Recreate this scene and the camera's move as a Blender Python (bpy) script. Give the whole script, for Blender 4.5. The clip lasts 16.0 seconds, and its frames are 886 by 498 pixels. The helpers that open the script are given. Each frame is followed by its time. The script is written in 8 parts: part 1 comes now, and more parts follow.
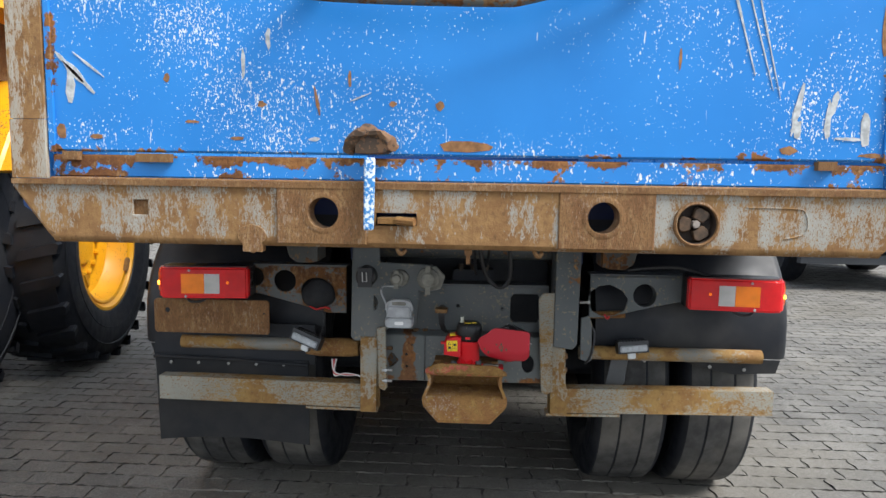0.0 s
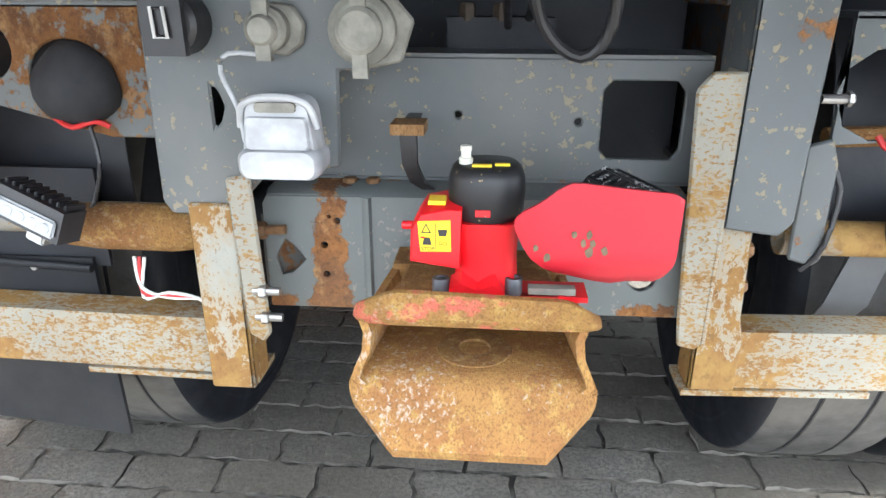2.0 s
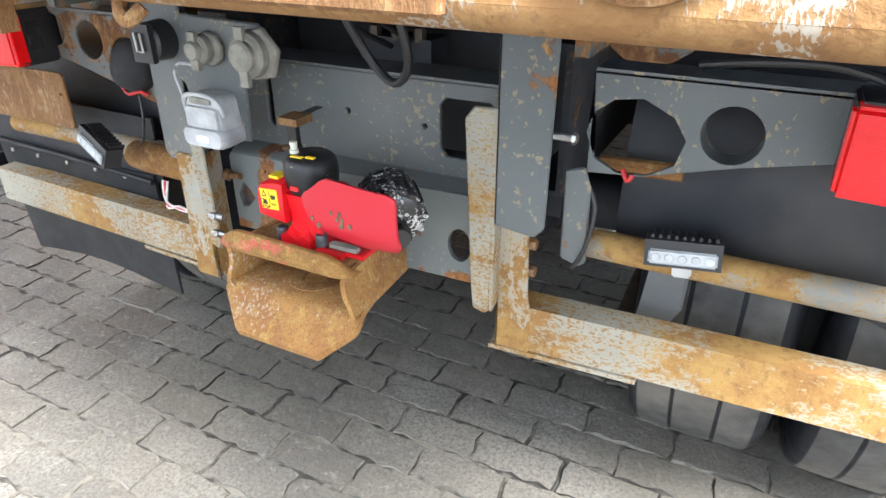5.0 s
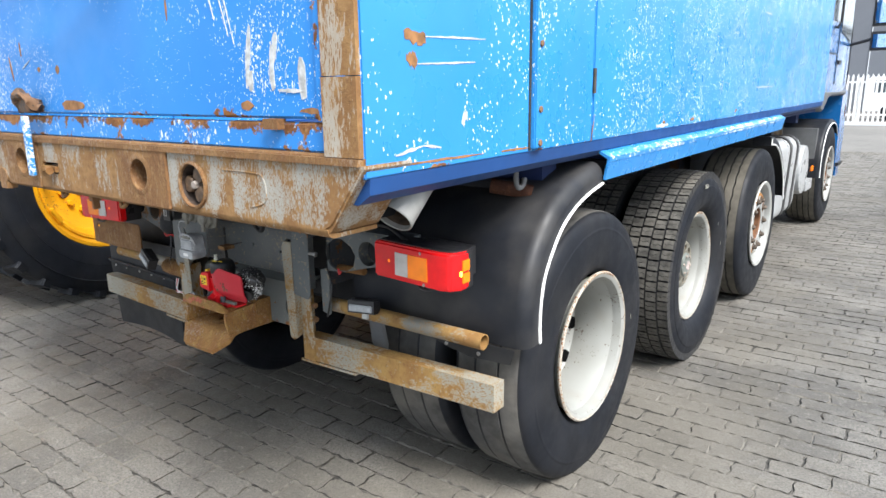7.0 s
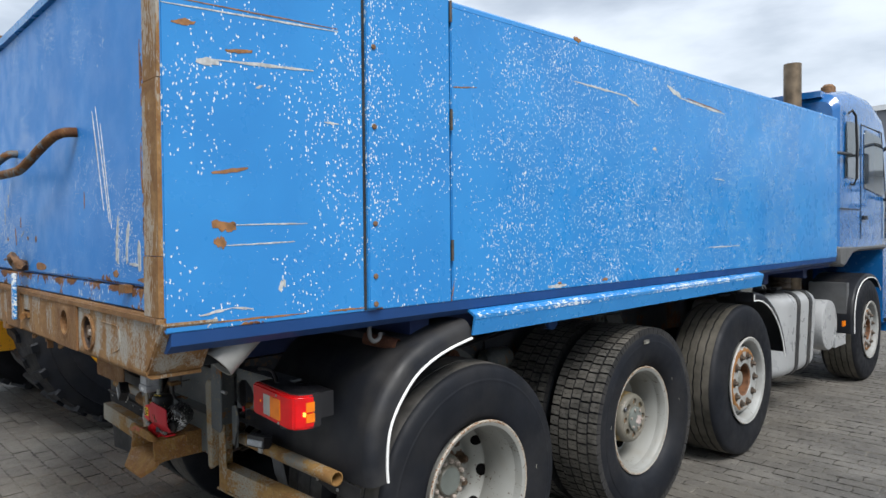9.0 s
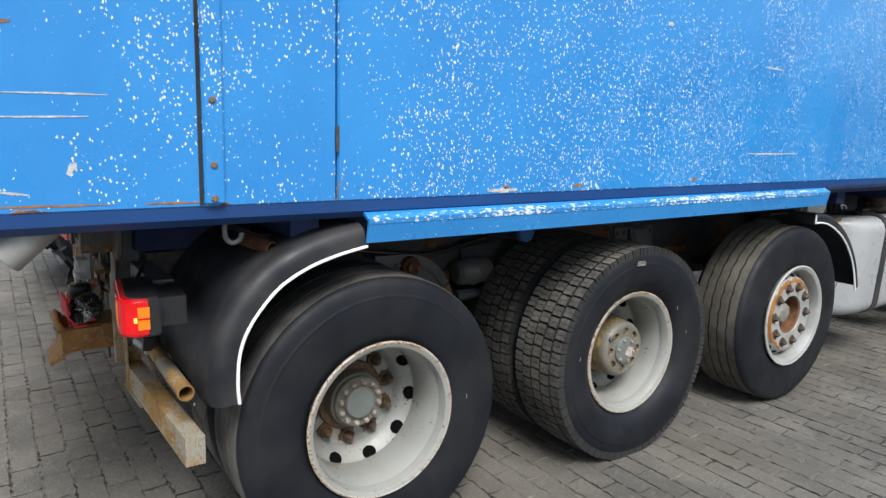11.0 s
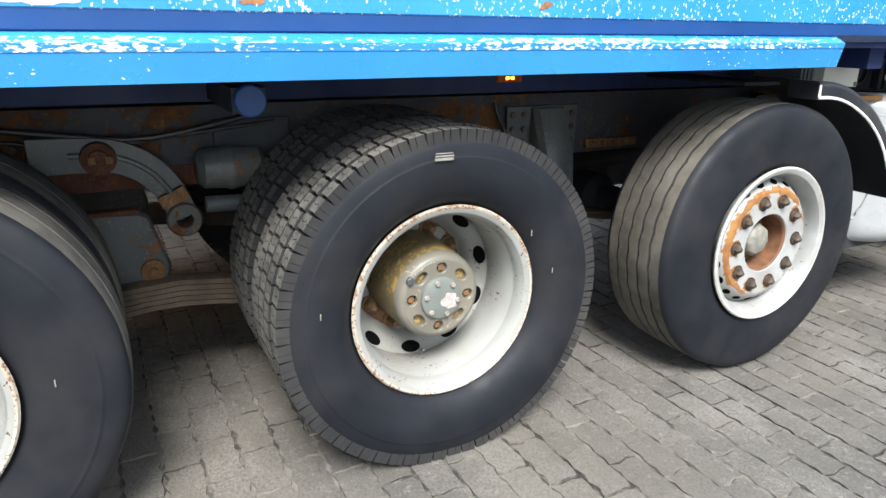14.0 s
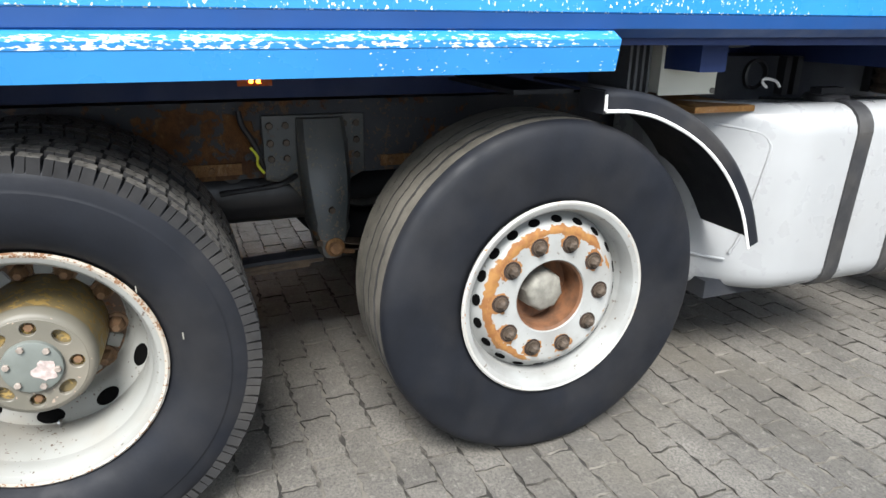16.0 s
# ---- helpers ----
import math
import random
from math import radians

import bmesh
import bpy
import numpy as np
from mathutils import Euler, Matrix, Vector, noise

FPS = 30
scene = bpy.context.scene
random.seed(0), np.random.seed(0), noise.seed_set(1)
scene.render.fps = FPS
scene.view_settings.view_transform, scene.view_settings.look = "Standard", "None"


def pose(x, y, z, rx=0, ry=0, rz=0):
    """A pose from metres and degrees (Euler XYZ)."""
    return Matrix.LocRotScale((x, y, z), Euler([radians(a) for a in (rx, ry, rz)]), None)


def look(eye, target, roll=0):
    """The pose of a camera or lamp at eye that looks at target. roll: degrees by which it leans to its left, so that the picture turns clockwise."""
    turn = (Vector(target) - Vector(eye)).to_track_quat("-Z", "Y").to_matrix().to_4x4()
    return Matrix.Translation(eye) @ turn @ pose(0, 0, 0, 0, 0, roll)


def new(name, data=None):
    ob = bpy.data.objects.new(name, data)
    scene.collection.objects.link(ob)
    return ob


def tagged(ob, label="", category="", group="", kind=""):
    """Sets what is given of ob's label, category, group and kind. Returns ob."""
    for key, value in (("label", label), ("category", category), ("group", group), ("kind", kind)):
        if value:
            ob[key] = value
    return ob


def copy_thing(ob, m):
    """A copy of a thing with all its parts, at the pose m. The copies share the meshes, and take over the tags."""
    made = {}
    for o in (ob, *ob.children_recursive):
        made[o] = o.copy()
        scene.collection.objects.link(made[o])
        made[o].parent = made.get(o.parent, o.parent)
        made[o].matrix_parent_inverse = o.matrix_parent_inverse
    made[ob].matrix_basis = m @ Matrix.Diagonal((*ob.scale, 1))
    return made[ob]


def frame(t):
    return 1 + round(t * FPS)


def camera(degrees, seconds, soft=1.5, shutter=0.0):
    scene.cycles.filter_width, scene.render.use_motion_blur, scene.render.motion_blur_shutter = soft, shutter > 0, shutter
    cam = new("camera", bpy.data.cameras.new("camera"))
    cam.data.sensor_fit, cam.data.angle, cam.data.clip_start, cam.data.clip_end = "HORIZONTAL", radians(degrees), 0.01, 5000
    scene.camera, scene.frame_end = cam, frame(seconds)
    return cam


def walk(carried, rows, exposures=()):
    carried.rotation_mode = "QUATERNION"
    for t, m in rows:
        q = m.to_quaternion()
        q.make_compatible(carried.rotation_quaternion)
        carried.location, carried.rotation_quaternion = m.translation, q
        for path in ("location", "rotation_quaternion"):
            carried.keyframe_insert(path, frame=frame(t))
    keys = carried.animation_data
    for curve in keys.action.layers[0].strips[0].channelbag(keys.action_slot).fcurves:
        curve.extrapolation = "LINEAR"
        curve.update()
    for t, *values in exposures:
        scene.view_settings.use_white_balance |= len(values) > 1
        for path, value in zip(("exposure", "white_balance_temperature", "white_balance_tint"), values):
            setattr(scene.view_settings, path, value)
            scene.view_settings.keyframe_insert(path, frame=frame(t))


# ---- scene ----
PATH = [
    (0, (0.057, -1.857, 1.388), (-0.04, 0.129, 1.166), 0.9),
    (0.5, (0.091, -1.41, 1.344), (-0.029, 0.546, 0.945), 0.3),
    (1, (0.089, -1.041, 1.295), (-0.035, 0.89, 0.793), 0.3),
    (1.5, (0.078, -0.616, 1.17), (-0.08, 1.296, 0.604), 0.0),
    (2, (0.05, -0.286, 1.054), (-0.099, 1.571, 0.327), 0.1),
    (2.5, (0.06, -0.063, 0.964), (-0.115, 1.774, 0.195), 0.0),
    (3, (0.079, 0.021, 0.9), (-0.117, 1.831, 0.072), -0.6),
    (3.2, (0.084, 0.025, 0.907), (-0.118, 1.821, 0.05), -0.5),
    (5.5, (1.106, -0.57, 1.353), (0.139, 0.928, 0.448), -0.7),
    (6, (1.524, -0.748, 1.421), (0.459, 0.771, 0.673), -0.2),
    (6.5, (1.93, -0.869, 1.458), (0.791, 0.646, 0.821), -0.4),
    (7, (2.238, -0.991, 1.497), (1.061, 0.557, 1.032), -0.8),
    (7.5, (2.569, -1.098, 1.561), (1.287, 0.412, 1.282), -0.4),
    (8, (2.814, -1.032, 1.597), (1.436, 0.407, 1.422), -0.7),
    (8.5, (3.019, -0.898, 1.604), (1.606, 0.516, 1.539), -0.4),
    (9, (3.08, -0.696, 1.579), (1.647, 0.699, 1.537), -0.5),
    (9.2, (3.064, -0.593, 1.585), (1.625, 0.796, 1.543), -0.4),
    (11.3, (3.225, 0.339, 1.526), (1.569, 1.36, 1.063), 2.0),
    (11.5, (3.148, 0.436, 1.505), (1.488, 1.407, 0.956), 2.2),
    (12, (3.022, 0.654, 1.396), (1.36, 1.585, 0.788), 1.5),
    (12.5, (3.011, 0.949, 1.307), (1.332, 1.857, 0.71), 1.0),
    (13, (2.967, 1.222, 1.276), (1.277, 2.104, 0.669), 1.0),
    (13.5, (2.836, 1.56, 1.298), (1.147, 2.425, 0.668), 1.0),
    (14, (2.805, 1.855, 1.308), (1.124, 2.733, 0.674), 1.1),
    (14.5, (2.852, 2.152, 1.328), (1.164, 3.012, 0.688), 1.2),
    (15, (2.837, 2.445, 1.276), (1.138, 3.28, 0.631), 0.9),
    (15.5, (2.749, 2.774, 1.294), (1.028, 3.557, 0.642), 0.8),
    (16, (2.802, 3.118, 1.326), (1.047, 3.814, 0.668), 0.9),
]
cam = camera(67.4, 16.0)
EXPOSURES = [(0.0, 0.72), (0.5, 1.28), (1.0, 1.72), (1.5, 2.3), (2.0, 2.8), (3.0, 2.88), (5.5, 2.2), (6.0, 1.87), (6.5, 1.48), (7.0, 1.05), (8.0, 0.48), (9.0, -0.02), (11.5, 0.45), (12.5, 1.03), (14.0, 1.17), (16.0, 1.02)]
walk(cam, [(t, look(eye, to, roll)) for t, eye, to, roll in PATH], EXPOSURES)

# ---- sky and sun ----
SUN_EL, SUN_AZ = 50, 112          # degrees; azimuth clockwise from +y
world = bpy.data.worlds.new("sky")
scene.world = world
world.use_nodes = True
wt = world.node_tree
sky = wt.nodes.new("ShaderNodeTexSky")
sky.sky_type, sky.sun_disc = "NISHITA", False
sky.sun_elevation, sky.sun_rotation = radians(SUN_EL), radians(SUN_AZ)
sky.air_density, sky.dust_density = 1.0, 1.5
wc = wt.nodes.new("ShaderNodeTexCoord")
wm = wt.nodes.new("ShaderNodeMapping")
wm.inputs["Scale"].default_value = (1.6, 1.6, 5.0)
wn = wt.nodes.new("ShaderNodeTexNoise")
wn.inputs["Scale"].default_value, wn.inputs["Detail"].default_value = 1.8, 7
wr = wt.nodes.new("ShaderNodeMapRange")
wr.interpolation_type = "SMOOTHSTEP"
wr.inputs["From Min"].default_value, wr.inputs["From Max"].default_value = 0.36, 0.62
wr.inputs["To Min"].default_value, wr.inputs["To Max"].default_value = 0.52, 1.0
wx = wt.nodes.new("ShaderNodeMix")
wx.data_type = "RGBA"
wx.inputs["B"].default_value = (10.4, 11.5, 12.9, 1)
wt.links.new(wc.outputs["Generated"], wm.inputs["Vector"])
wt.links.new(wm.outputs[0], wn.inputs["Vector"])
wt.links.new(wn.outputs["Fac"], wr.inputs["Value"])
wt.links.new(wr.outputs[0], wx.inputs["Factor"])
wt.links.new(sky.outputs[0], wx.inputs["A"])
wt.links.new(wx.outputs["Result"], wt.nodes["Background"].inputs["Color"])
wt.nodes["Background"].inputs["Strength"].default_value = 0.088

sun = new("sun", bpy.data.lights.new("sun", "SUN"))
sun.data.energy, sun.data.angle, sun.data.color = 4.5, radians(24), (1.0, 0.985, 0.965)
_a, _e = radians(SUN_AZ), radians(SUN_EL)
sun.matrix_world = look((0, 0, 30), Vector((0, 0, 30)) - Vector((math.sin(_a) * math.cos(_e), math.cos(_a) * math.cos(_e), math.sin(_e))))


# ---- materials ----
class Nodes:
    """A small builder for node materials, in object coordinates."""

    def __init__(self, name):
        self.m = bpy.data.materials.new(name)
        self.m.use_nodes = True
        self.t = self.m.node_tree
        self.out = self.t.nodes["Principled BSDF"]
        self.co = self.t.nodes.new("ShaderNodeTexCoord").outputs["Object"]

    def link(self, a, b):
        self.t.links.new(a, b)

    def noise(self, scale, detail=3, stretch=(1, 1, 1), shift=0.0, rough=0.55):
        mp = self.t.nodes.new("ShaderNodeMapping")
        mp.inputs["Scale"].default_value = stretch
        mp.inputs["Location"].default_value = (shift, shift * 1.7, shift * 0.6)
        n = self.t.nodes.new("ShaderNodeTexNoise")
        n.inputs["Scale"].default_value = scale
        n.inputs["Detail"].default_value = detail
        n.inputs["Roughness"].default_value = rough
        self.link(self.co, mp.inputs["Vector"])
        self.link(mp.outputs[0], n.inputs["Vector"])
        return n.outputs["Fac"]

    def val(self, v, socket):
        if isinstance(v, (int, float)):
            socket.default_value = v
        else:
            self.link(v, socket)

    def math(self, op, a, b=0.0, c=0.0):
        n = self.t.nodes.new("ShaderNodeMath")
        n.operation = op
        for v, s in zip((a, b, c), n.inputs):
            self.val(v, s)
        return n.outputs[0]

    def step(self, v, lo, hi, to0=0.0, to1=1.0):
        n = self.t.nodes.new("ShaderNodeMapRange")
        n.interpolation_type = "SMOOTHSTEP"
        self.val(v, n.inputs["Value"])
        for k, w in (("From Min", lo), ("From Max", hi), ("To Min", to0), ("To Max", to1)):
            self.val(w, n.inputs[k])
        return n.outputs[0]

    def mix(self, f, a, b):
        n = self.t.nodes.new("ShaderNodeMix")
        n.data_type = "RGBA"
        self.val(f, n.inputs["Factor"])
        for v, s in ((a, n.inputs["A"]), (b, n.inputs["B"])):
            if isinstance(v, tuple):
                s.default_value = (*v, 1)
            else:
                self.link(v, s)
        return n.outputs["Result"]

    def axis(self, k):
        n = self.t.nodes.new("ShaderNodeSeparateXYZ")
        self.link(self.co, n.inputs[0])
        return n.outputs[k]

    def near(self, k, place, width):
        """1 at a place along an axis, falling off over a width."""
        d = self.math("ABSOLUTE", self.math("SUBTRACT", self.axis(k), place))
        return self.step(d, 0.0, width, 1.0, 0.0)

    def flakes(self, scale, share, size, stretch=(1, 1, 1), shift=0.0):
        """Separate ragged flakes: one to a cell, on about a share of the cells (a number or a socket)."""
        mp = self.t.nodes.new("ShaderNodeMapping")
        mp.inputs["Scale"].default_value = stretch
        mp.inputs["Location"].default_value = (shift, shift * 1.3, shift * 0.7)
        self.link(self.co, mp.inputs["Vector"])
        nz = self.t.nodes.new("ShaderNodeTexNoise")
        nz.inputs["Scale"].default_value, nz.inputs["Detail"].default_value = scale * 2.2, 3
        self.link(mp.outputs[0], nz.inputs["Vector"])
        warp = self.t.nodes.new("ShaderNodeVectorMath")
        warp.operation = "MULTIPLY_ADD"
        self.link(nz.outputs["Color"], warp.inputs[0])
        warp.inputs[1].default_value = (1.1 / scale,) * 3
        self.link(mp.outputs[0], warp.inputs[2])
        vo = self.t.nodes.new("ShaderNodeTexVoronoi")
        vo.inputs["Scale"].default_value = scale
        self.link(warp.outputs[0], vo.inputs["Vector"])
        sp = self.t.nodes.new("ShaderNodeSeparateColor")
        self.link(vo.outputs["Color"], sp.inputs[0])
        grow = self.math("MULTIPLY", self.math("MINIMUM", self.math("MAXIMUM", self.math("SUBTRACT", share, sp.outputs[0]), 0.0), 0.22), size / 0.22)
        return self.step(self.math("SUBTRACT", grow, vo.outputs["Distance"]), 0.0, 0.07)

    def finish(self, color, rough=0.5, metal=0.0, height=None, bump=0.2, depth=0.01, coat=0.0, spec=0.5):
        if isinstance(color, tuple):
            self.out.inputs["Base Color"].default_value = (*color, 1)
        else:
            self.link(color, self.out.inputs["Base Color"])
        self.val(rough, self.out.inputs["Roughness"])
        self.val(metal, self.out.inputs["Metallic"])
        self.out.inputs["Coat Weight"].default_value = coat
        self.out.inputs["Coat Roughness"].default_value = 0.12
        self.out.inputs["Specular IOR Level"].default_value = spec
        if height is not None:
            b = self.t.nodes.new("ShaderNodeBump")
            b.inputs["Strength"].default_value = bump
            b.inputs["Distance"].default_value = depth
            self.link(height, b.inputs["Height"])
            self.link(b.outputs[0], self.out.inputs["Normal"])
        return self.m


RUST_A, RUST_B, RUST_C = (0.115, 0.045, 0.016), (0.27, 0.115, 0.032), (0.40, 0.235, 0.10)


def rust_colour(n, shift=0.0, tone=1.0):
    """Three browns laid over one another at several sizes."""
    c = n.mix(n.step(n.noise(9, 6, shift=shift, rough=0.7), 0.36, 0.64), tuple(k * tone for k in RUST_A), tuple(k * tone for k in RUST_B))
    c = n.mix(n.step(n.noise(26, 6, (1, 1, 0.6), shift + 1, 0.7), 0.52, 0.70, 0, 0.8), c, tuple(k * tone for k in RUST_C))
    return n.mix(n.step(n.noise(110, 4, shift=shift + 2, rough=0.7), 0.50, 0.66, 0, 0.65), c, (0.07, 0.03, 0.013))


def worn_paint(name, base, base2, chip, chip_cut, rust_cut, grain=150, stretch=(1, 1, 0.45), patch=1.6, rough=0.38, shift=0.0,
               rust_scale=5.0, rust_stretch=(1, 1, 1), bands=(), coat=0.0, dust=0.0, chip_patch=0.5, spec=0.5, scratch_cut=9.0, chip_bands=(), edge=0.03, wave=0.0, tone=1.0, blot=0.45, flakes=()):
    """Paint with flaked chips down to the primer, rusted patches, and rust along given bands (axis, place, width, gain)."""
    n = Nodes(name)
    big = n.math("MULTIPLY_ADD", n.noise(patch * 3.3, 3, shift=shift + 5), 0.4, n.noise(patch, 2, shift=shift + 3))
    col = n.mix(n.step(n.noise(2.2, 4, shift=shift), 0.3, 0.7), base, base2)
    fine = n.noise(grain, 2, stretch, shift + 7, 0.6)
    mid = n.noise(grain * 0.33, 4, stretch, shift + 11, 0.65)
    chips = n.math("ADD", n.math("MULTIPLY_ADD", big, chip_patch, fine), n.math("MULTIPLY", mid, blot))
    for k, place, width, gain in chip_bands:
        chips = n.math("MULTIPLY_ADD", n.near(k, place, width), gain, chips)
    cf = n.step(chips, chip_cut, chip_cut + edge)
    for scale, share, gain, size, fs in flakes:
        area = n.math("MULTIPLY_ADD", n.step(big, 0.55, 0.85, -1, 1), gain, share)
        for k, place, width, more in chip_bands:
            area = n.math("MULTIPLY_ADD", n.near(k, place, width), more, area)
        cf = n.math("MAXIMUM", cf, n.flakes(scale, area, size, fs, shift + scale))
    if scratch_cut < 5:
        scr = n.math("MULTIPLY_ADD", big, 0.25, n.noise(34, 3, (1.3, 1.3, 0.16), shift + 31, 0.6))
        cf = n.math("MAXIMUM", cf, n.step(scr, scratch_cut, scratch_cut + 0.03))
    col = n.mix(cf, col, chip)
    rn = n.math("MULTIPLY_ADD", n.noise(rust_scale * 7, 5, rust_stretch, shift + 17, 0.65), 0.45, n.noise(rust_scale, 6, rust_stretch, shift + 13, 0.62))
    for k, place, width, gain in bands:
        rn = n.math("MULTIPLY_ADD", n.near(k, place, width), gain, rn)
    rf = n.step(rn, rust_cut, rust_cut + 0.045)
    col = n.mix(rf, col, rust_colour(n, shift, tone))
    if dust:
        col = n.mix(n.step(n.noise(3.5, 5, shift=shift + 23), 0.45, 0.75, 0, dust), col, (0.24, 0.21, 0.17))
    ro = n.math("ADD", n.math("MULTIPLY", rf, 0.40), n.math("MULTIPLY_ADD", cf, 0.22, n.step(n.noise(9, 4, shift=shift + 2), 0.3, 0.7, rough - 0.06, rough + 0.1)))
    hgt = n.math("ADD", n.math("MULTIPLY", cf, -0.5), n.math("MULTIPLY", rf, n.noise(150, 5)))
    if wave:
        hgt = n.math("MULTIPLY_ADD", n.noise(2.6, 2, (1, 0.6, 1), shift + 51), wave, hgt)
    return n.finish(col, ro, 0.0, hgt, 0.45, 0.004, coat, spec)


def flaking_paint(name, paint, rust, cut, scale=6.0, stretch=(1, 1, 0.6), shift=0.0, bands=(), fleck=0.5, pits=0.5, stain=0.5, mott=0.42):
    """Paint (two tones) that has come off in ragged flakes down to rust (golden, brown, dark), with flecks and a rusty film round them."""
    n = Nodes(name)
    big = n.noise(scale * 0.45, 3, shift=shift + 2)
    mid = n.noise(scale, 8, stretch, shift + 5, 0.62)
    fine = n.noise(scale * 9, 5, stretch, shift + 9, 0.65)
    v = n.math("ADD", n.math("MULTIPLY_ADD", big, 0.36, mid), n.math("MULTIPLY", fine, mott))
    for k, place, width, gain in bands:
        v = n.math("MULTIPLY_ADD", n.near(k, place, width), gain, v)
    off = n.step(v, cut, cut + 0.022)
    film = n.step(v, cut - 0.17, cut + 0.03, 0, stain)
    specks = n.math("MULTIPLY", n.step(n.math("MULTIPLY_ADD", v, 0.45, n.noise(scale * 22, 3, stretch, shift + 15, 0.6)), 0.97, 1.0), fleck)
    c = n.mix(n.step(n.noise(5, 5, shift=shift + 1), 0.3, 0.7), paint[0], paint[1])
    c = n.mix(n.step(n.noise(70, 4, stretch, shift + 21), 0.55, 0.75, 0, 0.25), c, tuple(k * 0.55 for k in paint[0]))
    c = n.mix(film, c, tuple(0.45 * a + 0.55 * b for a, b in zip(paint[0], rust[0])))
    r = n.mix(n.step(n.noise(14, 6, shift=shift + 31, rough=0.7), 0.35, 0.62), rust[0], rust[1])
    r = n.mix(n.step(n.noise(75, 5, (1, 1, 0.6), shift + 33, 0.7), 0.52, 0.66, 0, pits), r, rust[2])
    f = n.math("MAXIMUM", off, specks)
    c = n.mix(f, c, r)
    hgt = n.math("ADD", n.math("MULTIPLY", f, -0.6), n.math("MULTIPLY", f, n.math("MULTIPLY", n.noise(180, 5), 0.8)))
    return n.finish(c, n.step(f, 0, 1, 0.5, 0.82), 0.0, hgt, 0.5, 0.004, spec=0.32)


BLUE_A, BLUE_B, WHITE = (0.018, 0.178, 0.51), (0.024, 0.206, 0.56), (0.64, 0.68, 0.69)
SIDE_A, SIDE_B = (0.024, 0.188, 0.475), (0.030, 0.218, 0.52)
m_blue_gate = worn_paint("scratched_blue_gate_paint", BLUE_A, BLUE_B, WHITE, 1.36, 1.02, 170, (1, 1, 0.5), 1.6, 0.36, 0.0, scratch_cut=0.885, spec=0.24, chip_patch=0.7, edge=0.02, wave=3.0, blot=0.30,
                         bands=((2, 1.408, 0.05, 0.24), (0, 1.15, 0.04, 0.22), (0, -1.15, 0.04, 0.22)), chip_bands=((0, -0.7, 0.7, 0.04), (2, 1.45, 0.12, 0.05)),
                         flakes=((52, 0.05, 0.07, 0.42, (1, 1, 0.45)), (115, 0.11, 0.12, 0.40, (1, 1, 0.5)), (220, 0.17, 0.16, 0.42, (1, 1, 0.6))))
m_blue_strip = worn_paint("streaked_blue_strip_paint", BLUE_A, BLUE_B, WHITE, 1.25, 0.90, 150, (1, 1, 0.6), 2.1, 0.36, 1.0, rust_scale=12, rust_stretch=(0.6, 1, 0.6), spec=0.32,
                          bands=((2, 1.402, 0.05, 0.26), (2, 1.345, 0.03, 0.12)), flakes=((105, 0.22, 0.20, 0.42, (1, 1, 0.4)),))
m_blue_side = worn_paint("chipped_blue_side_paint", SIDE_A, SIDE_B, WHITE, 1.4, 1.06, 185, (1, 1.0, 0.6), 1.5, 0.29, 5.0, scratch_cut=0.945, spec=0.38, edge=0.02, wave=4.0, blot=0.24,
                         bands=((2, 1.322, 0.022, 0.26), (1, 0.755, 0.03, 0.20)), chip_patch=0.42, chip_bands=((1, 2.1, 1.5, 0.13), (1, 3.6, 1.6, 0.08)),
                         flakes=((36, 0.03, 0.05, 0.44, (1, 1, 0.55)), (76, 0.165, 0.10, 0.43, (1, 1.0, 0.5)), (150, 0.25, 0.15, 0.46, (1, 1, 0.6))))
m_blue_plain = worn_paint("blue_skirt_paint", SIDE_A, SIDE_B, WHITE, 1.33, 1.12, 130, (1, 0.5, 1), 2.2, 0.28, 9.0, spec=0.5, flakes=((90, 0.07, 0.08, 0.42, (1, 0.6, 1)),))
m_blue_worn = worn_paint("rubbed_blue_edge_paint", SIDE_B, SIDE_A, (0.66, 0.70, 0.71), 1.095, 1.03, 110, (1, 0.4, 1), 3.2, 0.35, 2.0, edge=0.10)
# body blue for undersides, with the shade there put into the tone
m_floor = worn_paint("shaded_navy_underside", (0.006, 0.020, 0.085), (0.005, 0.014, 0.060), (0.05, 0.04, 0.03), 1.4, 1.05, 60, rough=0.6, shift=4.5)
m_blue_dark = worn_paint("shaded_blue_underside", (0.006, 0.052, 0.19), (0.005, 0.042, 0.155), WHITE, 1.5, 1.5, 120, rough=0.5, shift=4.0)
m_cab = worn_paint("glossy_blue_cab_paint", (0.008, 0.11, 0.33), (0.010, 0.13, 0.38), WHITE, 1.6, 1.6, 120, rough=0.22, shift=6.0, coat=0.6)
RUST_SET = ((0.258, 0.146, 0.058), (0.182, 0.092, 0.034), (0.092, 0.046, 0.019))
GOLD_SET = ((0.275, 0.166, 0.054), (0.205, 0.106, 0.034), (0.105, 0.053, 0.019))
m_bumper = flaking_paint("rusty_grey_bumper_paint", ((0.250, 0.241, 0.210), (0.310, 0.298, 0.262)), RUST_SET, 1.035, 15.0, (1, 1, 0.36), 1.0,
                         bands=((2, 1.160, 0.035, 0.16), (2, 1.330, 0.020, 0.14), (0, 0.10, 0.30, 0.09), (0, -0.62, 0.10, 0.07)), fleck=0.9, stain=0.75, mott=0.64)
m_post_rust = flaking_paint("rusty_white_post_paint", ((0.34, 0.315, 0.265), (0.275, 0.245, 0.195)), RUST_SET, 0.985, 14.0, (1, 1, 0.24), 3.5, fleck=0.9, stain=0.85, mott=0.62)
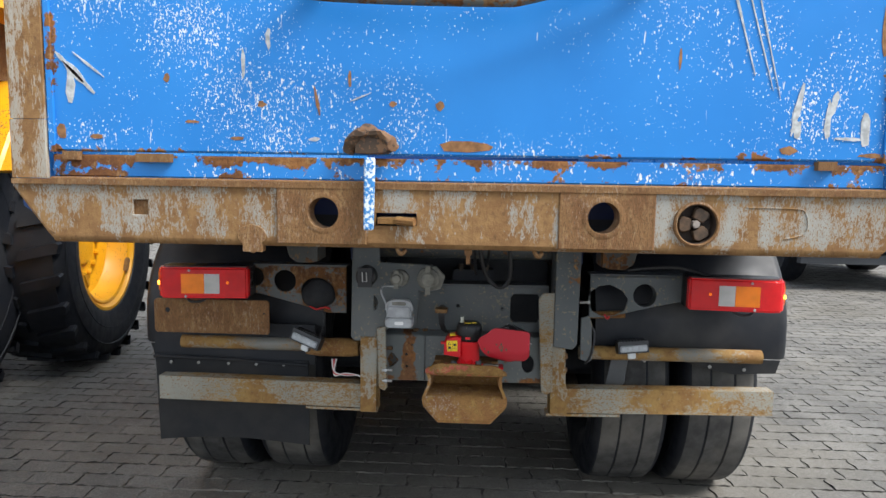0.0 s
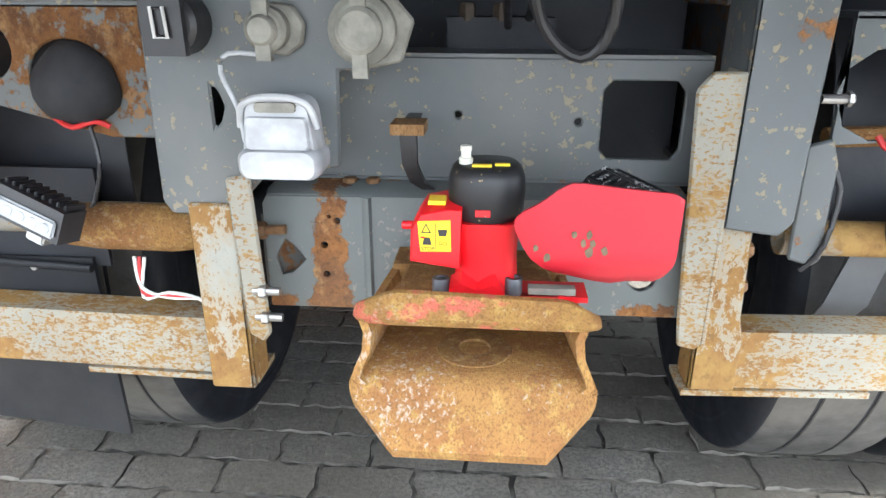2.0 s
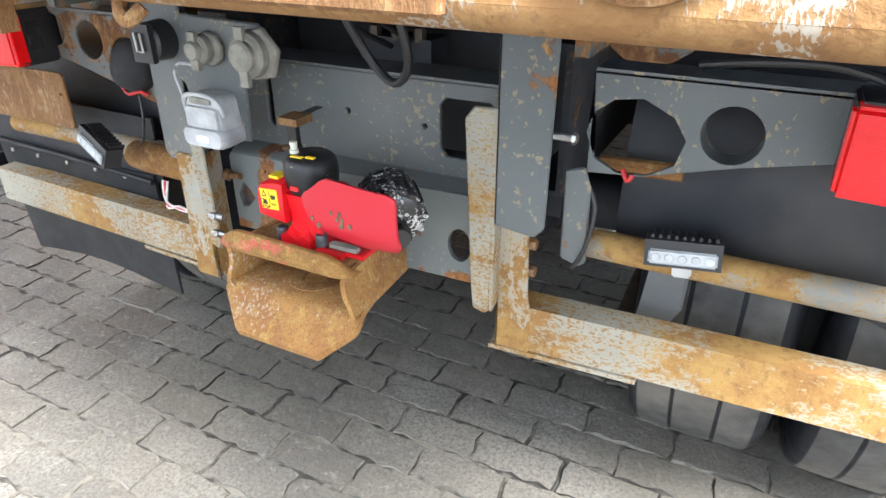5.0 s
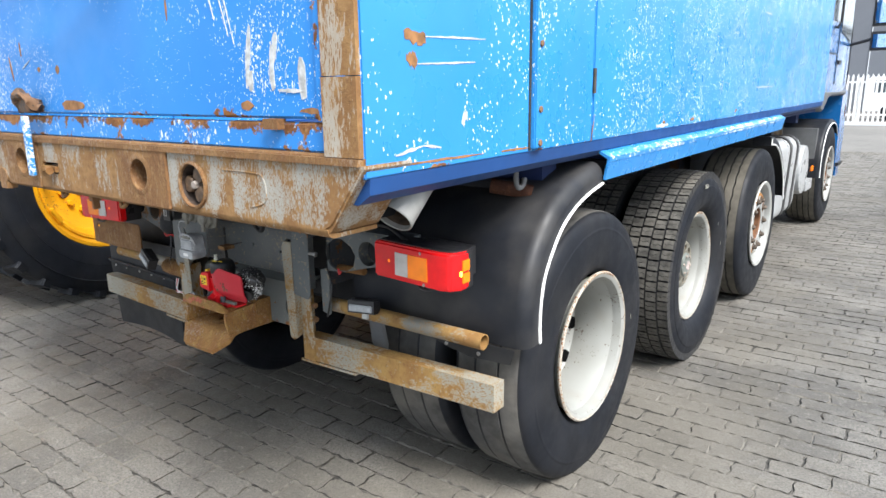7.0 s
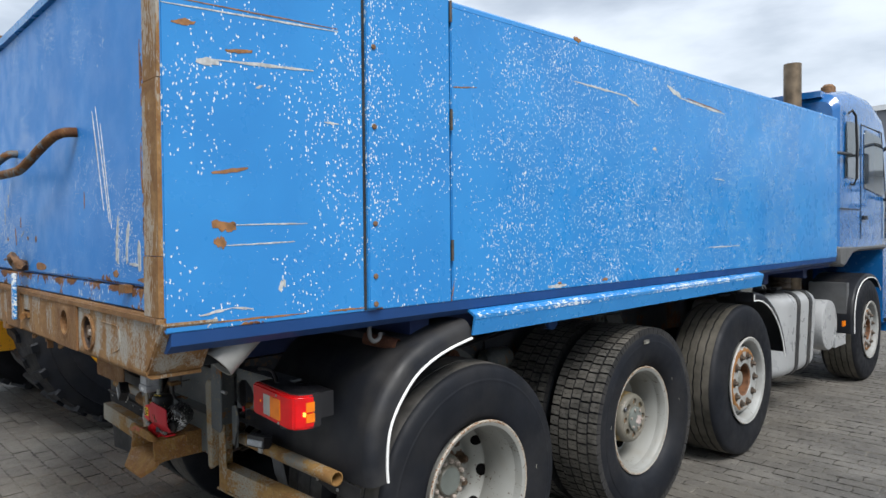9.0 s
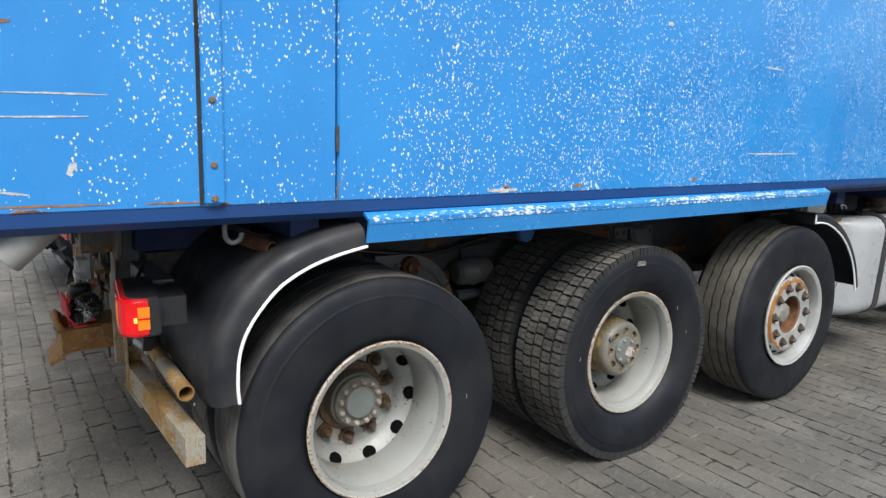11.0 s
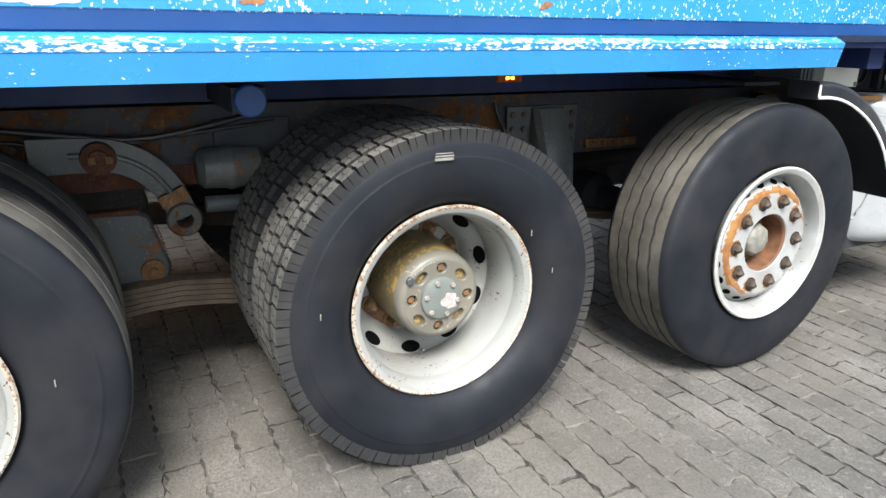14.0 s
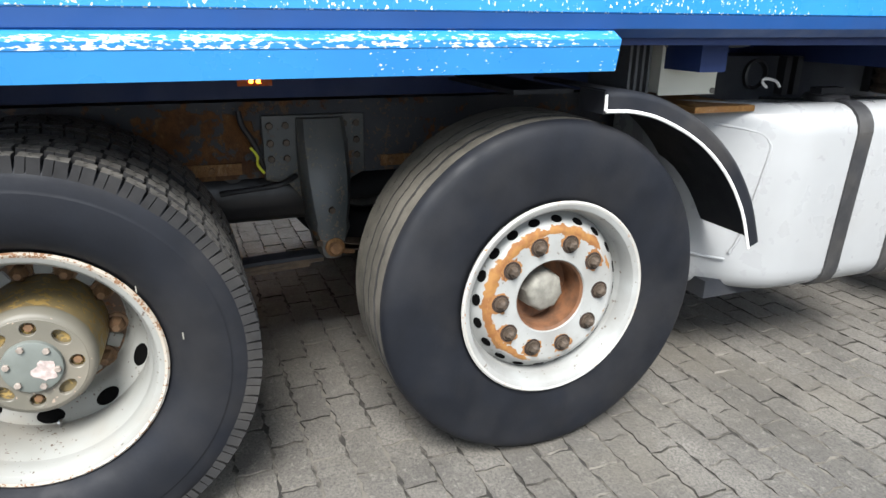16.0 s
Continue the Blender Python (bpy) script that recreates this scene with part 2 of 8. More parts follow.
m_bar = flaking_paint("galvanised_bar_with_rust", ((0.215, 0.205, 0.168), (0.262, 0.250, 0.208)), GOLD_SET, 1.075, 10.0, (0.6, 1, 1), 7.5,
                      bands=((0, 0.76, 0.14, 0.22), (0, -0.80, 0.14, 0.22), (0, 0.36, 0.10, 0.08), (0, 1.02, 0.10, 0.05)), fleck=0.9, stain=0.8, mott=0.58)
m_tube_rust = flaking_paint("rust_stained_grey_tube", ((0.20, 0.195, 0.175), (0.15, 0.145, 0.125)), GOLD_SET, 0.90, 12.0, (0.6, 1, 1), 5.5,
                            bands=((0, 1.12, 0.10, 0.22), (0, -1.11, 0.10, 0.2), (0, 0.62, 0.14, 0.10)), fleck=0.9, stain=0.9)
m_chassis = worn_paint("grey_chassis_paint", (0.070, 0.080, 0.084), (0.098, 0.108, 0.109), (0.20, 0.17, 0.12), 1.20, 0.865, 80, (1, 1, 1), 3, 0.48, 8.0, rust_scale=4.5, dust=0.2)
m_chassis_rust = worn_paint("flaking_grey_and_rust", (0.050, 0.052, 0.050), (0.075, 0.075, 0.068), (0.16, 0.10, 0.055), 1.14, 0.78, 85, (1, 1, 0.6), 4, 0.6, 8.8,
                            rust_scale=6, chip_patch=0.4, dust=0.08, tone=0.65)
m_hanger = worn_paint("dark_grey_hanger_paint", (0.046, 0.053, 0.055), (0.064, 0.071, 0.071), (0.13, 0.11, 0.08), 1.20, 0.845, 80, (1, 1, 1), 3, 0.45, 6.4, rust_scale=5, dust=0.25, tone=0.7)
m_arm = worn_paint("rust_eaten_grey_arm", (0.085, 0.092, 0.092), (0.11, 0.115, 0.112), (0.20, 0.11, 0.05), 1.10, 0.70, 85, (1, 1, 0.8), 4, 0.6, 4.8, rust_scale=5, chip_patch=0.4, tone=0.6)
m_speckled = worn_paint("speckled_black_plastic", (0.010, 0.010, 0.011), (0.015, 0.015, 0.016), (0.45, 0.45, 0.44), 1.08, 1.5, 150, (1, 1, 1), 8, 0.3, 4.1, chip_patch=0.4)
m_flake = flaking_paint("flaking_grey_and_golden_rust", ((0.29, 0.285, 0.25), (0.235, 0.23, 0.195)), GOLD_SET, 0.885, 11.0, (1, 1, 0.7), 9.4, bands=((2, 0.50, 0.06, 0.12),), fleck=0.9, stain=0.8)
# underbody and rail tones are lowered to carry the shade under the body
m_under = worn_paint("shaded_dirty_underbody", (0.011, 0.014, 0.020), (0.018, 0.021, 0.027), (0.05, 0.045, 0.04), 1.3, 1.0, 60, (1, 1, 1), 3, 0.7, 1.5, rust_scale=4, dust=0.08)
m_rail = worn_paint("shaded_rusty_frame_rail", (0.017, 0.020, 0.026), (0.028, 0.031, 0.037), (0.09, 0.06, 0.04), 1.20, 0.79, 60, (1, 1, 1), 3, 0.65, 2.2, rust_scale=3.5, dust=0.06, tone=0.42)
m_white_rim = worn_paint("white_rim_paint", (0.29, 0.295, 0.28), (0.22, 0.22, 0.20), (0.09, 0.065, 0.05), 1.29, 0.985, 90, (1, 1, 1), 5, 0.45, 3.0, rust_scale=8, dust=0.5, spec=0.4)
m_rim_white_edge = worn_paint("white_rim_edge", (0.40, 0.40, 0.38), (0.35, 0.34, 0.31), (0.28, 0.13, 0.05), 1.18, 1.02, 120, (1, 1, 1), 5, 0.5, 2.3, rust_scale=14, chip_patch=0.4)
m_rim_edge = worn_paint("rusted_rim_edge", (0.40, 0.385, 0.35), (0.34, 0.30, 0.24), (0.19, 0.095, 0.045), 1.06, 0.88, 120, (1, 1, 1), 5, 0.6, 3.3, rust_scale=14, chip_patch=0.4)
m_rust_ring = worn_paint("orange_rusted_hub_ring", (0.215, 0.090, 0.028), (0.26, 0.125, 0.042), (0.16, 0.07, 0.03), 1.14, 0.95, 80, (1, 1, 1), 6, 0.75, 3.7, rust_scale=8, chip_patch=0.4)
m_brown_ring = worn_paint("dark_brown_oily_ring", (0.055, 0.032, 0.018), (0.10, 0.055, 0.026), (0.17, 0.09, 0.045), 1.10, 0.88, 60, (1, 1, 1), 6, 0.6, 4.4, rust_scale=10)


def half_rusted_face(name):
    """White wheel face whose outer shoulder has rusted orange with a ragged edge."""
    n = Nodes(name)
    ay, az = n.axis(1), n.axis(2)
    r = n.math("SQRT", n.math("ADD", n.math("MULTIPLY", ay, ay), n.math("MULTIPLY", az, az)))
    d = n.math("ADD", n.math("ABSOLUTE", n.math("SUBTRACT", r, 0.209)), n.step(n.math("SUBTRACT", ay, n.math("MULTIPLY", az, 0.7)), -0.10, 0.16, -0.006, 0.014))
    edge = n.math("MULTIPLY_ADD", n.noise(34, 5, shift=2), 0.040, n.math("MULTIPLY_ADD", n.noise(9, 3, shift=6), 0.036, d))
    f = n.step(edge, 0.0475, 0.0500, 1.0, 0.0)
    white = n.mix(n.step(n.noise(7, 4), 0.3, 0.7), (0.31, 0.318, 0.308), (0.235, 0.235, 0.222))
    white = n.mix(n.step(n.noise(60, 4, shift=4), 0.66, 0.70, 0, 0.8), white, (0.10, 0.07, 0.05))
    rust = n.mix(n.step(n.noise(30, 5, shift=9), 0.35, 0.65), (0.265, 0.130, 0.038), (0.19, 0.078, 0.024))
    return n.finish(n.mix(f, white, rust), n.step(f, 0, 1, 0.45, 0.8), 0, n.math("ADD", n.math("MULTIPLY", f, n.noise(120, 4)), n.math("MULTIPLY", f, -0.6)), 0.4, 0.003, spec=0.4)


m_half_rust = half_rusted_face("half_rusted_wheel_face")
m_hub = worn_paint("grey_hub_with_brown_oil", (0.108, 0.102, 0.082), (0.145, 0.134, 0.104), (0.33, 0.25, 0.19), 1.31, 0.93, 80, (1, 1, 1), 6, 0.45, 2.8, rust_scale=5, dust=0.4)
m_hub_oil = worn_paint("oily_brown_hub", (0.105, 0.075, 0.038), (0.17, 0.13, 0.060), (0.28, 0.19, 0.06), 1.12, 0.90, 60, (1, 1, 1), 6, 0.35, 2.1, rust_scale=5)


def grainy_rust(name, tones, shift=0.0, pale=0.5, stretch=(1, 1, 1), red=None):
    """Thick scaly rust: coarse patches, medium flakes and fine grain, with pale worn specks and rests of red paint."""
    n = Nodes(name)
    c = n.mix(n.step(n.noise(11, 5, shift=shift, rough=0.65), 0.35, 0.65), tones[0], tones[1])
    if red:
        c = n.mix(n.step(n.math("MULTIPLY_ADD", n.noise(60, 5, shift=shift + 12), 0.35, n.noise(15, 4, (1, 1, 2), shift + 11)), 0.70, 0.78, 0, 0.7), c, red)
    c = n.mix(n.step(n.noise(48, 5, stretch, shift + 3, 0.7), 0.50, 0.64, 0, 0.75), c, tones[2])
    c = n.mix(n.step(n.noise(330, 4, stretch, shift + 5, 0.7), 0.50, 0.60, 0, 0.55), c, tuple(k * 0.35 for k in tones[0]))
    c = n.mix(n.step(n.math("MULTIPLY_ADD", n.noise(7, 3, shift=shift + 9), 0.5, n.noise(150, 4, stretch, shift + 7, 0.75)), 0.84, 0.92, 0, pale), c, (0.40, 0.33, 0.27))
    h = n.math("ADD", n.noise(330, 4, stretch, shift + 5, 0.7), n.math("MULTIPLY", n.noise(48, 5, stretch, shift + 3, 0.7), 1.5))
    return n.finish(c, 0.8, 0.0, h, 0.6, 0.004, spec=0.3)


m_stub = grainy_rust("dark_red_rusted_pipe", ((0.085, 0.032, 0.017), (0.058, 0.021, 0.012), (0.12, 0.050, 0.025)), 3.3, 0.1)
m_plate_rust = grainy_rust("brown_rusted_plate", ((0.205, 0.108, 0.042), (0.150, 0.070, 0.027), (0.265, 0.158, 0.072)), 6.0, 0.3, (1, 1, 0.35))
m_hitch = grainy_rust("scaly_rusted_hitch", ((0.235, 0.122, 0.036), (0.18, 0.080, 0.025), (0.31, 0.185, 0.060)), 2.0, 0.28)
m_hitch_plate = grainy_rust("worn_rusted_guide_plate", ((0.310, 0.160, 0.050), (0.240, 0.108, 0.036), (0.385, 0.235, 0.070)), 4.0, 0.75, (1, 1, 0.45))
m_lip = grainy_rust("rusted_lip_with_red_paint", ((0.27, 0.150, 0.040), (0.21, 0.100, 0.030), (0.36, 0.225, 0.070)), 7.0, 0.30, red=(0.50, 0.085, 0.075))
m_red = worn_paint("bright_red_plastic", (0.66, 0.008, 0.014), (0.60, 0.006, 0.012), (0.4, 0.2, 0.16), 1.42, 1.4, 90, rough=0.35, shift=1.2)
m_guard = worn_paint("faded_red_guard", (0.47, 0.012, 0.022), (0.40, 0.020, 0.034), (0.54, 0.12, 0.13), 1.13, 1.35, 55, (1.6, 1, 0.12), 5, 0.42, 6.1, chip_patch=0.4, edge=0.25, spec=0.4)
m_yellow = worn_paint("machine_yellow_paint", (0.72, 0.34, 0.006), (0.64, 0.28, 0.005), (0.2, 0.1, 0.03), 1.27, 1.03, 80, (1, 1, 1), 3, 0.42, 6.6)
m_silver = worn_paint("light_grey_tank_paint", (0.30, 0.308, 0.312), (0.335, 0.343, 0.347), (0.3, 0.3, 0.3), 1.5, 1.5, 90, rough=0.3, shift=7.7, dust=0.10)
m_whitebox = worn_paint("cream_box_paint", (0.60, 0.60, 0.52), (0.55, 0.55, 0.47), (0.3, 0.28, 0.2), 1.4, 1.3, 90, rough=0.4, shift=7.1)


def plain(name, col, rough=0.5, metal=0.0, var=0.25, scale=12, bump=0.15, depth=0.003, dust=0.0, spec=0.5, shift=0.0, fine=90):
    n = Nodes(name)
    dark = tuple(c * (1 - var) for c in col)
    c = n.mix(n.step(n.noise(scale, 5, shift=shift), 0.3, 0.7), dark, col)
    if dust:
        c = n.mix(n.step(n.noise(4, 6, shift=shift + 4), 0.4, 0.72, 0, dust), c, (0.20, 0.18, 0.15))
    r = n.step(n.noise(scale * 2.3, 4, shift=shift + 9), 0.3, 0.7, rough - 0.07, rough + 0.08)
    return n.finish(c, r, metal, n.noise(fine, 4), bump, depth, spec=spec)


m_duct = plain("dusty_grey_duct", (0.27, 0.272, 0.265), 0.5, var=0.4, scale=9, dust=0.3)
m_tread = plain("dusty_tread_rubber", (0.085, 0.077, 0.060), 0.88, var=0.45, scale=18, bump=0.4, dust=0.4)
m_tread_block = plain("dusty_block_tread_rubber", (0.092, 0.088, 0.078), 0.85, var=0.6, scale=30, bump=0.4, dust=0.35)
m_rubber = plain("black_sidewall_rubber", (0.0074, 0.0090, 0.0132), 0.6, var=0.3, scale=7, bump=0.12, dust=0.045, spec=0.25)
# groove faces: less dusty rubber, dark also to paint the shade between blocks
m_rubber_groove = plain("shaded_groove_rubber", (0.013, 0.013, 0.014), 0.9, var=0.3, dust=0.10)
m_tread_worn = plain("worn_grey_tread", (0.060, 0.058, 0.055), 0.8, var=0.5, scale=16, bump=0.4, dust=0.4)
m_fender = plain("black_plastic_fender", (0.012, 0.0138, 0.0185), 0.50, var=0.35, scale=5, bump=0.10, dust=0.13, fine=160, spec=0.3)
m_flap = plain("black_rubber_mud_flap", (0.011, 0.012, 0.0145), 0.6, var=0.3, scale=5, dust=0.08, spec=0.3)
m_black = plain("black_plastic", (0.016, 0.016, 0.018), 0.4, var=0.2)
m_black_shiny = plain("shiny_black_plastic", (0.012, 0.012, 0.014), 0.22, var=0.2, dust=0.06)
m_cap_rubber = worn_paint("muddy_black_rubber_cap", (0.013, 0.013, 0.014), (0.018, 0.018, 0.019), (0.26, 0.19, 0.10), 1.30, 1.5, 120, (1, 1, 0.8), 16, 0.42, 2.7, chip_patch=0.55, spec=0.35)
m_bore = plain("brown_dirty_bore", (0.085, 0.055, 0.035), 0.8, var=0.5, scale=40)
m_mud = plain("dried_brown_mud", (0.17, 0.125, 0.075), 0.85, var=0.5, scale=60)
m_bolt_dark = plain("dark_grey_screw", (0.12, 0.125, 0.135), 0.45, 0.5, var=0.4, scale=60)
m_white_trim = plain("white_edge_trim", (0.80, 0.80, 0.78), 0.45, var=0.08)
m_steel = plain("bare_steel", (0.45, 0.45, 0.44), 0.35, 0.9, var=0.3)
m_cast = plain("grey_cast_cover", (0.235, 0.228, 0.195), 0.7, var=0.45, scale=30, dust=0.4, bump=0.4)
m_alu = plain("bright_grey_plastic_shell", (0.44, 0.455, 0.47), 0.5, 0.1, var=0.3, scale=30, dust=0.2)
m_nut = plain("rusty_wheel_nut", (0.22, 0.115, 0.050), 0.7, 0.2, var=0.5, scale=40, dust=0.2)
m_recess = plain("orange_brown_hub_recess", (0.165, 0.066, 0.024), 0.75, var=0.5, scale=25, dust=0.1)
m_nut_seat = plain("dark_brown_nut_seat", (0.045, 0.028, 0.020), 0.7, var=0.5, scale=40)
m_nut_oily = plain("oily_brown_wheel_nut", (0.125, 0.072, 0.038), 0.45, 0.2, var=0.65, scale=45, dust=0.12)
m_nut_dark = plain("dark_wheel_nut", (0.10, 0.075, 0.055), 0.55, 0.4, var=0.5, scale=40)
m_bolt_grey = plain("grey_painted_bolt", (0.34, 0.29, 0.25), 0.5, 0.2, var=0.4, scale=50)
m_cap = plain("grey_green_hub_cap", (0.145, 0.16, 0.145), 0.4, var=0.2)
# near-black without gloss, paints the shade inside holes that aren't cut
m_void = plain("hole_shade_black", (0.0035, 0.0035, 0.0035), 0.95, spec=0.05)
m_spring = plain("brown_leaf_spring", (0.07, 0.048, 0.030), 0.75, var=0.5, scale=18, dust=0.15)
m_stack = plain("heat_stained_exhaust", (0.24, 0.18, 0.12), 0.4, 0.7, var=0.6, scale=7)
m_strap = plain("black_tank_strap", (0.03, 0.031, 0.034), 0.55, var=0.3, dust=0.2)
m_tarp = plain("black_fabric_bag", (0.012, 0.012, 0.014), 0.8, var=0.3)
m_grey_trim = plain("grey_plastic_trim", (0.11, 0.115, 0.12), 0.55, var=0.2, dust=0.1)
m_sticker = plain("yellow_sticker", (0.85, 0.60, 0.02), 0.4, var=0.05)
m_ink = plain("black_print", (0.02, 0.02, 0.02), 0.5)
m_wire_red = plain("red_wire", (0.5, 0.02, 0.02), 0.4)
m_wire_white = plain("white_wire", (0.6, 0.6, 0.58), 0.4)
m_wire_yellow = plain("yellow_wire", (0.7, 0.7, 0.05), 0.4)
m_fence = plain("white_fence_paint", (0.78, 0.78, 0.77), 0.45, var=0.06)
m_far_wall = plain("dark_grey_cladding", (0.13, 0.14, 0.16), 0.6, var=0.15, scale=0.4)
m_far_light = plain("pale_wall", (0.60, 0.62, 0.64), 0.6, var=0.1, scale=0.4)
m_far_dark = plain("dark_trailer_paint", (0.030, 0.032, 0.036), 0.55, var=0.3, scale=1)
m_far_white = plain("white_van_paint", (0.75, 0.75, 0.75), 0.3, var=0.05)


def lens(name, col, glow=0.0, ribs=140.0, rough=0.2):
    n = Nodes(name)
    w = n.t.nodes.new("ShaderNodeTexWave")
    w.inputs["Scale"].default_value = ribs
    w.bands_direction = "Z"
    n.link(n.co, w.inputs["Vector"])
    c = n.mix(n.step(n.noise(18, 3), 0.3, 0.7), tuple(k * 0.8 for k in col), col)
    n.finish(c, rough, 0, w.outputs["Fac"], 0.2, 0.002, 0.0, 0.35)
    n.out.inputs["Subsurface Weight"].default_value = 0.0
    if glow:
        n.out.inputs["Emission Color"].default_value = (*col, 1)
        n.out.inputs["Emission Strength"].default_value = glow
    return n.m


m_lens_red = lens("lit_red_lamp_lens", (0.56, 0.004, 0.006), 0.05)
m_lens_orange = lens("orange_lamp_lens", (0.80, 0.20, 0.008), 0.07)
m_lens_white = lens("clear_ribbed_lens", (0.55, 0.53, 0.50))
m_lens_amber_dark = lens("dark_amber_marker_lens", (0.24, 0.045, 0.003), 0.07)
m_lit_orange = lens("lit_amber_bulb", (1.0, 0.32, 0.03), 7.0)
m_lit_dim = lens("dim_amber_bulb", (1.0, 0.20, 0.01), 0.35)
m_led = lens("clear_led_lens", (0.42, 0.44, 0.45), ribs=60)

g = Nodes("dark_window_glass")
g.out.inputs["Transmission Weight"].default_value = 0.7
m_glass = g.finish((0.10, 0.13, 0.15), 0.04, 0.0, coat=0.3)
g = Nodes("mirror_silver")
m_mirror = g.finish((0.8, 0.82, 0.84), 0.03, 1.0)


# ---- mesh helpers ----
SHIFT = Vector((0, 0, 0))        # set of the part of the truck that is being built

def faces_of(verts):
    return list({f for v in verts for f in v.link_faces})


def bevel_sharp(bm, verts, off, seg=2, angle=32):
    if off <= 0:
        return
    edges = [e for e in {e for v in verts for e in v.link_edges} if len(e.link_faces) == 2 and e.calc_face_angle(0) > radians(angle)]
    bmesh.ops.bevel(bm, geom=edges, offset=off, segments=seg, affect="EDGES", clamp_overlap=True)


def add_box(bm, x0, x1, y0, y1, z0, z1, bev=0.003, turn=None):
    vs = [bm.verts.new((x, y, z)) for x in (x0, x1) for y in (y0, y1) for z in (z0, z1)]
    for q in ((0, 1, 3, 2), (4, 6, 7, 5), (0, 4, 5, 1), (2, 3, 7, 6), (0, 2, 6, 4), (1, 5, 7, 3)):
        bm.faces.new([vs[i] for i in q])
    if turn is not None:
        bmesh.ops.transform(bm, matrix=turn, verts=vs)
    bevel_sharp(bm, vs, bev)
    return bm


def spot(axis, u, v, d):
    """A point from two in-plane numbers and one along the axis: y -> (x, z), x -> (y, z), z -> (x, y)."""
    return {"y": (u, d, v), "x": (d, u, v), "z": (u, v, d)}[axis]


def add_plate(bm, outline, holes, axis, a, b, bev=0.002):
    """A flat plate with holes through it, from a to b along an axis."""
    vs, es = [], []
    for loop in (outline, *holes):
        ring = [bm.verts.new(spot(axis, u, v, a)) for u, v in loop]
        es += [bm.edges.new((ring[i], ring[(i + 1) % len(ring)])) for i in range(len(ring))]
        vs += ring
    made = bmesh.ops.triangle_fill(bm, use_beauty=True, use_dissolve=False, edges=es)
    fs = [f for f in made["geom"] if isinstance(f, bmesh.types.BMFace)]
    ext = bmesh.ops.extrude_face_region(bm, geom=fs)
    top = [v for v in ext["geom"] if isinstance(v, bmesh.types.BMVert)]
    bmesh.ops.translate(bm, verts=top, vec=Vector(spot(axis, 0, 0, b - a)))
    bmesh.ops.recalc_face_normals(bm, faces=faces_of(vs + top))
    bevel_sharp(bm, vs + top, bev, 1)
    return bm


def ring(u, v, r, n=24, r2=None, start=0.0):
    r2 = r if r2 is None else r2
    return [(u + r * math.cos(start + 2 * math.pi * i / n), v + r2 * math.sin(start + 2 * math.pi * i / n)) for i in range(n)]


def add_rev(bm, prof, n=64, closed=False, at=(0, 0, 0), axis="x"):
    """A profile of (along the axis, radius) turned round the axis."""
    rows = []
    for i in range(n):
        c, s = math.cos(2 * math.pi * i / n), math.sin(2 * math.pi * i / n)
        row = []
        for d, r in prof:
            p = {"x": (d, r * c, r * s), "y": (r * c, d, r * s), "z": (r * c, r * s, d)}[axis]
            row.append(bm.verts.new((p[0] + at[0], p[1] + at[1], p[2] + at[2])))
        rows.append(row)
    m = len(prof)
    for i in range(n):
        p, q = rows[i], rows[(i + 1) % n]
        for j in range(m if closed else m - 1):
            bm.faces.new((p[j], p[(j + 1) % m], q[(j + 1) % m], q[j]))
    if not closed:
        for j in (0, m - 1):
            if prof[j][1] > 1e-6:
                pass
    return bm


def add_tube(bm, pts, r, n=10, close=True, radii=None):
    pts = [Vector(p) for p in pts]
    up = Vector((0.3, 0.2, 1)).normalized()
    rows = []
    for i, p in enumerate(pts):
        d = (pts[min(i + 1, len(pts) - 1)] - pts[max(i - 1, 0)]).normalized()
        a = d.cross(up)
        if a.length < 0.05:
            a = d.cross(Vector((1, 0, 0)))
        a.normalize()
        b = d.cross(a)
        rr = radii[i] if radii else r
        rows.append([bm.verts.new(p + rr * (math.cos(2 * math.pi * k / n) * a + math.sin(2 * math.pi * k / n) * b)) for k in range(n)])
    for p, q in zip(rows, rows[1:]):
        for k in range(n):
            bm.faces.new((p[k], p[(k + 1) % n], q[(k + 1) % n], q[k]))
    if close:
        bm.faces.new(rows[0])
        bm.faces.new(rows[-1])
    return bm


def add_loft(bm, loops, cap=True, closed=True):
    rows = [[bm.verts.new(p) for p in loop] for loop in loops]
    m = len(rows[0])
    for p, q in zip(rows, rows[1:]):
        for k in range(m if closed else m - 1):
            bm.faces.new((p[k], p[(k + 1) % m], q[(k + 1) % m], q[k]))
    if cap:
        bm.faces.new(rows[0])
        bm.faces.new(rows[-1])
    return [v for r in rows for v in r]


def smooth_path(pts, k=4):
    """Points of a Catmull-Rom curve through the given ones."""
    pts = [Vector(p) for p in pts]
    out = []
    for i in range(len(pts) - 1):
        p0, p1, p2, p3 = pts[max(i - 1, 0)], pts[i], pts[i + 1], pts[min(i + 2, len(pts) - 1)]
        for j in range(k):
            t = j / k
            out.append(0.5 * (2 * p1 + (p2 - p0) * t + (2 * p0 - 5 * p1 + 4 * p2 - p3) * t * t + (3 * p1 - p0 - 3 * p2 + p3) * t ** 3))
    return out + [pts[-1]]


def part(name, bm, material, parent, label="", sharp=35, flat=False):
    """Links a bmesh as one mesh object under a thing or a part."""
    bmesh.ops.recalc_face_normals(bm, faces=bm.faces)
    me = bpy.data.meshes.new(name)
    bm.to_mesh(me)
    bm.free()
    me.materials.append(material)
    if not flat:
        me.shade_smooth()
        me.set_sharp_from_angle(angle=radians(sharp))
    ob = new(name, me)
    ob.parent = parent
    if parent is not None and parent.parent is None and parent.name == "tipper_truck":
        ob.location = SHIFT
    if label:
        tagged(ob, label)
    return ob


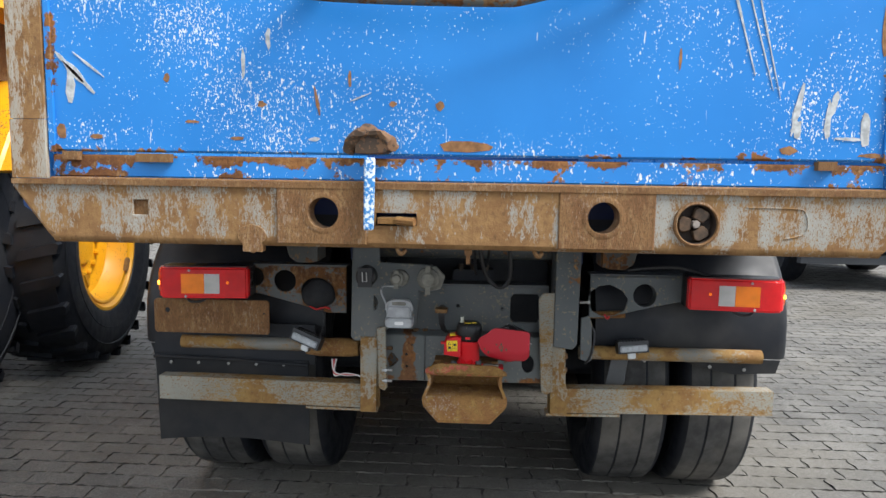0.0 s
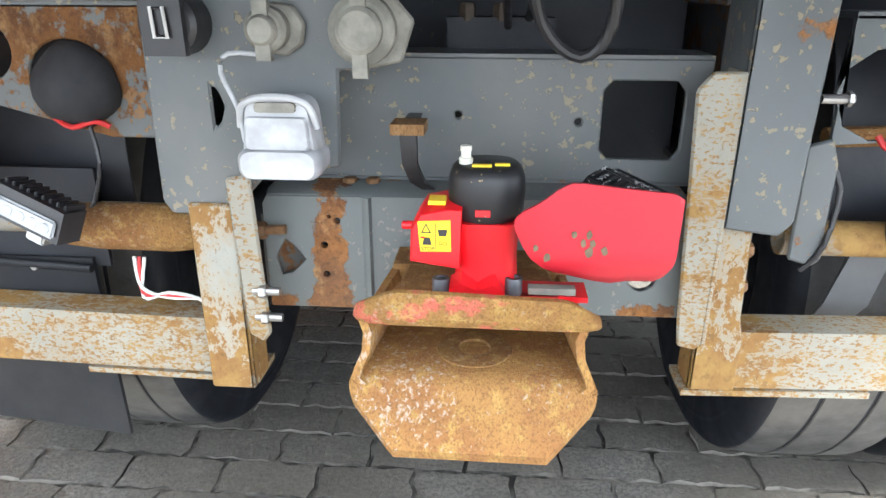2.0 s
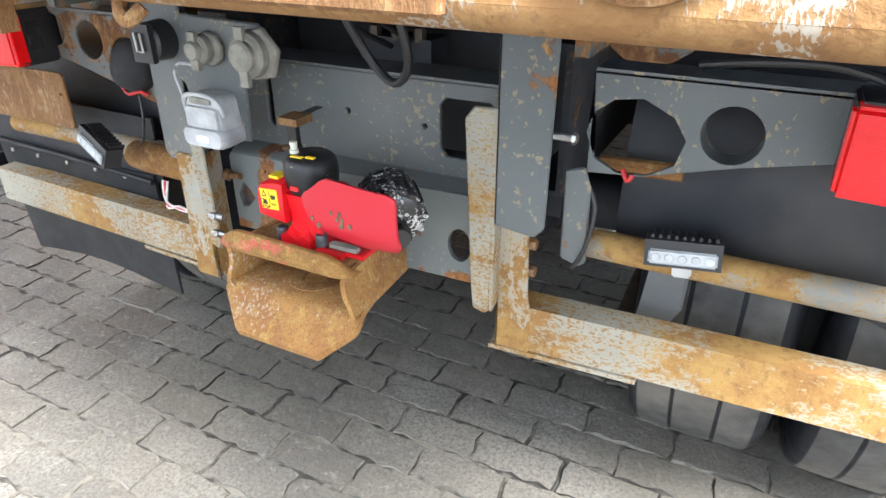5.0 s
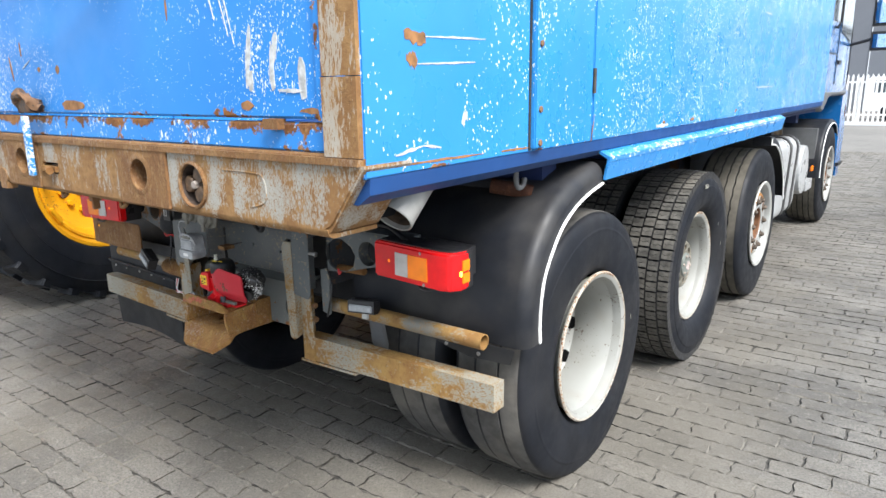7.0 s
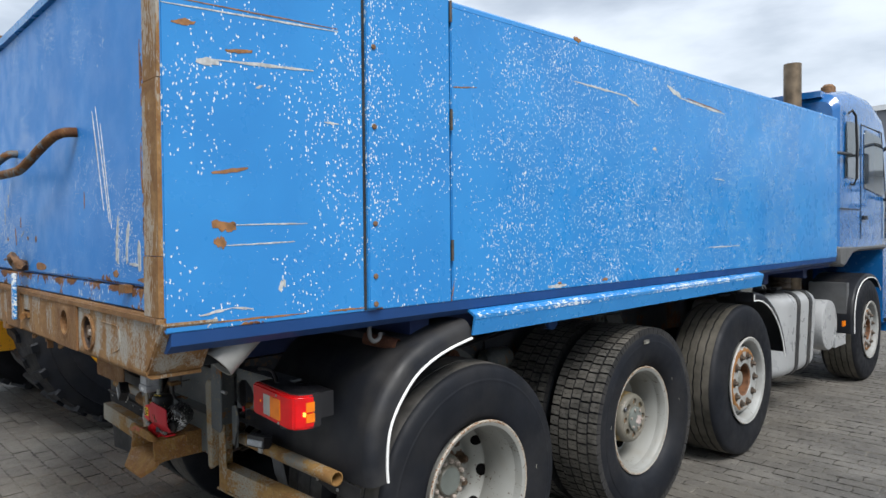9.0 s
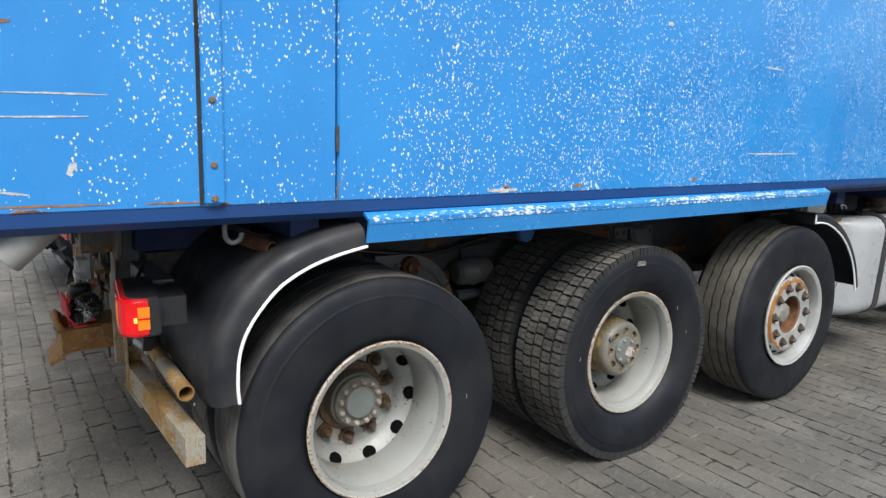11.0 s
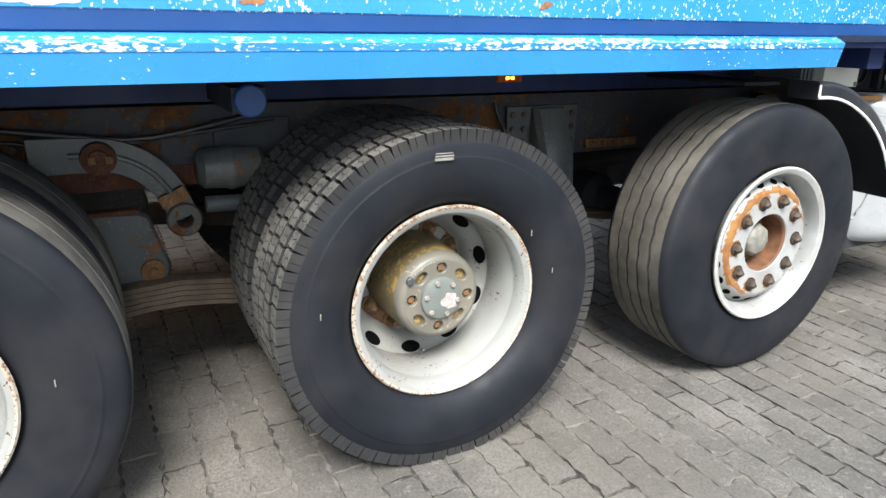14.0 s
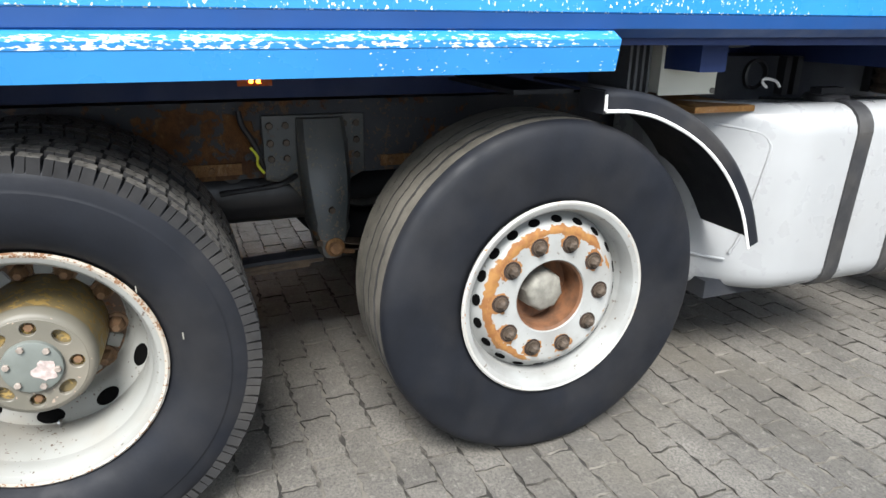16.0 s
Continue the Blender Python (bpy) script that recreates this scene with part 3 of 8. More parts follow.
def boxed(name, dims, material, parent, bev=0.003, label="", turn=None):
    return part(name, add_box(bmesh.new(), *dims, bev, turn), material, parent, label)


def tubed(name, pts, r, material, parent, label="", n=10, smooth=0):
    return part(name, add_tube(bmesh.new(), smooth_path(pts, smooth) if smooth else pts, r, n), material, parent, label)


def plated(name, outline, holes, axis, a, b, material, parent, label="", bev=0.002):
    return part(name, add_plate(bmesh.new(), outline, holes, axis, a, b, bev), material, parent, label)


def turned(name, prof, material, parent, at=(0, 0, 0), axis="x", n=48, label="", closed=False):
    return part(name, add_rev(bmesh.new(), prof, n, closed, at, axis), material, parent, label)


def thing(name, label, category, group="", at=(0, 0, 0)):
    ob = new(name)
    ob.location = at
    return tagged(ob, label, category, group)


def hexagon(bm, p, r, h, axis="x", n=6, dome=0.0):
    """A bolt head or nut of n sides at p, standing h along the axis."""
    i = "xyz".index(axis)
    u, v = [p[k] for k in range(3) if k != i]
    d = p[i]
    loops = []
    for dd, k in ((0, 1.0), (h * 0.8, 1.0), (h, 0.85), (h + dome, 0.45)):
        loops.append([spot(axis, *((uu, vv)), d + dd) for uu, vv in ring(u, v, r * k, n, start=0.3)])
    add_loft(bm, loops)
    return bm

# ---- the tipper truck ----
truck = thing("tipper_truck", "weathered blue tipper truck with a rusty rear bumper", "truck")


def rise(y):
    """The body's floor climbs slightly towards the cab."""
    return 0.006 * y


def body_panel(name, x0, x1, y0, y1, z0, z1a, z1b, material, label="", bev=0.004):
    bm = bmesh.new()
    lo = [(x0, y0, z0 + rise(y0)), (x1, y0, z0 + rise(y0)), (x1, y0, z1a), (x0, y0, z1a)]
    hi = [(x0, y1, z0 + rise(y1)), (x1, y1, z0 + rise(y1)), (x1, y1, z1b), (x0, y1, z1b)]
    vs = add_loft(bm, [lo, hi])
    bmesh.ops.recalc_face_normals(bm, faces=bm.faces)
    bevel_sharp(bm, vs, bev)
    return part(name, bm, material, truck, label)


for s in (1, -1):
    a, b = (1.225, 1.275) if s > 0 else (-1.275, -1.225)
    rear = body_panel("rear_side_panel", a, b, 0.012, 1.104, 1.316, 2.52, 2.52, m_blue_side, "chipped blue steel rear side panel")
    front = body_panel("side_panel", a, b, 1.112, 6.00, 1.316, 2.452, 2.575, m_blue_side, "long chipped blue steel side panel")
    rail = bmesh.new()
    add_tube(rail, [(s * 1.255, 1.115, 2.456), (s * 1.255, 6.00, 2.579)], 0.022, 8)
    part("top_rail", rail, m_blue_plain, front)
    # upright stiffener with its bolts, and the hinge gap
    # slightly proud dark strip, painted in for the shaded gap by the stiffener
    boxed("sealed_seam", (min(s * 1.272, s * 1.2775), max(s * 1.272, s * 1.2775), 0.684, 0.6945, 1.325, 2.515), m_rubber_groove, rear, 0.0)
    post = body_panel("stiffener", min(s * 1.270, s * 1.292), max(s * 1.270, s * 1.292), 0.695, 0.752, 1.325, 2.52, 2.52, m_blue_side)
    for z in (1.345, 1.44, 1.62, 1.95, 2.22, 2.40):
        part("bolt", hexagon(bmesh.new(), (s * 1.291, 0.722, z), 0.010, 0.006 * s), m_nut, post)
    for z in (1.52, 2.02, 2.43):
        part("hinge", add_tube(bmesh.new(), [(s * 1.279, 1.108, z - 0.04), (s * 1.279, 1.108, z + 0.04)], 0.006, 10), m_nut_dark, rear)
    # sloping underside edge, its blue darkened for the shade below the panel
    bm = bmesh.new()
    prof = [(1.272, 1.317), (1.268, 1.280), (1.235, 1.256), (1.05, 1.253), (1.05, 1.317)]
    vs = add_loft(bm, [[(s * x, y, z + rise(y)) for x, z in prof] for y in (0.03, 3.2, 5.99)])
    part("floor_edge", bm, m_blue_dark, truck, "blue lower edge under the side panel, shade put into its colour")
    # folded skirt over the wheels
    bm = bmesh.new()
    prof = [(1.235, 1.290), (1.300, 1.254), (1.284, 1.174), (1.276, 1.174), (1.290, 1.248), (1.235, 1.278)]
    vs = add_loft(bm, [[(s * x, y, z + rise(y)) for x, z in prof] for y in (1.212, 2.2, 3.2, 4.20)])
    skirt = part("side_skirt", bm, m_blue_plain, truck, "folded blue steel skirt with a rubbed white ridge", sharp=20)
    bm = bmesh.new()
    prof = [(1.278, 1.2670), (1.3012, 1.2545), (1.2985, 1.238), (1.295, 1.240), (1.292, 1.254)]
    vs = add_loft(bm, [[(s * x, y, z + rise(y)) for x, z in prof] for y in (1.214, 2.2, 3.2, 4.198)])
    part("rubbed_ridge", bm, m_blue_worn, skirt)

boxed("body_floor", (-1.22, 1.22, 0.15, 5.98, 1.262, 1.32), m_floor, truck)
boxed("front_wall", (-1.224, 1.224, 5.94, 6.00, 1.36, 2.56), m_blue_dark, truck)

# flaked paint and scratches on the side: small uneven patches of bare rust or primer
scar_rng = random.Random(5)


def scar(y0, y1, z0, z1, material, parent, x=1.2762, jag=0.3, n=9):
    """A flat, ragged patch along the side, thicker than a hair and standing just proud."""
    z0, z1 = z0 + 0.025 - 0.016 * y0, z1 + 0.025 - 0.016 * y1
    y0, y1 = y0 * 0.955 + 0.015, y1 * 0.955 + 0.015
    bm = bmesh.new()
    up, lo = [], []
    for i in range(n + 1):
        t = i / n
        y, z, h = y0 + (y1 - y0) * t, z0 + (z1 - z0) * t, (0.35 + 0.65 * math.sin(math.pi * min(1, max(0, t + scar_rng.uniform(-0.1, 0.1)))))
        up.append((y, z + h * jag * scar_rng.uniform(0.4, 1.0)))
        lo.append((y + scar_rng.uniform(-0.004, 0.004), z - h * jag * scar_rng.uniform(0.4, 1.0)))
    add_plate(bm, up + lo[::-1], [], "x", x - 0.002, x, 0)
    return part("paint_scar", bm, material, parent)


m_scar_rust = plain("bare_rust_patch", (0.30, 0.14, 0.05), 0.75, var=0.5, scale=40)
m_bare = plain("flaked_pinkish_primer", (0.47, 0.39, 0.36), 0.7, var=0.4, scale=70)
m_scar_white = plain("bare_primer_scratch", (0.52, 0.53, 0.52), 0.6, var=0.45, scale=60)
side_r = bpy.data.objects["rear_side_panel"]
side_f = bpy.data.objects["side_panel"]
for y0, y1, z0, z1, m, j in (
        (0.138, 0.215, 1.592, 1.588, m_scar_rust, 0.022), (0.145, 0.185, 1.545, 1.535, m_scar_rust, 0.024), (0.21, 0.47, 1.592, 1.602, m_scar_white, 0.0035),
        (0.185, 0.42, 1.532, 1.545, m_scar_white, 0.003), (0.10, 0.17, 2.046, 2.052, m_scar_white, 0.014), (0.15, 0.50, 2.058, 2.088, m_scar_white, 0.007),
        (0.19, 0.28, 2.092, 2.106, m_scar_rust, 0.008), (0.0, 0.60, 2.185, 2.232, m_scar_white, 0.004), (0.03, 0.60, 2.205, 2.24, m_scar_rust, 0.003),
        (0.03, 0.10, 2.14, 2.15, m_scar_rust, 0.012), (0.14, 0.26, 1.738, 1.760, m_scar_rust, 0.010), (0.12, 0.15, 1.30, 1.33, m_scar_white, 0.005),
        (0.10, 0.20, 1.335, 1.352, m_scar_white, 0.006), (0.20, 0.27, 1.352, 1.345, m_scar_white, 0.005), (0.36, 0.385, 1.40, 1.42, m_scar_white, 0.022),
        (0.08, 0.46, 1.313, 1.318, m_scar_rust, 0.004), (0.55, 0.70, 1.318, 1.32, m_scar_rust, 0.005), (0.29, 0.31, 2.0, 2.01, m_scar_white, 0.006),
        (0.54, 0.60, 1.93, 1.93, m_scar_white, 0.006)):
    scar(y0, y1, z0, z1, m, side_r, jag=j)
for y0, y1, z0, z1, m, j in (
        (1.78, 1.93, 1.345, 1.350, m_scar_white, 0.012), (1.86, 1.89, 1.358, 1.36, m_scar_rust, 0.010), (2.24, 2.30, 1.362, 1.364, m_scar_rust, 0.010),
        (2.95, 3.12, 2.43, 2.395, m_scar_white, 0.022), (3.10, 3.75, 2.385, 2.375, m_scar_white, 0.010), (3.2, 3.7, 2.395, 2.385, m_scar_rust, 0.006),
        (3.5, 4.0, 1.52, 1.53, m_scar_white, 0.006), (3.05, 3.09, 1.385, 1.395, m_scar_rust, 0.014), (2.0, 2.5, 2.30, 2.305, m_scar_white, 0.008),
        (2.5, 2.62, 2.30, 2.27, m_scar_white, 0.008), (2.78, 2.82, 2.06, 2.06, m_scar_white, 0.014), (1.16, 1.30, 2.14, 2.16, m_scar_rust, 0.004),
        (3.6, 3.75, 1.95, 1.95, m_scar_white, 0.006), (2.0, 2.06, 2.50, 2.50, m_scar_rust, 0.018), (1.14, 1.16, 1.318, 1.40, m_scar_rust, 0.01)):
    scar(y0, y1, z0, z1, m, side_f, jag=j)

SHIFT = Vector((0, 0, 0.027))   # gate and bumper sit this much higher than drawn
# tailgate, its frame posts and the lower strip
gate = part("tailgate", add_plate(bmesh.new(), [(-1.165, 1.412), (1.165, 1.412), (1.165, 2.44), (-1.165, 2.44)], [], "y", 0.012, 0.055, 0.006), m_blue_gate, truck,
            "blue steel tailgate covered in white paint chips and scratches")
strip = part("lower_strip", add_plate(bmesh.new(), [(-1.165, 1.340), (1.165, 1.340), (1.165, 1.404), (-1.165, 1.404)], [], "y", 0.016, 0.055, 0.004), m_blue_strip, gate,
             "blue lower strip with rust running from the seam")
for s in (1, -1):
    for z0, z1, dy in ((1.335, 1.50, 0.0), (1.502, 1.98, 0.003), (1.983, 2.46, 0.006)):
        boxed("corner_post", (min(s * 1.172, s * 1.274), max(s * 1.172, s * 1.274), -0.004 + dy, 0.011, z0, z1), m_post_rust, truck, 0.006, "rusty corner post with flaking white paint")
    boxed("seal_edge", (min(s * 1.150, s * 1.166), max(s * 1.150, s * 1.166), 0.004, 0.03, 1.41, 2.44), m_blue_gate, gate)
bm = bmesh.new()
add_tube(bm, [(-1.165, 0.008, 1.333), (1.165, 0.008, 1.333)], 0.007, 8)
part("gate_sill", bm, m_plate_rust, truck)
boxed("gate_top", (-1.17, 1.17, -0.004, 0.07, 2.44, 2.475), m_blue_plain, gate, 0.006)

# bent handle tube across the tailgate
handle = part("gate_handle", add_tube(bmesh.new(), smooth_path([(-0.335, 0.012, 1.925), (-0.345, -0.03, 1.915), (-0.455, -0.085, 1.845), (-0.32, -0.095, 1.818), (0.08, -0.09, 1.808), (0.20, -0.08, 1.822), (0.49, -0.05, 1.905), (0.535, 0.012, 1.92)], 5), 0.017, 12),
              m_arm, gate, "bent rusty grey handle tube")
# latch lever and its rusted cap
lever = part("latch_lever", add_plate(bmesh.new(), [(-0.254, 1.205), (-0.226, 1.205), (-0.222, 1.405), (-0.252, 1.405)], [], "y", -0.040, -0.022, 0.004), m_blue_worn, gate, "thin blue latch lever")
bm = bmesh.new()
add_tube(bm, smooth_path([(-0.299, -0.006, 1.425), (-0.279, -0.03, 1.462), (-0.239, -0.035, 1.478), (-0.199, -0.03, 1.462), (-0.169, -0.006, 1.43)], 3), 0.016, 8)
add_box(bm, -0.279, -0.189, -0.03, 0.012, 1.418, 1.462, 0.01)
bmesh.ops.subdivide_edges(bm, edges=bm.edges[:], cuts=1, use_grid_fill=True)
for v in bm.verts:
    v.co += Vector((noise.noise(v.co * 45), 0.6 * noise.noise(v.co * 45 + Vector((9, 0, 0))), noise.noise(v.co * 45 + Vector((0, 5, 0))))) * 0.011
part("latch_cap", bm, m_brown_ring, lever, "thick flaking rust cap")
for x, z, w in ((-1.10, 1.40, 0.045), (-0.86, 1.396, 0.10), (1.0, 1.40, 0.05)):
    boxed("tab", (x - w / 2, x + w / 2, -0.006, 0.02, z - 0.012, z + 0.012), m_plate_rust, strip, 0.004)

# rust spots knocked into the gate
for x, z, w, h, m in ((-0.62, 1.455, 0.05, 0.012, m_scar_rust), (-0.30, 1.62, 0.012, 0.06, m_scar_rust), (-0.40, 1.455, 0.04, 0.014, m_scar_white), (-1.03, 1.455, 0.05, 0.014, m_scar_rust),
                      (-0.82, 1.62, 0.02, 0.03, m_scar_rust), (-0.60, 1.66, 0.014, 0.09, m_scar_white), (-0.53, 1.73, 0.018, 0.07, m_scar_white), (-1.10, 1.60, 0.03, 0.12, m_scar_white),
                      (-1.13, 1.47, 0.03, 0.06, m_scar_rust), (-0.18, 1.555, 0.025, 0.02, m_scar_rust), (-0.05, 1.55, 0.03, 0.03, m_scar_rust), (0.9, 1.44, 0.06, 0.03, m_scar_rust),
                      (1.0, 1.52, 0.02, 0.13, m_scar_white), (0.92, 1.50, 0.025, 0.06, m_scar_white), (1.10, 1.50, 0.03, 0.12, m_scar_white), (1.12, 1.43, 0.07, 0.014, m_scar_rust),
                      (0.60, 1.68, 0.01, 0.06, m_scar_rust), (1.13, 1.75, 0.02, 0.16, m_scar_rust), (1.13, 2.05, 0.02, 0.20, m_scar_rust), (-0.55, 1.55, 0.03, 0.02, m_scar_rust),
                      (0.02, 1.44, 0.20, 0.035, m_scar_rust), (-0.75, 1.50, 0.05, 0.012, m_scar_rust)):
    pts = [(x + w / 2 * math.cos(k * 0.698) * scar_rng.uniform(0.6, 1.1), z + h / 2 * math.sin(k * 0.698) * scar_rng.uniform(0.6, 1.1)) for k in range(9)]
    part("paint_scar", add_plate(bmesh.new(), pts, [], "y", 0.0105, 0.013, 0), m, gate)

for x0, z0, x1, z1, w, m in ((-1.14, 1.69, -1.03, 1.575, 0.013, m_scar_white), (-1.12, 1.665, -1.06, 1.605, 0.007, m_scar_rust), (-1.09, 1.69, -1.00, 1.62, 0.004, m_scar_white), (0.70, 1.97, 0.80, 1.64, 0.004, m_scar_white),
                             (0.735, 1.98, 0.85, 1.60, 0.003, m_scar_white), (0.78, 1.92, 0.87, 1.58, 0.0025, m_scar_white), (0.93, 1.62, 0.905, 1.48, 0.011, m_scar_white), (1.02, 1.60, 1.005, 1.53, 0.012, m_scar_white),
                             (1.02, 1.475, 1.10, 1.472, 0.007, m_scar_white), (-0.40, 1.60, -0.385, 1.52, 0.006, m_scar_rust), (-0.30, 1.56, -0.24, 1.585, 0.003, m_scar_white)):
    d = Vector((x1 - x0, z1 - z0))
    nx, nz = -d.y / d.length, d.x / d.length
    side = [(x0 + d.x * t, z0 + d.y * t, w * (0.25 + 0.75 * math.sin(math.pi * t)) * scar_rng.uniform(0.5, 1.0)) for t in np.linspace(0, 1, 9)]
    pts = [(x + nx * k, z + nz * k) for x, z, k in side] + [(x - nx * k, z - nz * k) for x, z, k in side[::-1]]
    part("paint_scar", add_plate(bmesh.new(), pts, [], "y", 0.0100, 0.013, 0), m, gate)

# ---- rear bumper beam ----
half = [(-1.275, 1.330), (-1.274, 1.312), (-1.178, 1.184), (-1.150, 1.168)]
outline = half + [(-x, z) for x, z in half[::-1]]
bump = plated("rear_bumper", outline, [ring(-0.373, 1.248, 0.047, 28), ring(0.409, 1.250, 0.049, 28), ring(0.663, 1.236, 0.056, 28),
                                       [(-0.224, 1.216), (-0.109, 1.216), (-0.109, 1.252), (-0.224, 1.252)], [(-0.925, 1.234), (-0.881, 1.234), (-0.881, 1.277), (-0.925, 1.277)]],
              "y", 0.0, 0.010, m_bumper, truck, "heavy grey rear bumper beam, half eaten by rust", 0.002)
# rounded lower roll and the underside of the beam
bm = bmesh.new()
prof = [(0.0, 1.172)] + [(0.022 - 0.022 * math.cos(a), 1.172 - 0.022 * math.sin(a)) for a in np.linspace(0.2, math.pi / 2, 6)] + [(0.16, 1.150), (0.16, 1.160), (0.03, 1.160), (0.009, 1.175)]
add_loft(bm, [[(x, y, z) for y, z in prof] for x in np.linspace(-1.165, 1.165, 5)])
part("lower_roll", bm, m_bumper, bump, "rust-brown rounded lower edge")
for s in (1, -1):
    bm = bmesh.new()
    loop = [(1.279, 1.319), (1.2795, 1.312), (1.183, 1.181), (1.170, 1.166), (1.150, 1.156), (1.150, 1.170), (1.165, 1.186), (1.262, 1.319)]
    add_loft(bm, [[(s * x, y, z) for x, z in loop] for y in (0.004, 0.16)])
    part("chamfered_end", bm, m_bumper, bump)
boxed("upper_ledge", (-1.274, 1.274, -0.010, 0.10, 1.318, 1.333), m_plate_rust, bump, 0.005)
for x0, x1, xc in ((-0.506, -0.250, -0.373), (0.286, 0.550, 0.409)):
    pl = plated("doubler_plate", [(x0, 1.160), (x1, 1.160), (x1, 1.322), (x0, 1.322)], [ring(xc, 1.249, 0.045, 32)], "y", -0.008, 0.002, m_plate_rust, bump, "brown rusted doubler plate", 0.003)
    turned("hole_collar", [(-0.010, 0.044), (-0.011, 0.051), (-0.008, 0.060), (0.0, 0.060), (0.07, 0.048), (0.07, 0.044)], m_plate_rust, pl, (xc, 0, 1.249), "y", 36, closed=True)
bm = add_plate(bmesh.new(), [(-0.250, 1.165), (0.286, 1.165), (0.286, 1.318), (-0.250, 1.318)], [[(-0.224, 1.216), (-0.109, 1.216), (-0.109, 1.252), (-0.224, 1.252)]], "y", -0.003, 0.003, 0.001)
part("middle_plate", bm, m_bumper, bump)
bm = add_box(bmesh.new(), -0.218, -0.114, -0.012, 0.05, 1.222, 1.240, 0.005)
add_tube(bm, [(-0.165, -0.012, 1.232), (-0.112, -0.03, 1.229)], 0.012, 8)
part("latch_tongue", bm, m_hitch, bump)
turned("socket_ring", [(-0.006, 0.054), (-0.009, 0.057), (-0.007, 0.062), (0.004, 0.064), (0.004, 0.054)], m_plate_rust, bump, (0.663, 0, 1.236), "y", 40, closed=True)
sock = turned("round_socket", [(0.034, 0.0), (0.034, 0.050), (0.0, 0.054)], m_nut_seat, bump, (0.663, 0, 1.236), "y", 36, "rusted round socket with a three-armed lock")
for k in range(3):
    bm = add_plate(bmesh.new(), [(-0.016, 0.012), (0.016, 0.012), (0.024, 0.036), (0.014, 0.047), (-0.016, 0.046), (-0.022, 0.034)], [], "y", 0.004, 0.024, 0.003)
    bmesh.ops.transform(bm, matrix=Matrix.Translation((0.663, 0, 1.236)) @ Matrix.Rotation(0.5 + k * 2.09, 4, "Y"), verts=bm.verts)
    part("lock_arm", bm, m_nut_oily, sock)
part("centre_bolt", hexagon(bmesh.new(), (0.663, 0.020, 1.236), 0.012, -0.022, "y", 6), m_bolt_grey, sock)
tubed("weld_line", [(0.80, -0.0005, 1.285), (0.93, -0.0005, 1.283), (0.955, -0.0005, 1.270), (0.962, -0.0005, 1.235), (0.948, -0.0005, 1.212), (0.90, -0.0005, 1.200)], 0.0022, m_bumper, bump, n=6, smooth=4)
boxed("square_recess", (-0.929, -0.877, 0.012, 0.03, 1.230, 1.281), m_plate_rust, bump, 0.002)
for s, x in ((1, 0.235), (1, -0.155), (1, -0.585)):
    tubed("hook", [(x - 0.012, 0.03, 1.158), (x - 0.008, 0.022, 1.142), (x + 0.002, 0.02, 1.134), (x + 0.012, 0.03, 1.145)], 0.0065, m_plate_rust, bump, n=8, smooth=3)
bm = add_box(bmesh.new(), 0.026, 0.048, 0.02, 0.05, 1.135, 1.158, 0.006)
add_box(bm, 0.031, 0.043, 0.025, 0.045, 1.108, 1.138, 0.005)
part("pin", bm, m_plate_rust, bump)
bm = bmesh.new()
add_plate(bm, ring(-0.58, 1.182, 0.042, 18, 0.030), [], "y", -0.005, 0.002, 0.001)
add_box(bm, -0.605, -0.55, -0.006, 0.03, 1.135, 1.16, 0.006)
part("weld_patch", bm, m_plate_rust, bump)
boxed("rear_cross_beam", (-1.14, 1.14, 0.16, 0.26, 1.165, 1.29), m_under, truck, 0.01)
# cut duct under the corner, and the brackets above the frame
bm = bmesh.new()
add_rev(bm, [(0.0, 0.053), (-0.002, 0.051), (0.0, 0.048), (0.13, 0.048), (0.13, 0.053)], 28, True)
slant = Vector((0.0, 0.735, 0.68))
bmesh.ops.transform(bm, matrix=Matrix.Translation(Vector((1.174, 0.207, 1.196)) - SHIFT) @ slant.to_track_quat("X", "Z").to_matrix().to_4x4(), verts=bm.verts)
duct = part("drain_duct", bm, m_duct, truck, "pale grey slanted drain pipe under the body corner")
bm = bmesh.new()
add_rev(bm, [(0.012, 0.0476), (0.10, 0.0476), (0.10, 0.0)], 28)
bmesh.ops.transform(bm, matrix=Matrix.Translation(Vector((1.174, 0.207, 1.196)) - SHIFT) @ slant.to_track_quat("X", "Z").to_matrix().to_4x4(), verts=bm.verts)
part("bore", bm, m_bore, duct, "brown dirty bore")
for s in (1, -1):
    bm = bmesh.new()
    add_plate(bm, [(s * 0.50, 1.16), (s * 0.66, 1.16), (s * 0.63, 1.05), (s * 0.60, 1.03), (s * 0.54, 1.03), (s * 0.515, 1.05)], [], "y", 0.55, 0.57, 0.004)
    add_box(bm, min(s * 0.50, s * 0.52), max(s * 0.50, s * 0.52), 0.45, 0.58, 1.05, 1.24, 0.003)
    part("hinge_bracket", bm, m_chassis_rust, truck, "rusty grey tipping hinge bracket")

SHIFT = Vector((0.022, -0.075, 0.026))   # the rear frame as a whole

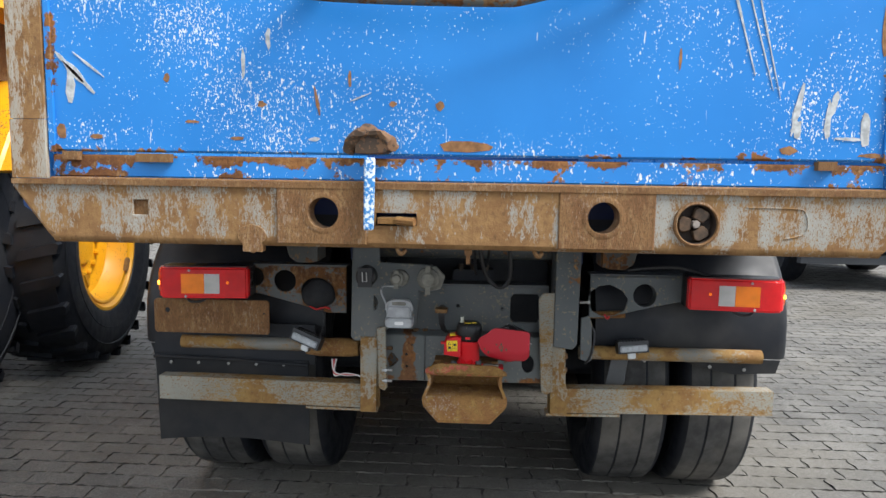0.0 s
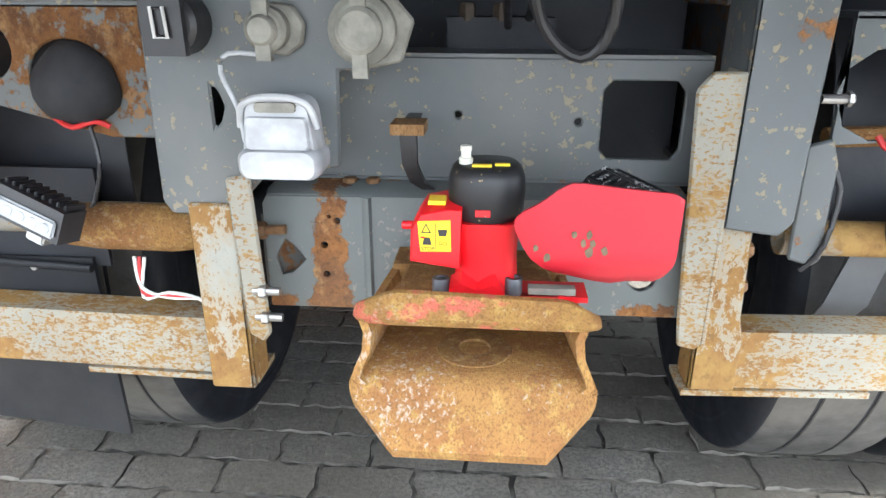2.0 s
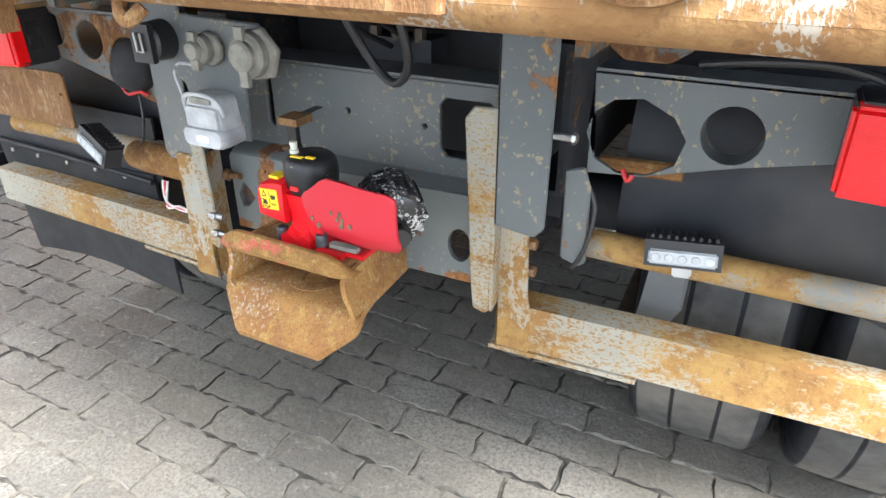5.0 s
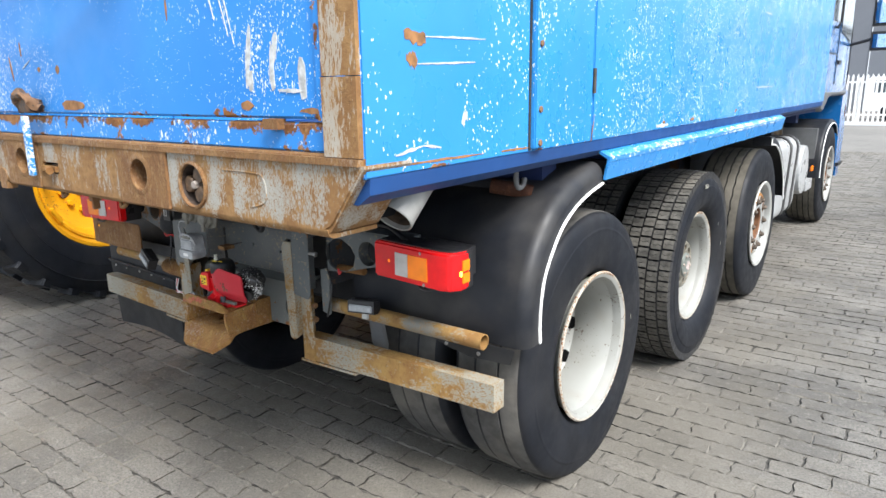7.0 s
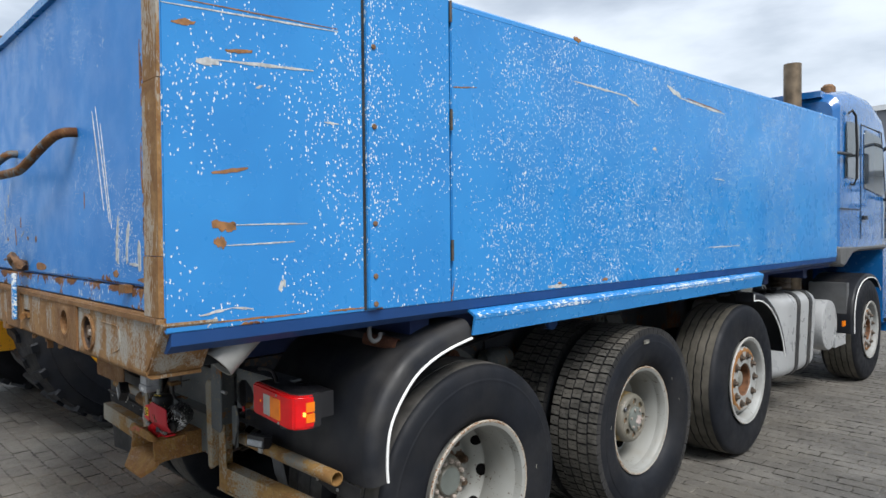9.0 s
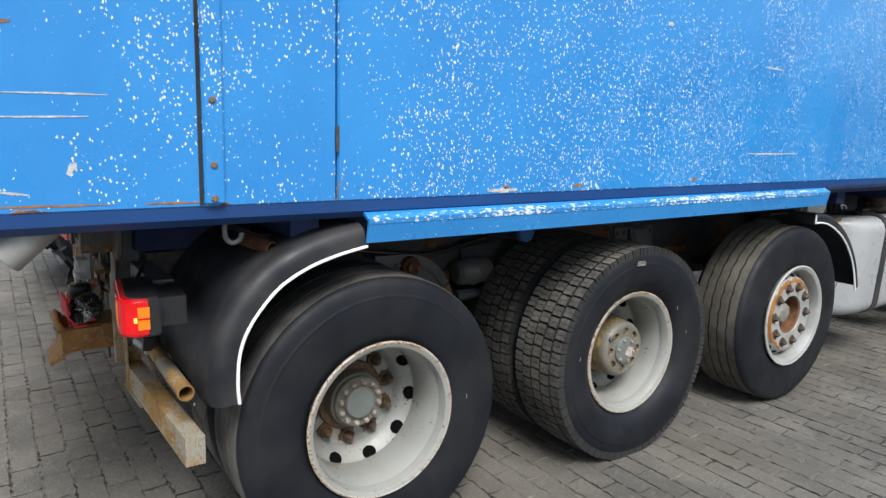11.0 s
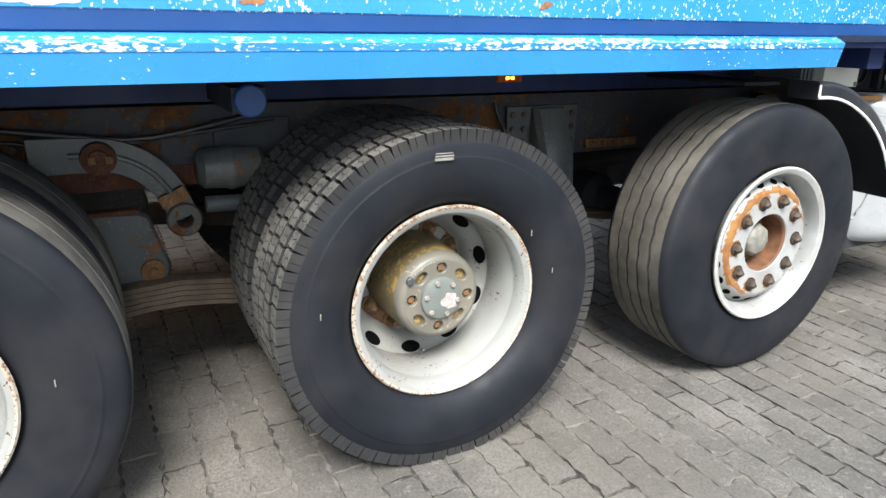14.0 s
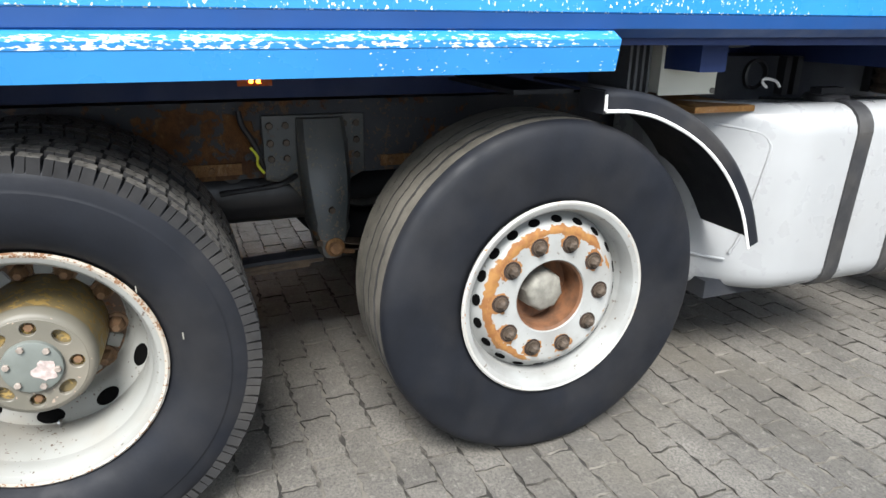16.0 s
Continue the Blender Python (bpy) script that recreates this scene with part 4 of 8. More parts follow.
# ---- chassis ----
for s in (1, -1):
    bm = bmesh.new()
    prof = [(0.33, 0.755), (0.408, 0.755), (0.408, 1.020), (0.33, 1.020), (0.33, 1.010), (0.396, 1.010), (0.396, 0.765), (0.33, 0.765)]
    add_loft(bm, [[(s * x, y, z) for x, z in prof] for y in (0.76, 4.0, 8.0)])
    part("chassis_rail", bm, m_rail, truck, "rusty steel chassis rail, darkened for the shade under the body", flat=True)
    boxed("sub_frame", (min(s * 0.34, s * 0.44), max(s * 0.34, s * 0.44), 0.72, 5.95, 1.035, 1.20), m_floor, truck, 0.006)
SHIFT = Vector((-0.003, -0.195, 0.042))
cross = plated("cross_member", [(-0.345, 0.752), (0.345, 0.752), (0.345, 0.925), (-0.345, 0.925)],
               [[(0.200, 0.800), (0.212, 0.786), (0.300, 0.786), (0.312, 0.800), (0.312, 0.882), (0.300, 0.896), (0.212, 0.896), (0.200, 0.882)], ring(-0.002, 0.846, 0.006, 8), ring(0.168, 0.838, 0.006, 8),
                [(-0.205, 0.80), (-0.190, 0.79), (-0.190, 0.90), (-0.205, 0.89)]], "y", 0.86, 0.872, m_chassis, truck, "grey pressed cross member with a square cut-out", 0.002)
boxed("top_flange", (-0.345, 0.345, 0.862, 0.96, 0.918, 0.930), m_chassis, cross, 0.004)
boxed("lower_flange", (-0.345, 0.345, 0.862, 0.94, 0.748, 0.760), m_chassis, cross, 0.004)
SHIFT = Vector((0, 0, 0))
turned("torsion_tube", [(-0.37, 0.0485), (-0.37, 0.0), (-0.37, 0.0485), (0.37, 0.0485), (0.37, 0.0)], m_chassis, truck, (0, 0.76, 1.108), "x", 28, "dark round cross tube")
m_tow = worn_paint("grey_beam_with_rust_patch", (0.095, 0.108, 0.108), (0.120, 0.135, 0.132), (0.2, 0.19, 0.17), 1.25, 0.86, 80, (1, 1, 1), 3, 0.48, 8.4, rust_scale=6,
                   bands=((0, -0.19, 0.05, 0.26), (2, 0.61, 0.03, 0.14), (0, -0.27, 0.03, 0.14)), dust=0.2)
bm = add_plate(bmesh.new(), [(-0.285, 0.602), (0.325, 0.606), (0.325, 0.772), (0.318, 0.784), (-0.278, 0.778), (-0.285, 0.766)],
               [[(-0.290 + 0.034, 0.712), (-0.246, 0.706), (-0.234, 0.692), (-0.226, 0.680), (-0.236, 0.670), (-0.248, 0.658), (-0.264, 0.654), (-0.272, 0.682)], ring(-0.197, 0.704, 0.0055, 10), ring(-0.196, 0.657, 0.0055, 10), ring(-0.176, 0.742, 0.005, 8), ring(-0.188, 0.748, 0.003, 8), ring(0.265, 0.68, 0.024, 16, 0.034)], "y", 0.610, 0.622, 0.003)
tow = part("tow_beam", bm, m_tow, truck, "grey towing beam with a rusty patch")
bm = bmesh.new()
add_loft(bm, [[(x, y, z) for y, z in ((0.612, 0.770), (0.614, 0.780), (0.624, 0.786), (0.80, 0.792), (0.80, 0.780), (0.63, 0.776))] for x in (-0.278, 0.0, 0.318)])
part("top_plate", bm, m_tow, tow)
bm = bmesh.new()
add_loft(bm, [[(x, y, z) for x, y in ((-0.140, 0.611), (-0.133, 0.604), (-0.128, 0.603), (-0.124, 0.611))] for z in (0.606, 0.778)])
part("seam_lip", bm, m_tow, tow)
for x in (-0.165, -0.130):
    part("bolt", hexagon(bmesh.new(), (x, 0.66, 0.786), 0.011, 0.008, "z"), m_nut, tow)
# backing plate added to keep the bright ground out of the beam's hole
boxed("inner_plate", (-0.30, -0.215, 0.640, 0.646, 0.62, 0.74), m_chassis_rust, tow, 0.002)
tubed("stud", [(-0.285, 0.60, 0.728), (-0.250, 0.60, 0.730)], 0.007, m_nut, tow)
part("nut", hexagon(bmesh.new(), (-0.292, 0.60, 0.728), 0.013, 0.014, "x"), m_nut, tow)
SHIFT = Vector((0.022, -0.075, 0.026))
# thin dark sheet added behind the cross member as the frame's inner shade
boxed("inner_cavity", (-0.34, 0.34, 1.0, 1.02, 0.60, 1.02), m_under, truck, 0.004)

# ---- right-hand uprights, inner angles and underrun bars ----
SHIFT = Vector((0.004, -0.030, 0.026))
bm = bmesh.new()
add_plate(bm, [(0.346, 1.165), (0.346, 0.735), (0.420, 0.726), (0.436, 0.745), (0.442, 1.165)], [], "y", 0.595, 0.603, 0.003)
add_plate(bm, [(0.595, 1.165), (0.595, 0.735), (0.70, 0.735), (0.70, 1.165)], [], "x", 0.346, 0.354, 0.003)
up_r = part("upright", bm, m_chassis, truck, "grey folded upright of the underrun guard")
part("bolt", hexagon(bmesh.new(), (0.47, 0.60, 0.905), 0.010, 0.006, "x"), m_steel, up_r)
tubed("stud", [(0.44, 0.60, 0.905), (0.478, 0.60, 0.905)], 0.006, m_steel, up_r)
SHIFT = Vector((0.030, -0.016, 0.014))
bm = bmesh.new()
add_plate(bm, [(0.318, 0.760), (0.372, 0.760), (0.378, 0.60), (0.386, 0.565), (0.386, 0.478), (0.318, 0.478)], [], "y", 0.612, 0.622, 0.003)
add_plate(bm, [(0.612, 0.760), (0.675, 0.760), (0.675, 0.478), (0.612, 0.478)], [], "x", 0.318, 0.326, 0.003)
part("flaking_post", bm, m_flake, truck, "flaking rusty lower post")
for z in (0.70, 0.645, 0.545):
    part("bolt", hexagon(bmesh.new(), (0.372, 0.632, z), 0.011, 0.012, "x"), m_nut, bpy.data.objects["flaking_post"])
SHIFT = Vector((0.026, -0.035, 0.024))
bm = bmesh.new()
add_plate(bm, [(0.268, 0.915), (0.285, 0.938), (0.326, 0.938), (0.322, 0.563), (0.312, 0.553), (0.288, 0.560), (0.284, 0.60)], [], "y", 0.600, 0.608, 0.003)
add_plate(bm, [(0.60, 0.938), (0.66, 0.938), (0.66, 0.58), (0.60, 0.56)], [], "x", 0.320, 0.327, 0.002)
part("inner_angle", bm, m_bar, truck, "grey angle iron rusting at its foot")
SHIFT = Vector((0.004, -0.050, 0.040))
bm = bmesh.new()
add_plate(bm, [(0.452, 0.825), (0.484, 0.835), (0.496, 0.80), (0.500, 0.665), (0.488, 0.655), (0.455, 0.665)], [], "y", 0.655, 0.663, 0.003)
part("rear_angle", bm, m_chassis, truck)
# left side
SHIFT = Vector((0.022, -0.075, 0.026))
bm = bmesh.new()
add_plate(bm, [(-0.384, 0.760), (-0.322, 0.760), (-0.318, 0.60), (-0.318, 0.472), (-0.384, 0.472)], [], "y", 0.612, 0.622, 0.003)
add_plate(bm, [(0.612, 0.760), (0.675, 0.760), (0.675, 0.472), (0.612, 0.472)], [], "x", -0.326, -0.318, 0.003)
part("flaking_post", bm, m_flake, truck, "flaking rusty lower post")
bm = bmesh.new()
add_plate(bm, [(-0.322, 0.80), (-0.288, 0.805), (-0.280, 0.575), (-0.292, 0.560), (-0.312, 0.572)], [], "y", 0.598, 0.606, 0.003)
inner_l = part("inner_angle", bm, m_bar, truck, "grey angle iron rusting at its foot")
for z in (0.64, 0.60):
    tubed("stud", [(-0.30, 0.60, z), (-0.262, 0.60, z)], 0.006, m_steel, inner_l)
    part("nut", hexagon(bmesh.new(), (-0.29, 0.60, z), 0.011, 0.010, "x"), m_steel, inner_l)
for s, x1, z1, z2, bend in ((1, 1.178, 0.480, 0.574, 0.040), (-1, 1.182, 0.478, 0.570, 0.030)):
    SHIFT = Vector((0.016, -0.046, 0.018)) if s > 0 else Vector((0.022, -0.075, 0.026))
    bm = bmesh.new()
    add_box(bm, min(s * 0.35, s * x1), max(s * 0.35, s * x1), 0.630, 0.690, z1, z2, 0.010)
    add_box(bm, min(s * 0.322, s * 0.60), max(s * 0.322, s * 0.60), 0.626, 0.70, z1 - 0.012, z1 - 0.003, 0.002)
    for v in bm.verts:
        v.co.y += 0.012 + bend * (abs(v.co.x) - 0.33) / 0.85
    part("underrun_bar", bm, m_bar, truck, "square galvanised underrun bar with rust patches")

# ---- left bracket plate with sockets ----
SHIFT = Vector((0.025, -0.055, 0.026))
plate_l = plated("bracket_plate", [(-0.416, 1.166), (-0.424, 0.760), (-0.412, 0.742), (-0.330, 0.742), (-0.276, 0.800), (-0.176, 0.812), (-0.172, 0.935), (-0.124, 0.935), (-0.092, 0.985), (-0.124, 1.035), (-0.315, 1.040), (-0.318, 1.166)],
                 [[(-0.338, 0.915), (-0.330, 0.910), (-0.322, 0.888), (-0.330, 0.866), (-0.338, 0.861)]], "y", 0.600, 0.608, m_chassis, truck, "grey bracket plate carrying trailer sockets", 0.003)
sk1 = turned("covered_socket", [(-0.045, 0.0), (-0.045, 0.030), (-0.040, 0.036), (0.0, 0.038), (0.0, 0.0)], m_black, plate_l, (-0.363, 0.60, 0.990), "y", 28, "black covered trailer socket")
bm = add_box(bmesh.new(), -0.388, -0.338, 0.545, 0.557, 0.955, 1.025, 0.006)
add_tube(bm, [(-0.372, 0.542, 1.008), (-0.370, 0.542, 0.978), (-0.356, 0.542, 0.978), (-0.358, 0.542, 1.008), (-0.372, 0.542, 1.008)], 0.0018, 6)
part("flap", bm, m_black, sk1)
tubed("wire_clip", [(-0.372, 0.541, 1.010), (-0.370, 0.540, 0.976), (-0.355, 0.540, 0.976), (-0.357, 0.541, 1.010)], 0.0022, m_wire_white, sk1)
for xc, r, hexa in ((-0.251, 0.026, False), (-0.136, 0.040, True)):
    sk = turned("round_socket", [(-0.030, 0.0), (-0.030, r * 0.8), (-0.024, r), (0.0, r * 1.05)], m_cast, plate_l, (xc, 0.598, 0.984), "y", 24, "pale dusty cast socket")
    plated("socket_flange", ring(xc + 0.012, 0.984, r * 1.25, 6 if hexa else 8, start=0.2), [], "y", 0.588, 0.600, m_cast, sk, bev=0.003)
    turned("socket_lid", [(0.556, 0.0), (0.556, r * 0.55), (0.560, r * 0.68), (0.572, r * 0.72)], m_cast, sk, (xc - 0.001, 0, 0.984), "y", 18)
    boxed("lid_tab", (xc - 0.010, xc + 0.008, 0.562, 0.572, 0.984 - r * 1.35, 0.984 + r * 1.25), m_cast, sk, 0.004)


def rounded(cx, cz, w, h, r, y, taper=1.0):
    """A rounded rectangle in x and z at a depth y, narrower at its top by a taper."""
    pts = []
    for sx, sz, a0 in ((1, 1, 0), (-1, 1, 90), (-1, -1, 180), (1, -1, 270)):
        for a in np.linspace(a0, a0 + 90, 5):
            x, z = sx * (w / 2 - r) + r * math.cos(radians(a)), sz * (h / 2 - r) + r * math.sin(radians(a))
            pts.append((cx + x * (taper if sz > 0 else 1.0), y, cz + z))
    return pts


def pillow(name, cx, cz, w, h, r, ys, material, parent, label="", taper=1.0):
    bm = bmesh.new()
    add_loft(bm, [rounded(cx, cz, w * k, h * k, r, y, taper) for y, k in ys])
    return part(name, bm, material, parent, label, sharp=50)


plug = pillow("trailer_plug", -0.239, 0.860, 0.096, 0.096, 0.020, ((0.600, 0.96), (0.575, 1.0), (0.556, 0.99), (0.550, 0.93)), m_alu, plate_l, "silver-grey trailer plug housing", 0.88)
pillow("lid", -0.239, 0.866, 0.080, 0.040, 0.006, ((0.556, 1.0), (0.546, 1.0), (0.543, 0.95)), m_alu, plug, "", 0.95)
pillow("lower_lip", -0.239, 0.828, 0.104, 0.038, 0.013, ((0.600, 0.97), (0.560, 1.0), (0.545, 0.98), (0.538, 0.88)), m_alu, plug)
pillow("badge", -0.237, 0.827, 0.034, 0.013, 0.005, ((0.540, 1.0), (0.5365, 0.95)), m_white_trim, plug)
tubed("latch", [(-0.286, 0.556, 0.872), (-0.280, 0.548, 0.898), (-0.262, 0.545, 0.908), (-0.239, 0.544, 0.910), (-0.214, 0.545, 0.908), (-0.197, 0.548, 0.898), (-0.191, 0.556, 0.872)], 0.0045, m_alu, plug, smooth=3, n=8)
pillow("latch_pad", -0.239, 0.897, 0.052, 0.012, 0.004, ((0.556, 1.0), (0.545, 0.95)), m_cast, plug)
tubed("wire_bail", [(-0.25, 0.57, 0.955), (-0.296, 0.565, 0.957), (-0.305, 0.56, 0.935), (-0.287, 0.555, 0.895), (-0.280, 0.55, 0.855)], 0.003, m_alu, plug, n=8, smooth=3)
SHIFT = Vector((0, 0, 0))
bm = bmesh.new()
add_loft(bm, [[(x - w, y, z), (x + w, y, z), (x + w, y + 0.012, z), (x - w, y + 0.012, z)] for x, y, z, w in ((-0.064, 0.640, 0.892, 0.010), (-0.064, 0.575, 0.890, 0.012), (-0.064, 0.560, 0.880, 0.011), (-0.062, 0.560, 0.840, 0.010), (-0.054, 0.575, 0.812, 0.010), (-0.040, 0.590, 0.798, 0.009))])
part("pull_lever", bm, m_black, truck, "bent black lever")
boxed("lever_pad", (-0.086, -0.042, 0.552, 0.60, 0.880, 0.894), m_plate_rust, bpy.data.objects["pull_lever"], 0.005)
SHIFT = Vector((0.022, -0.075, 0.026))
# hanging hoses under the beam
for pts, r in (([(0.05, 0.60, 1.16), (0.055, 0.62, 1.08), (0.08, 0.66, 0.99), (0.13, 0.66, 0.95), (0.165, 0.65, 0.99), (0.16, 0.62, 1.09), (0.155, 0.6, 1.17)], 0.008),
               ([(0.03, 0.62, 1.16), (0.035, 0.66, 1.05), (0.04, 0.80, 0.98)], 0.006), ([(0.09, 0.64, 1.16), (0.085, 0.68, 1.06), (0.07, 0.82, 0.99)], 0.006)):
    tubed("hose", pts, r, m_black, truck, "thin black hanging hose", smooth=4)
for x in (-0.02, 0.03, 0.08):
    part("pipe_fitting", hexagon(bmesh.new(), (x, 0.84, 0.985), 0.013, 0.025, "z"), m_nut_dark, truck)
boxed("valve_block", (-0.05, 0.11, 0.83, 0.90, 0.945, 0.99), m_under, truck, 0.008)

# ---- lamp arms ----
SHIFT = Vector((0.010, -0.040, 0.028))
arm_out = [(0.478, 0.998), (0.86, 0.998), (0.86, 0.915), (0.70, 0.880), (0.56, 0.842), (0.478, 0.836)]
big = [(0.463, 0.900), (0.475, 0.935), (0.505, 0.957), (0.55, 0.963), (0.60, 0.940), (0.622, 0.908), (0.610, 0.868), (0.57, 0.846), (0.52, 0.843), (0.48, 0.862)]
big = [(x * 0.94 + 0.036, z) for x, z in big]
arm_r = plated("lamp_arm", arm_out, [big, ring(0.681, 0.925, 0.043, 24)], "y", 0.655, 0.663, m_chassis, truck, "grey pressed lamp arm with large holes", 0.002)
turned("hole_lip", [(0.663, 0.043), (0.70, 0.041), (0.70, 0.044), (0.663, 0.047)], m_chassis, arm_r, (0.681, 0, 0.925), "y", 24, closed=True)
boxed("top_flange", (0.478, 0.86, 0.655, 0.73, 0.994, 1.002), m_chassis, arm_r, 0.002)
tubed("cross_stay", [(0.49, 0.70, 0.838), (0.62, 0.70, 0.843)], 0.014, m_hitch, arm_r, n=8)
tubed("cable", [(0.90, 0.60, 1.01), (0.80, 0.64, 1.035), (0.70, 0.66, 1.03), (0.62, 0.68, 1.015)], 0.007, m_black, arm_r, smooth=4)
SHIFT = Vector((0.000, -0.035, 0.024))
arm_l = plated("lamp_arm", [(-0.430, 1.012), (-0.88, 1.012), (-0.88, 0.925), (-0.72, 0.890), (-0.50, 0.832), (-0.430, 0.832)],
               [ring(-0.545, 0.915, 0.060, 20, 0.052), ring(-0.667, 0.952, 0.042, 24), ring(-0.785, 0.966, 0.036, 20)], "y", 0.655, 0.663, m_arm, truck, "rust-stained grey lamp arm with round holes", 0.002)
boxed("top_flange", (-0.88, -0.43, 0.655, 0.73, 1.008, 1.016), m_chassis, arm_l, 0.002)
bm = bmesh.new()
bmesh.ops.create_uvsphere(bm, u_segments=20, v_segments=12, radius=0.06, matrix=Matrix.Translation((-0.535, 0.65, 0.905)) @ Matrix.Diagonal((1.05, 0.55, 0.95, 1)))
for v in bm.verts:
    v.co += Vector((noise.noise(v.co * 22), noise.noise(v.co * 22 + Vector((5, 0, 0))), noise.noise(v.co * 22 + Vector((0, 7, 0))))) * 0.010
part("taped_bag", bm, m_tarp, arm_l, "black taped wire bundle")
tubed("red_wire", [(-0.57, 0.64, 0.862), (-0.54, 0.63, 0.850), (-0.51, 0.635, 0.858), (-0.49, 0.64, 0.85)], 0.004, m_wire_red, arm_l, smooth=3)
tubed("hanging_wire", [(-0.52, 0.64, 0.85), (-0.51, 0.63, 0.80), (-0.53, 0.63, 0.74), (-0.55, 0.62, 0.72)], 0.003, m_black, arm_l, smooth=3)
tubed("cable", [(0.47, 0.66, 0.83), (0.50, 0.65, 0.78), (0.49, 0.64, 0.70), (0.47, 0.65, 0.66)], 0.004, m_black, arm_r, smooth=3)
tubed("red_wire", [(0.535, 0.655, 0.850), (0.545, 0.648, 0.835), (0.552, 0.65, 0.845)], 0.004, m_wire_red, arm_r, smooth=3)
SHIFT = Vector((0.022, -0.075, 0.026))
for c, m in enumerate((m_wire_white, m_wire_red, m_wire_white)):
    tubed("loose_wire", [(-0.50 + 0.008 * c, 0.66, 0.66), (-0.49, 0.65, 0.615 - 0.008 * c), (-0.45, 0.65, 0.60 + 0.004 * c), (-0.40, 0.64, 0.605), (-0.375, 0.62, 0.60)], 0.0028, m, truck, "loose thin wire", smooth=4, n=6)


# ---- tail lamps ----
def tail_lamp(s):
    sgn = lambda a, b: (min(s * a, s * b), max(s * a, s * b))
    bm = bmesh.new()
    outline = [(0.795, 0.560), (1.10, 0.560), (1.140, 0.575), (1.158, 0.615), (1.158, 0.66), (0.795, 0.66)]
    vs = add_loft(bm, [[(s * x, y, z) for x, y in outline] for z in (0.906, 1.026)])
    bmesh.ops.recalc_face_normals(bm, faces=bm.faces)
    bevel_sharp(bm, vs, 0.006)
    lamp = part("tail_lamp", bm, m_black, truck, "long red tail lamp with clear and amber windows")
    bm = bmesh.new()
    outline = [(0.790, 0.545), (1.105, 0.545), (1.140, 0.556), (1.163, 0.590), (1.163, 0.632), (0.790, 0.585)]
    vs = add_loft(bm, [[(s * x, y, z) for x, y in outline] for z in (0.909, 1.023)])
    bmesh.ops.recalc_face_normals(bm, faces=bm.faces)
    bevel_sharp(bm, vs, 0.007, 3)
    ln = part("lens", bm, m_lens_red, lamp, "glossy red lens")
    boxed("clear_window", (*sgn(0.900, 0.960), 0.5425, 0.547, 0.928, 1.000), m_lens_white, lamp, 0.002, "clear ribbed window")
    boxed("amber_window", (*sgn(0.962, 1.052), 0.5425, 0.547, 0.928, 1.000), m_lens_orange, lamp, 0.002, "amber ribbed window")
    for z0, z1 in ((0.932, 0.961), (0.968, 1.000)):
        bm = add_box(bmesh.new(), *sgn(1.160, 1.1665), 0.595, 0.628, z0, z1, 0.002)
        part("side_marker", bm, m_lens_orange, lamp, "amber side marker")
    part("lit_bulb", add_box(bmesh.new(), *sgn(1.150, 1.1655), 0.585, 0.592, 0.955, 0.968, 0.003), m_lit_orange, lamp)
    part("lit_bulb", add_plate(bmesh.new(), ring(s * 0.868, 0.968, 0.006, 10), [], "y", 0.5435, 0.546, 0.001), m_lit_dim, lamp)
    for x, z in ((1.02, 1.012), (1.035, 0.917)):
        part("screw", hexagon(bmesh.new(), (s * x, 0.545, z), 0.005, -0.003, "y", 8), m_steel, lamp)
    tubed("lead", [(s * 0.97, 0.58, 0.905), (s * 0.99, 0.575, 0.893), (s * 1.03, 0.575, 0.893), (s * 1.045, 0.58, 0.905)], 0.005, m_black, lamp, smooth=3)
    boxed("back_box", (*sgn(0.90, 1.10), 0.66, 0.74, 0.92, 1.01), m_black, lamp, 0.006)
    boxed("mount_bracket", (*sgn(0.80, 0.86), 0.645, 0.662, 0.93, 1.0), m_black, lamp, 0.004)
    for ob in (lamp, *lamp.children):          # set askew: the outer end stands further back
        for v in ob.data.vertices:
            f = (s * v.co.x - 0.79) / 0.373
            v.co = (s * (0.798 + 0.335 * f), v.co.y + 0.040 - 0.034 * f, v.co.z - 0.011)
    return lamp


tail_lamp(1)
tail_lamp(-1)
boxed("bulb_socket", (-0.84, -0.80, 0.63, 0.66, 0.93, 0.99), m_black_shiny, truck, 0.005)

# rusted plate under the left lamp
plated("plate_holder", [(-1.168, 0.752), (-0.740, 0.752), (-0.734, 0.760), (-0.734, 0.874), (-0.742, 0.882), (-1.166, 0.882), (-1.176, 0.872), (-1.176, 0.762)],
            [ring(-1.125, 0.838, 0.010, 12), ring(-0.755, 0.832, 0.004, 8)], "y", 0.638, 0.644, m_plate_rust, truck, "blank rusted brown plate holder", 0.001)

# support tubes and work lamps
for s, x1 in ((1, 1.123), (-1, 1.110)):
    bm = bmesh.new()
    add_rev(bm, [(0.44, 0.026), (0.44, 0.022), (x1, 0.022), (x1, 0.026)], 24, True, (0, 0.730, 0.695))
    if s < 0:
        bmesh.ops.scale(bm, vec=(-1, 1, 1), verts=bm.verts)
    tb = part("support_tube", bm, m_tube_rust, truck, "grey round fender support tube, rusty at the end")
bm = bmesh.new()
add_rev(bm, [(-0.60, 0.030), (-0.55, 0.036), (-0.44, 0.036), (-0.40, 0.030), (-0.40, 0.0)], 20, False, (0, 0.68, 0.70))
for v in bm.verts:
    v.co += Vector((0, 1, 1)) * noise.noise(v.co * 40) * 0.004
part("rusted_sleeve", bm, m_hitch, truck, "thick rusted sleeve on the tube")
part("nut", hexagon(bmesh.new(), (-0.395, 0.66, 0.70), 0.012, 0.014, "x"), m_nut, bpy.data.objects["rusted_sleeve"])


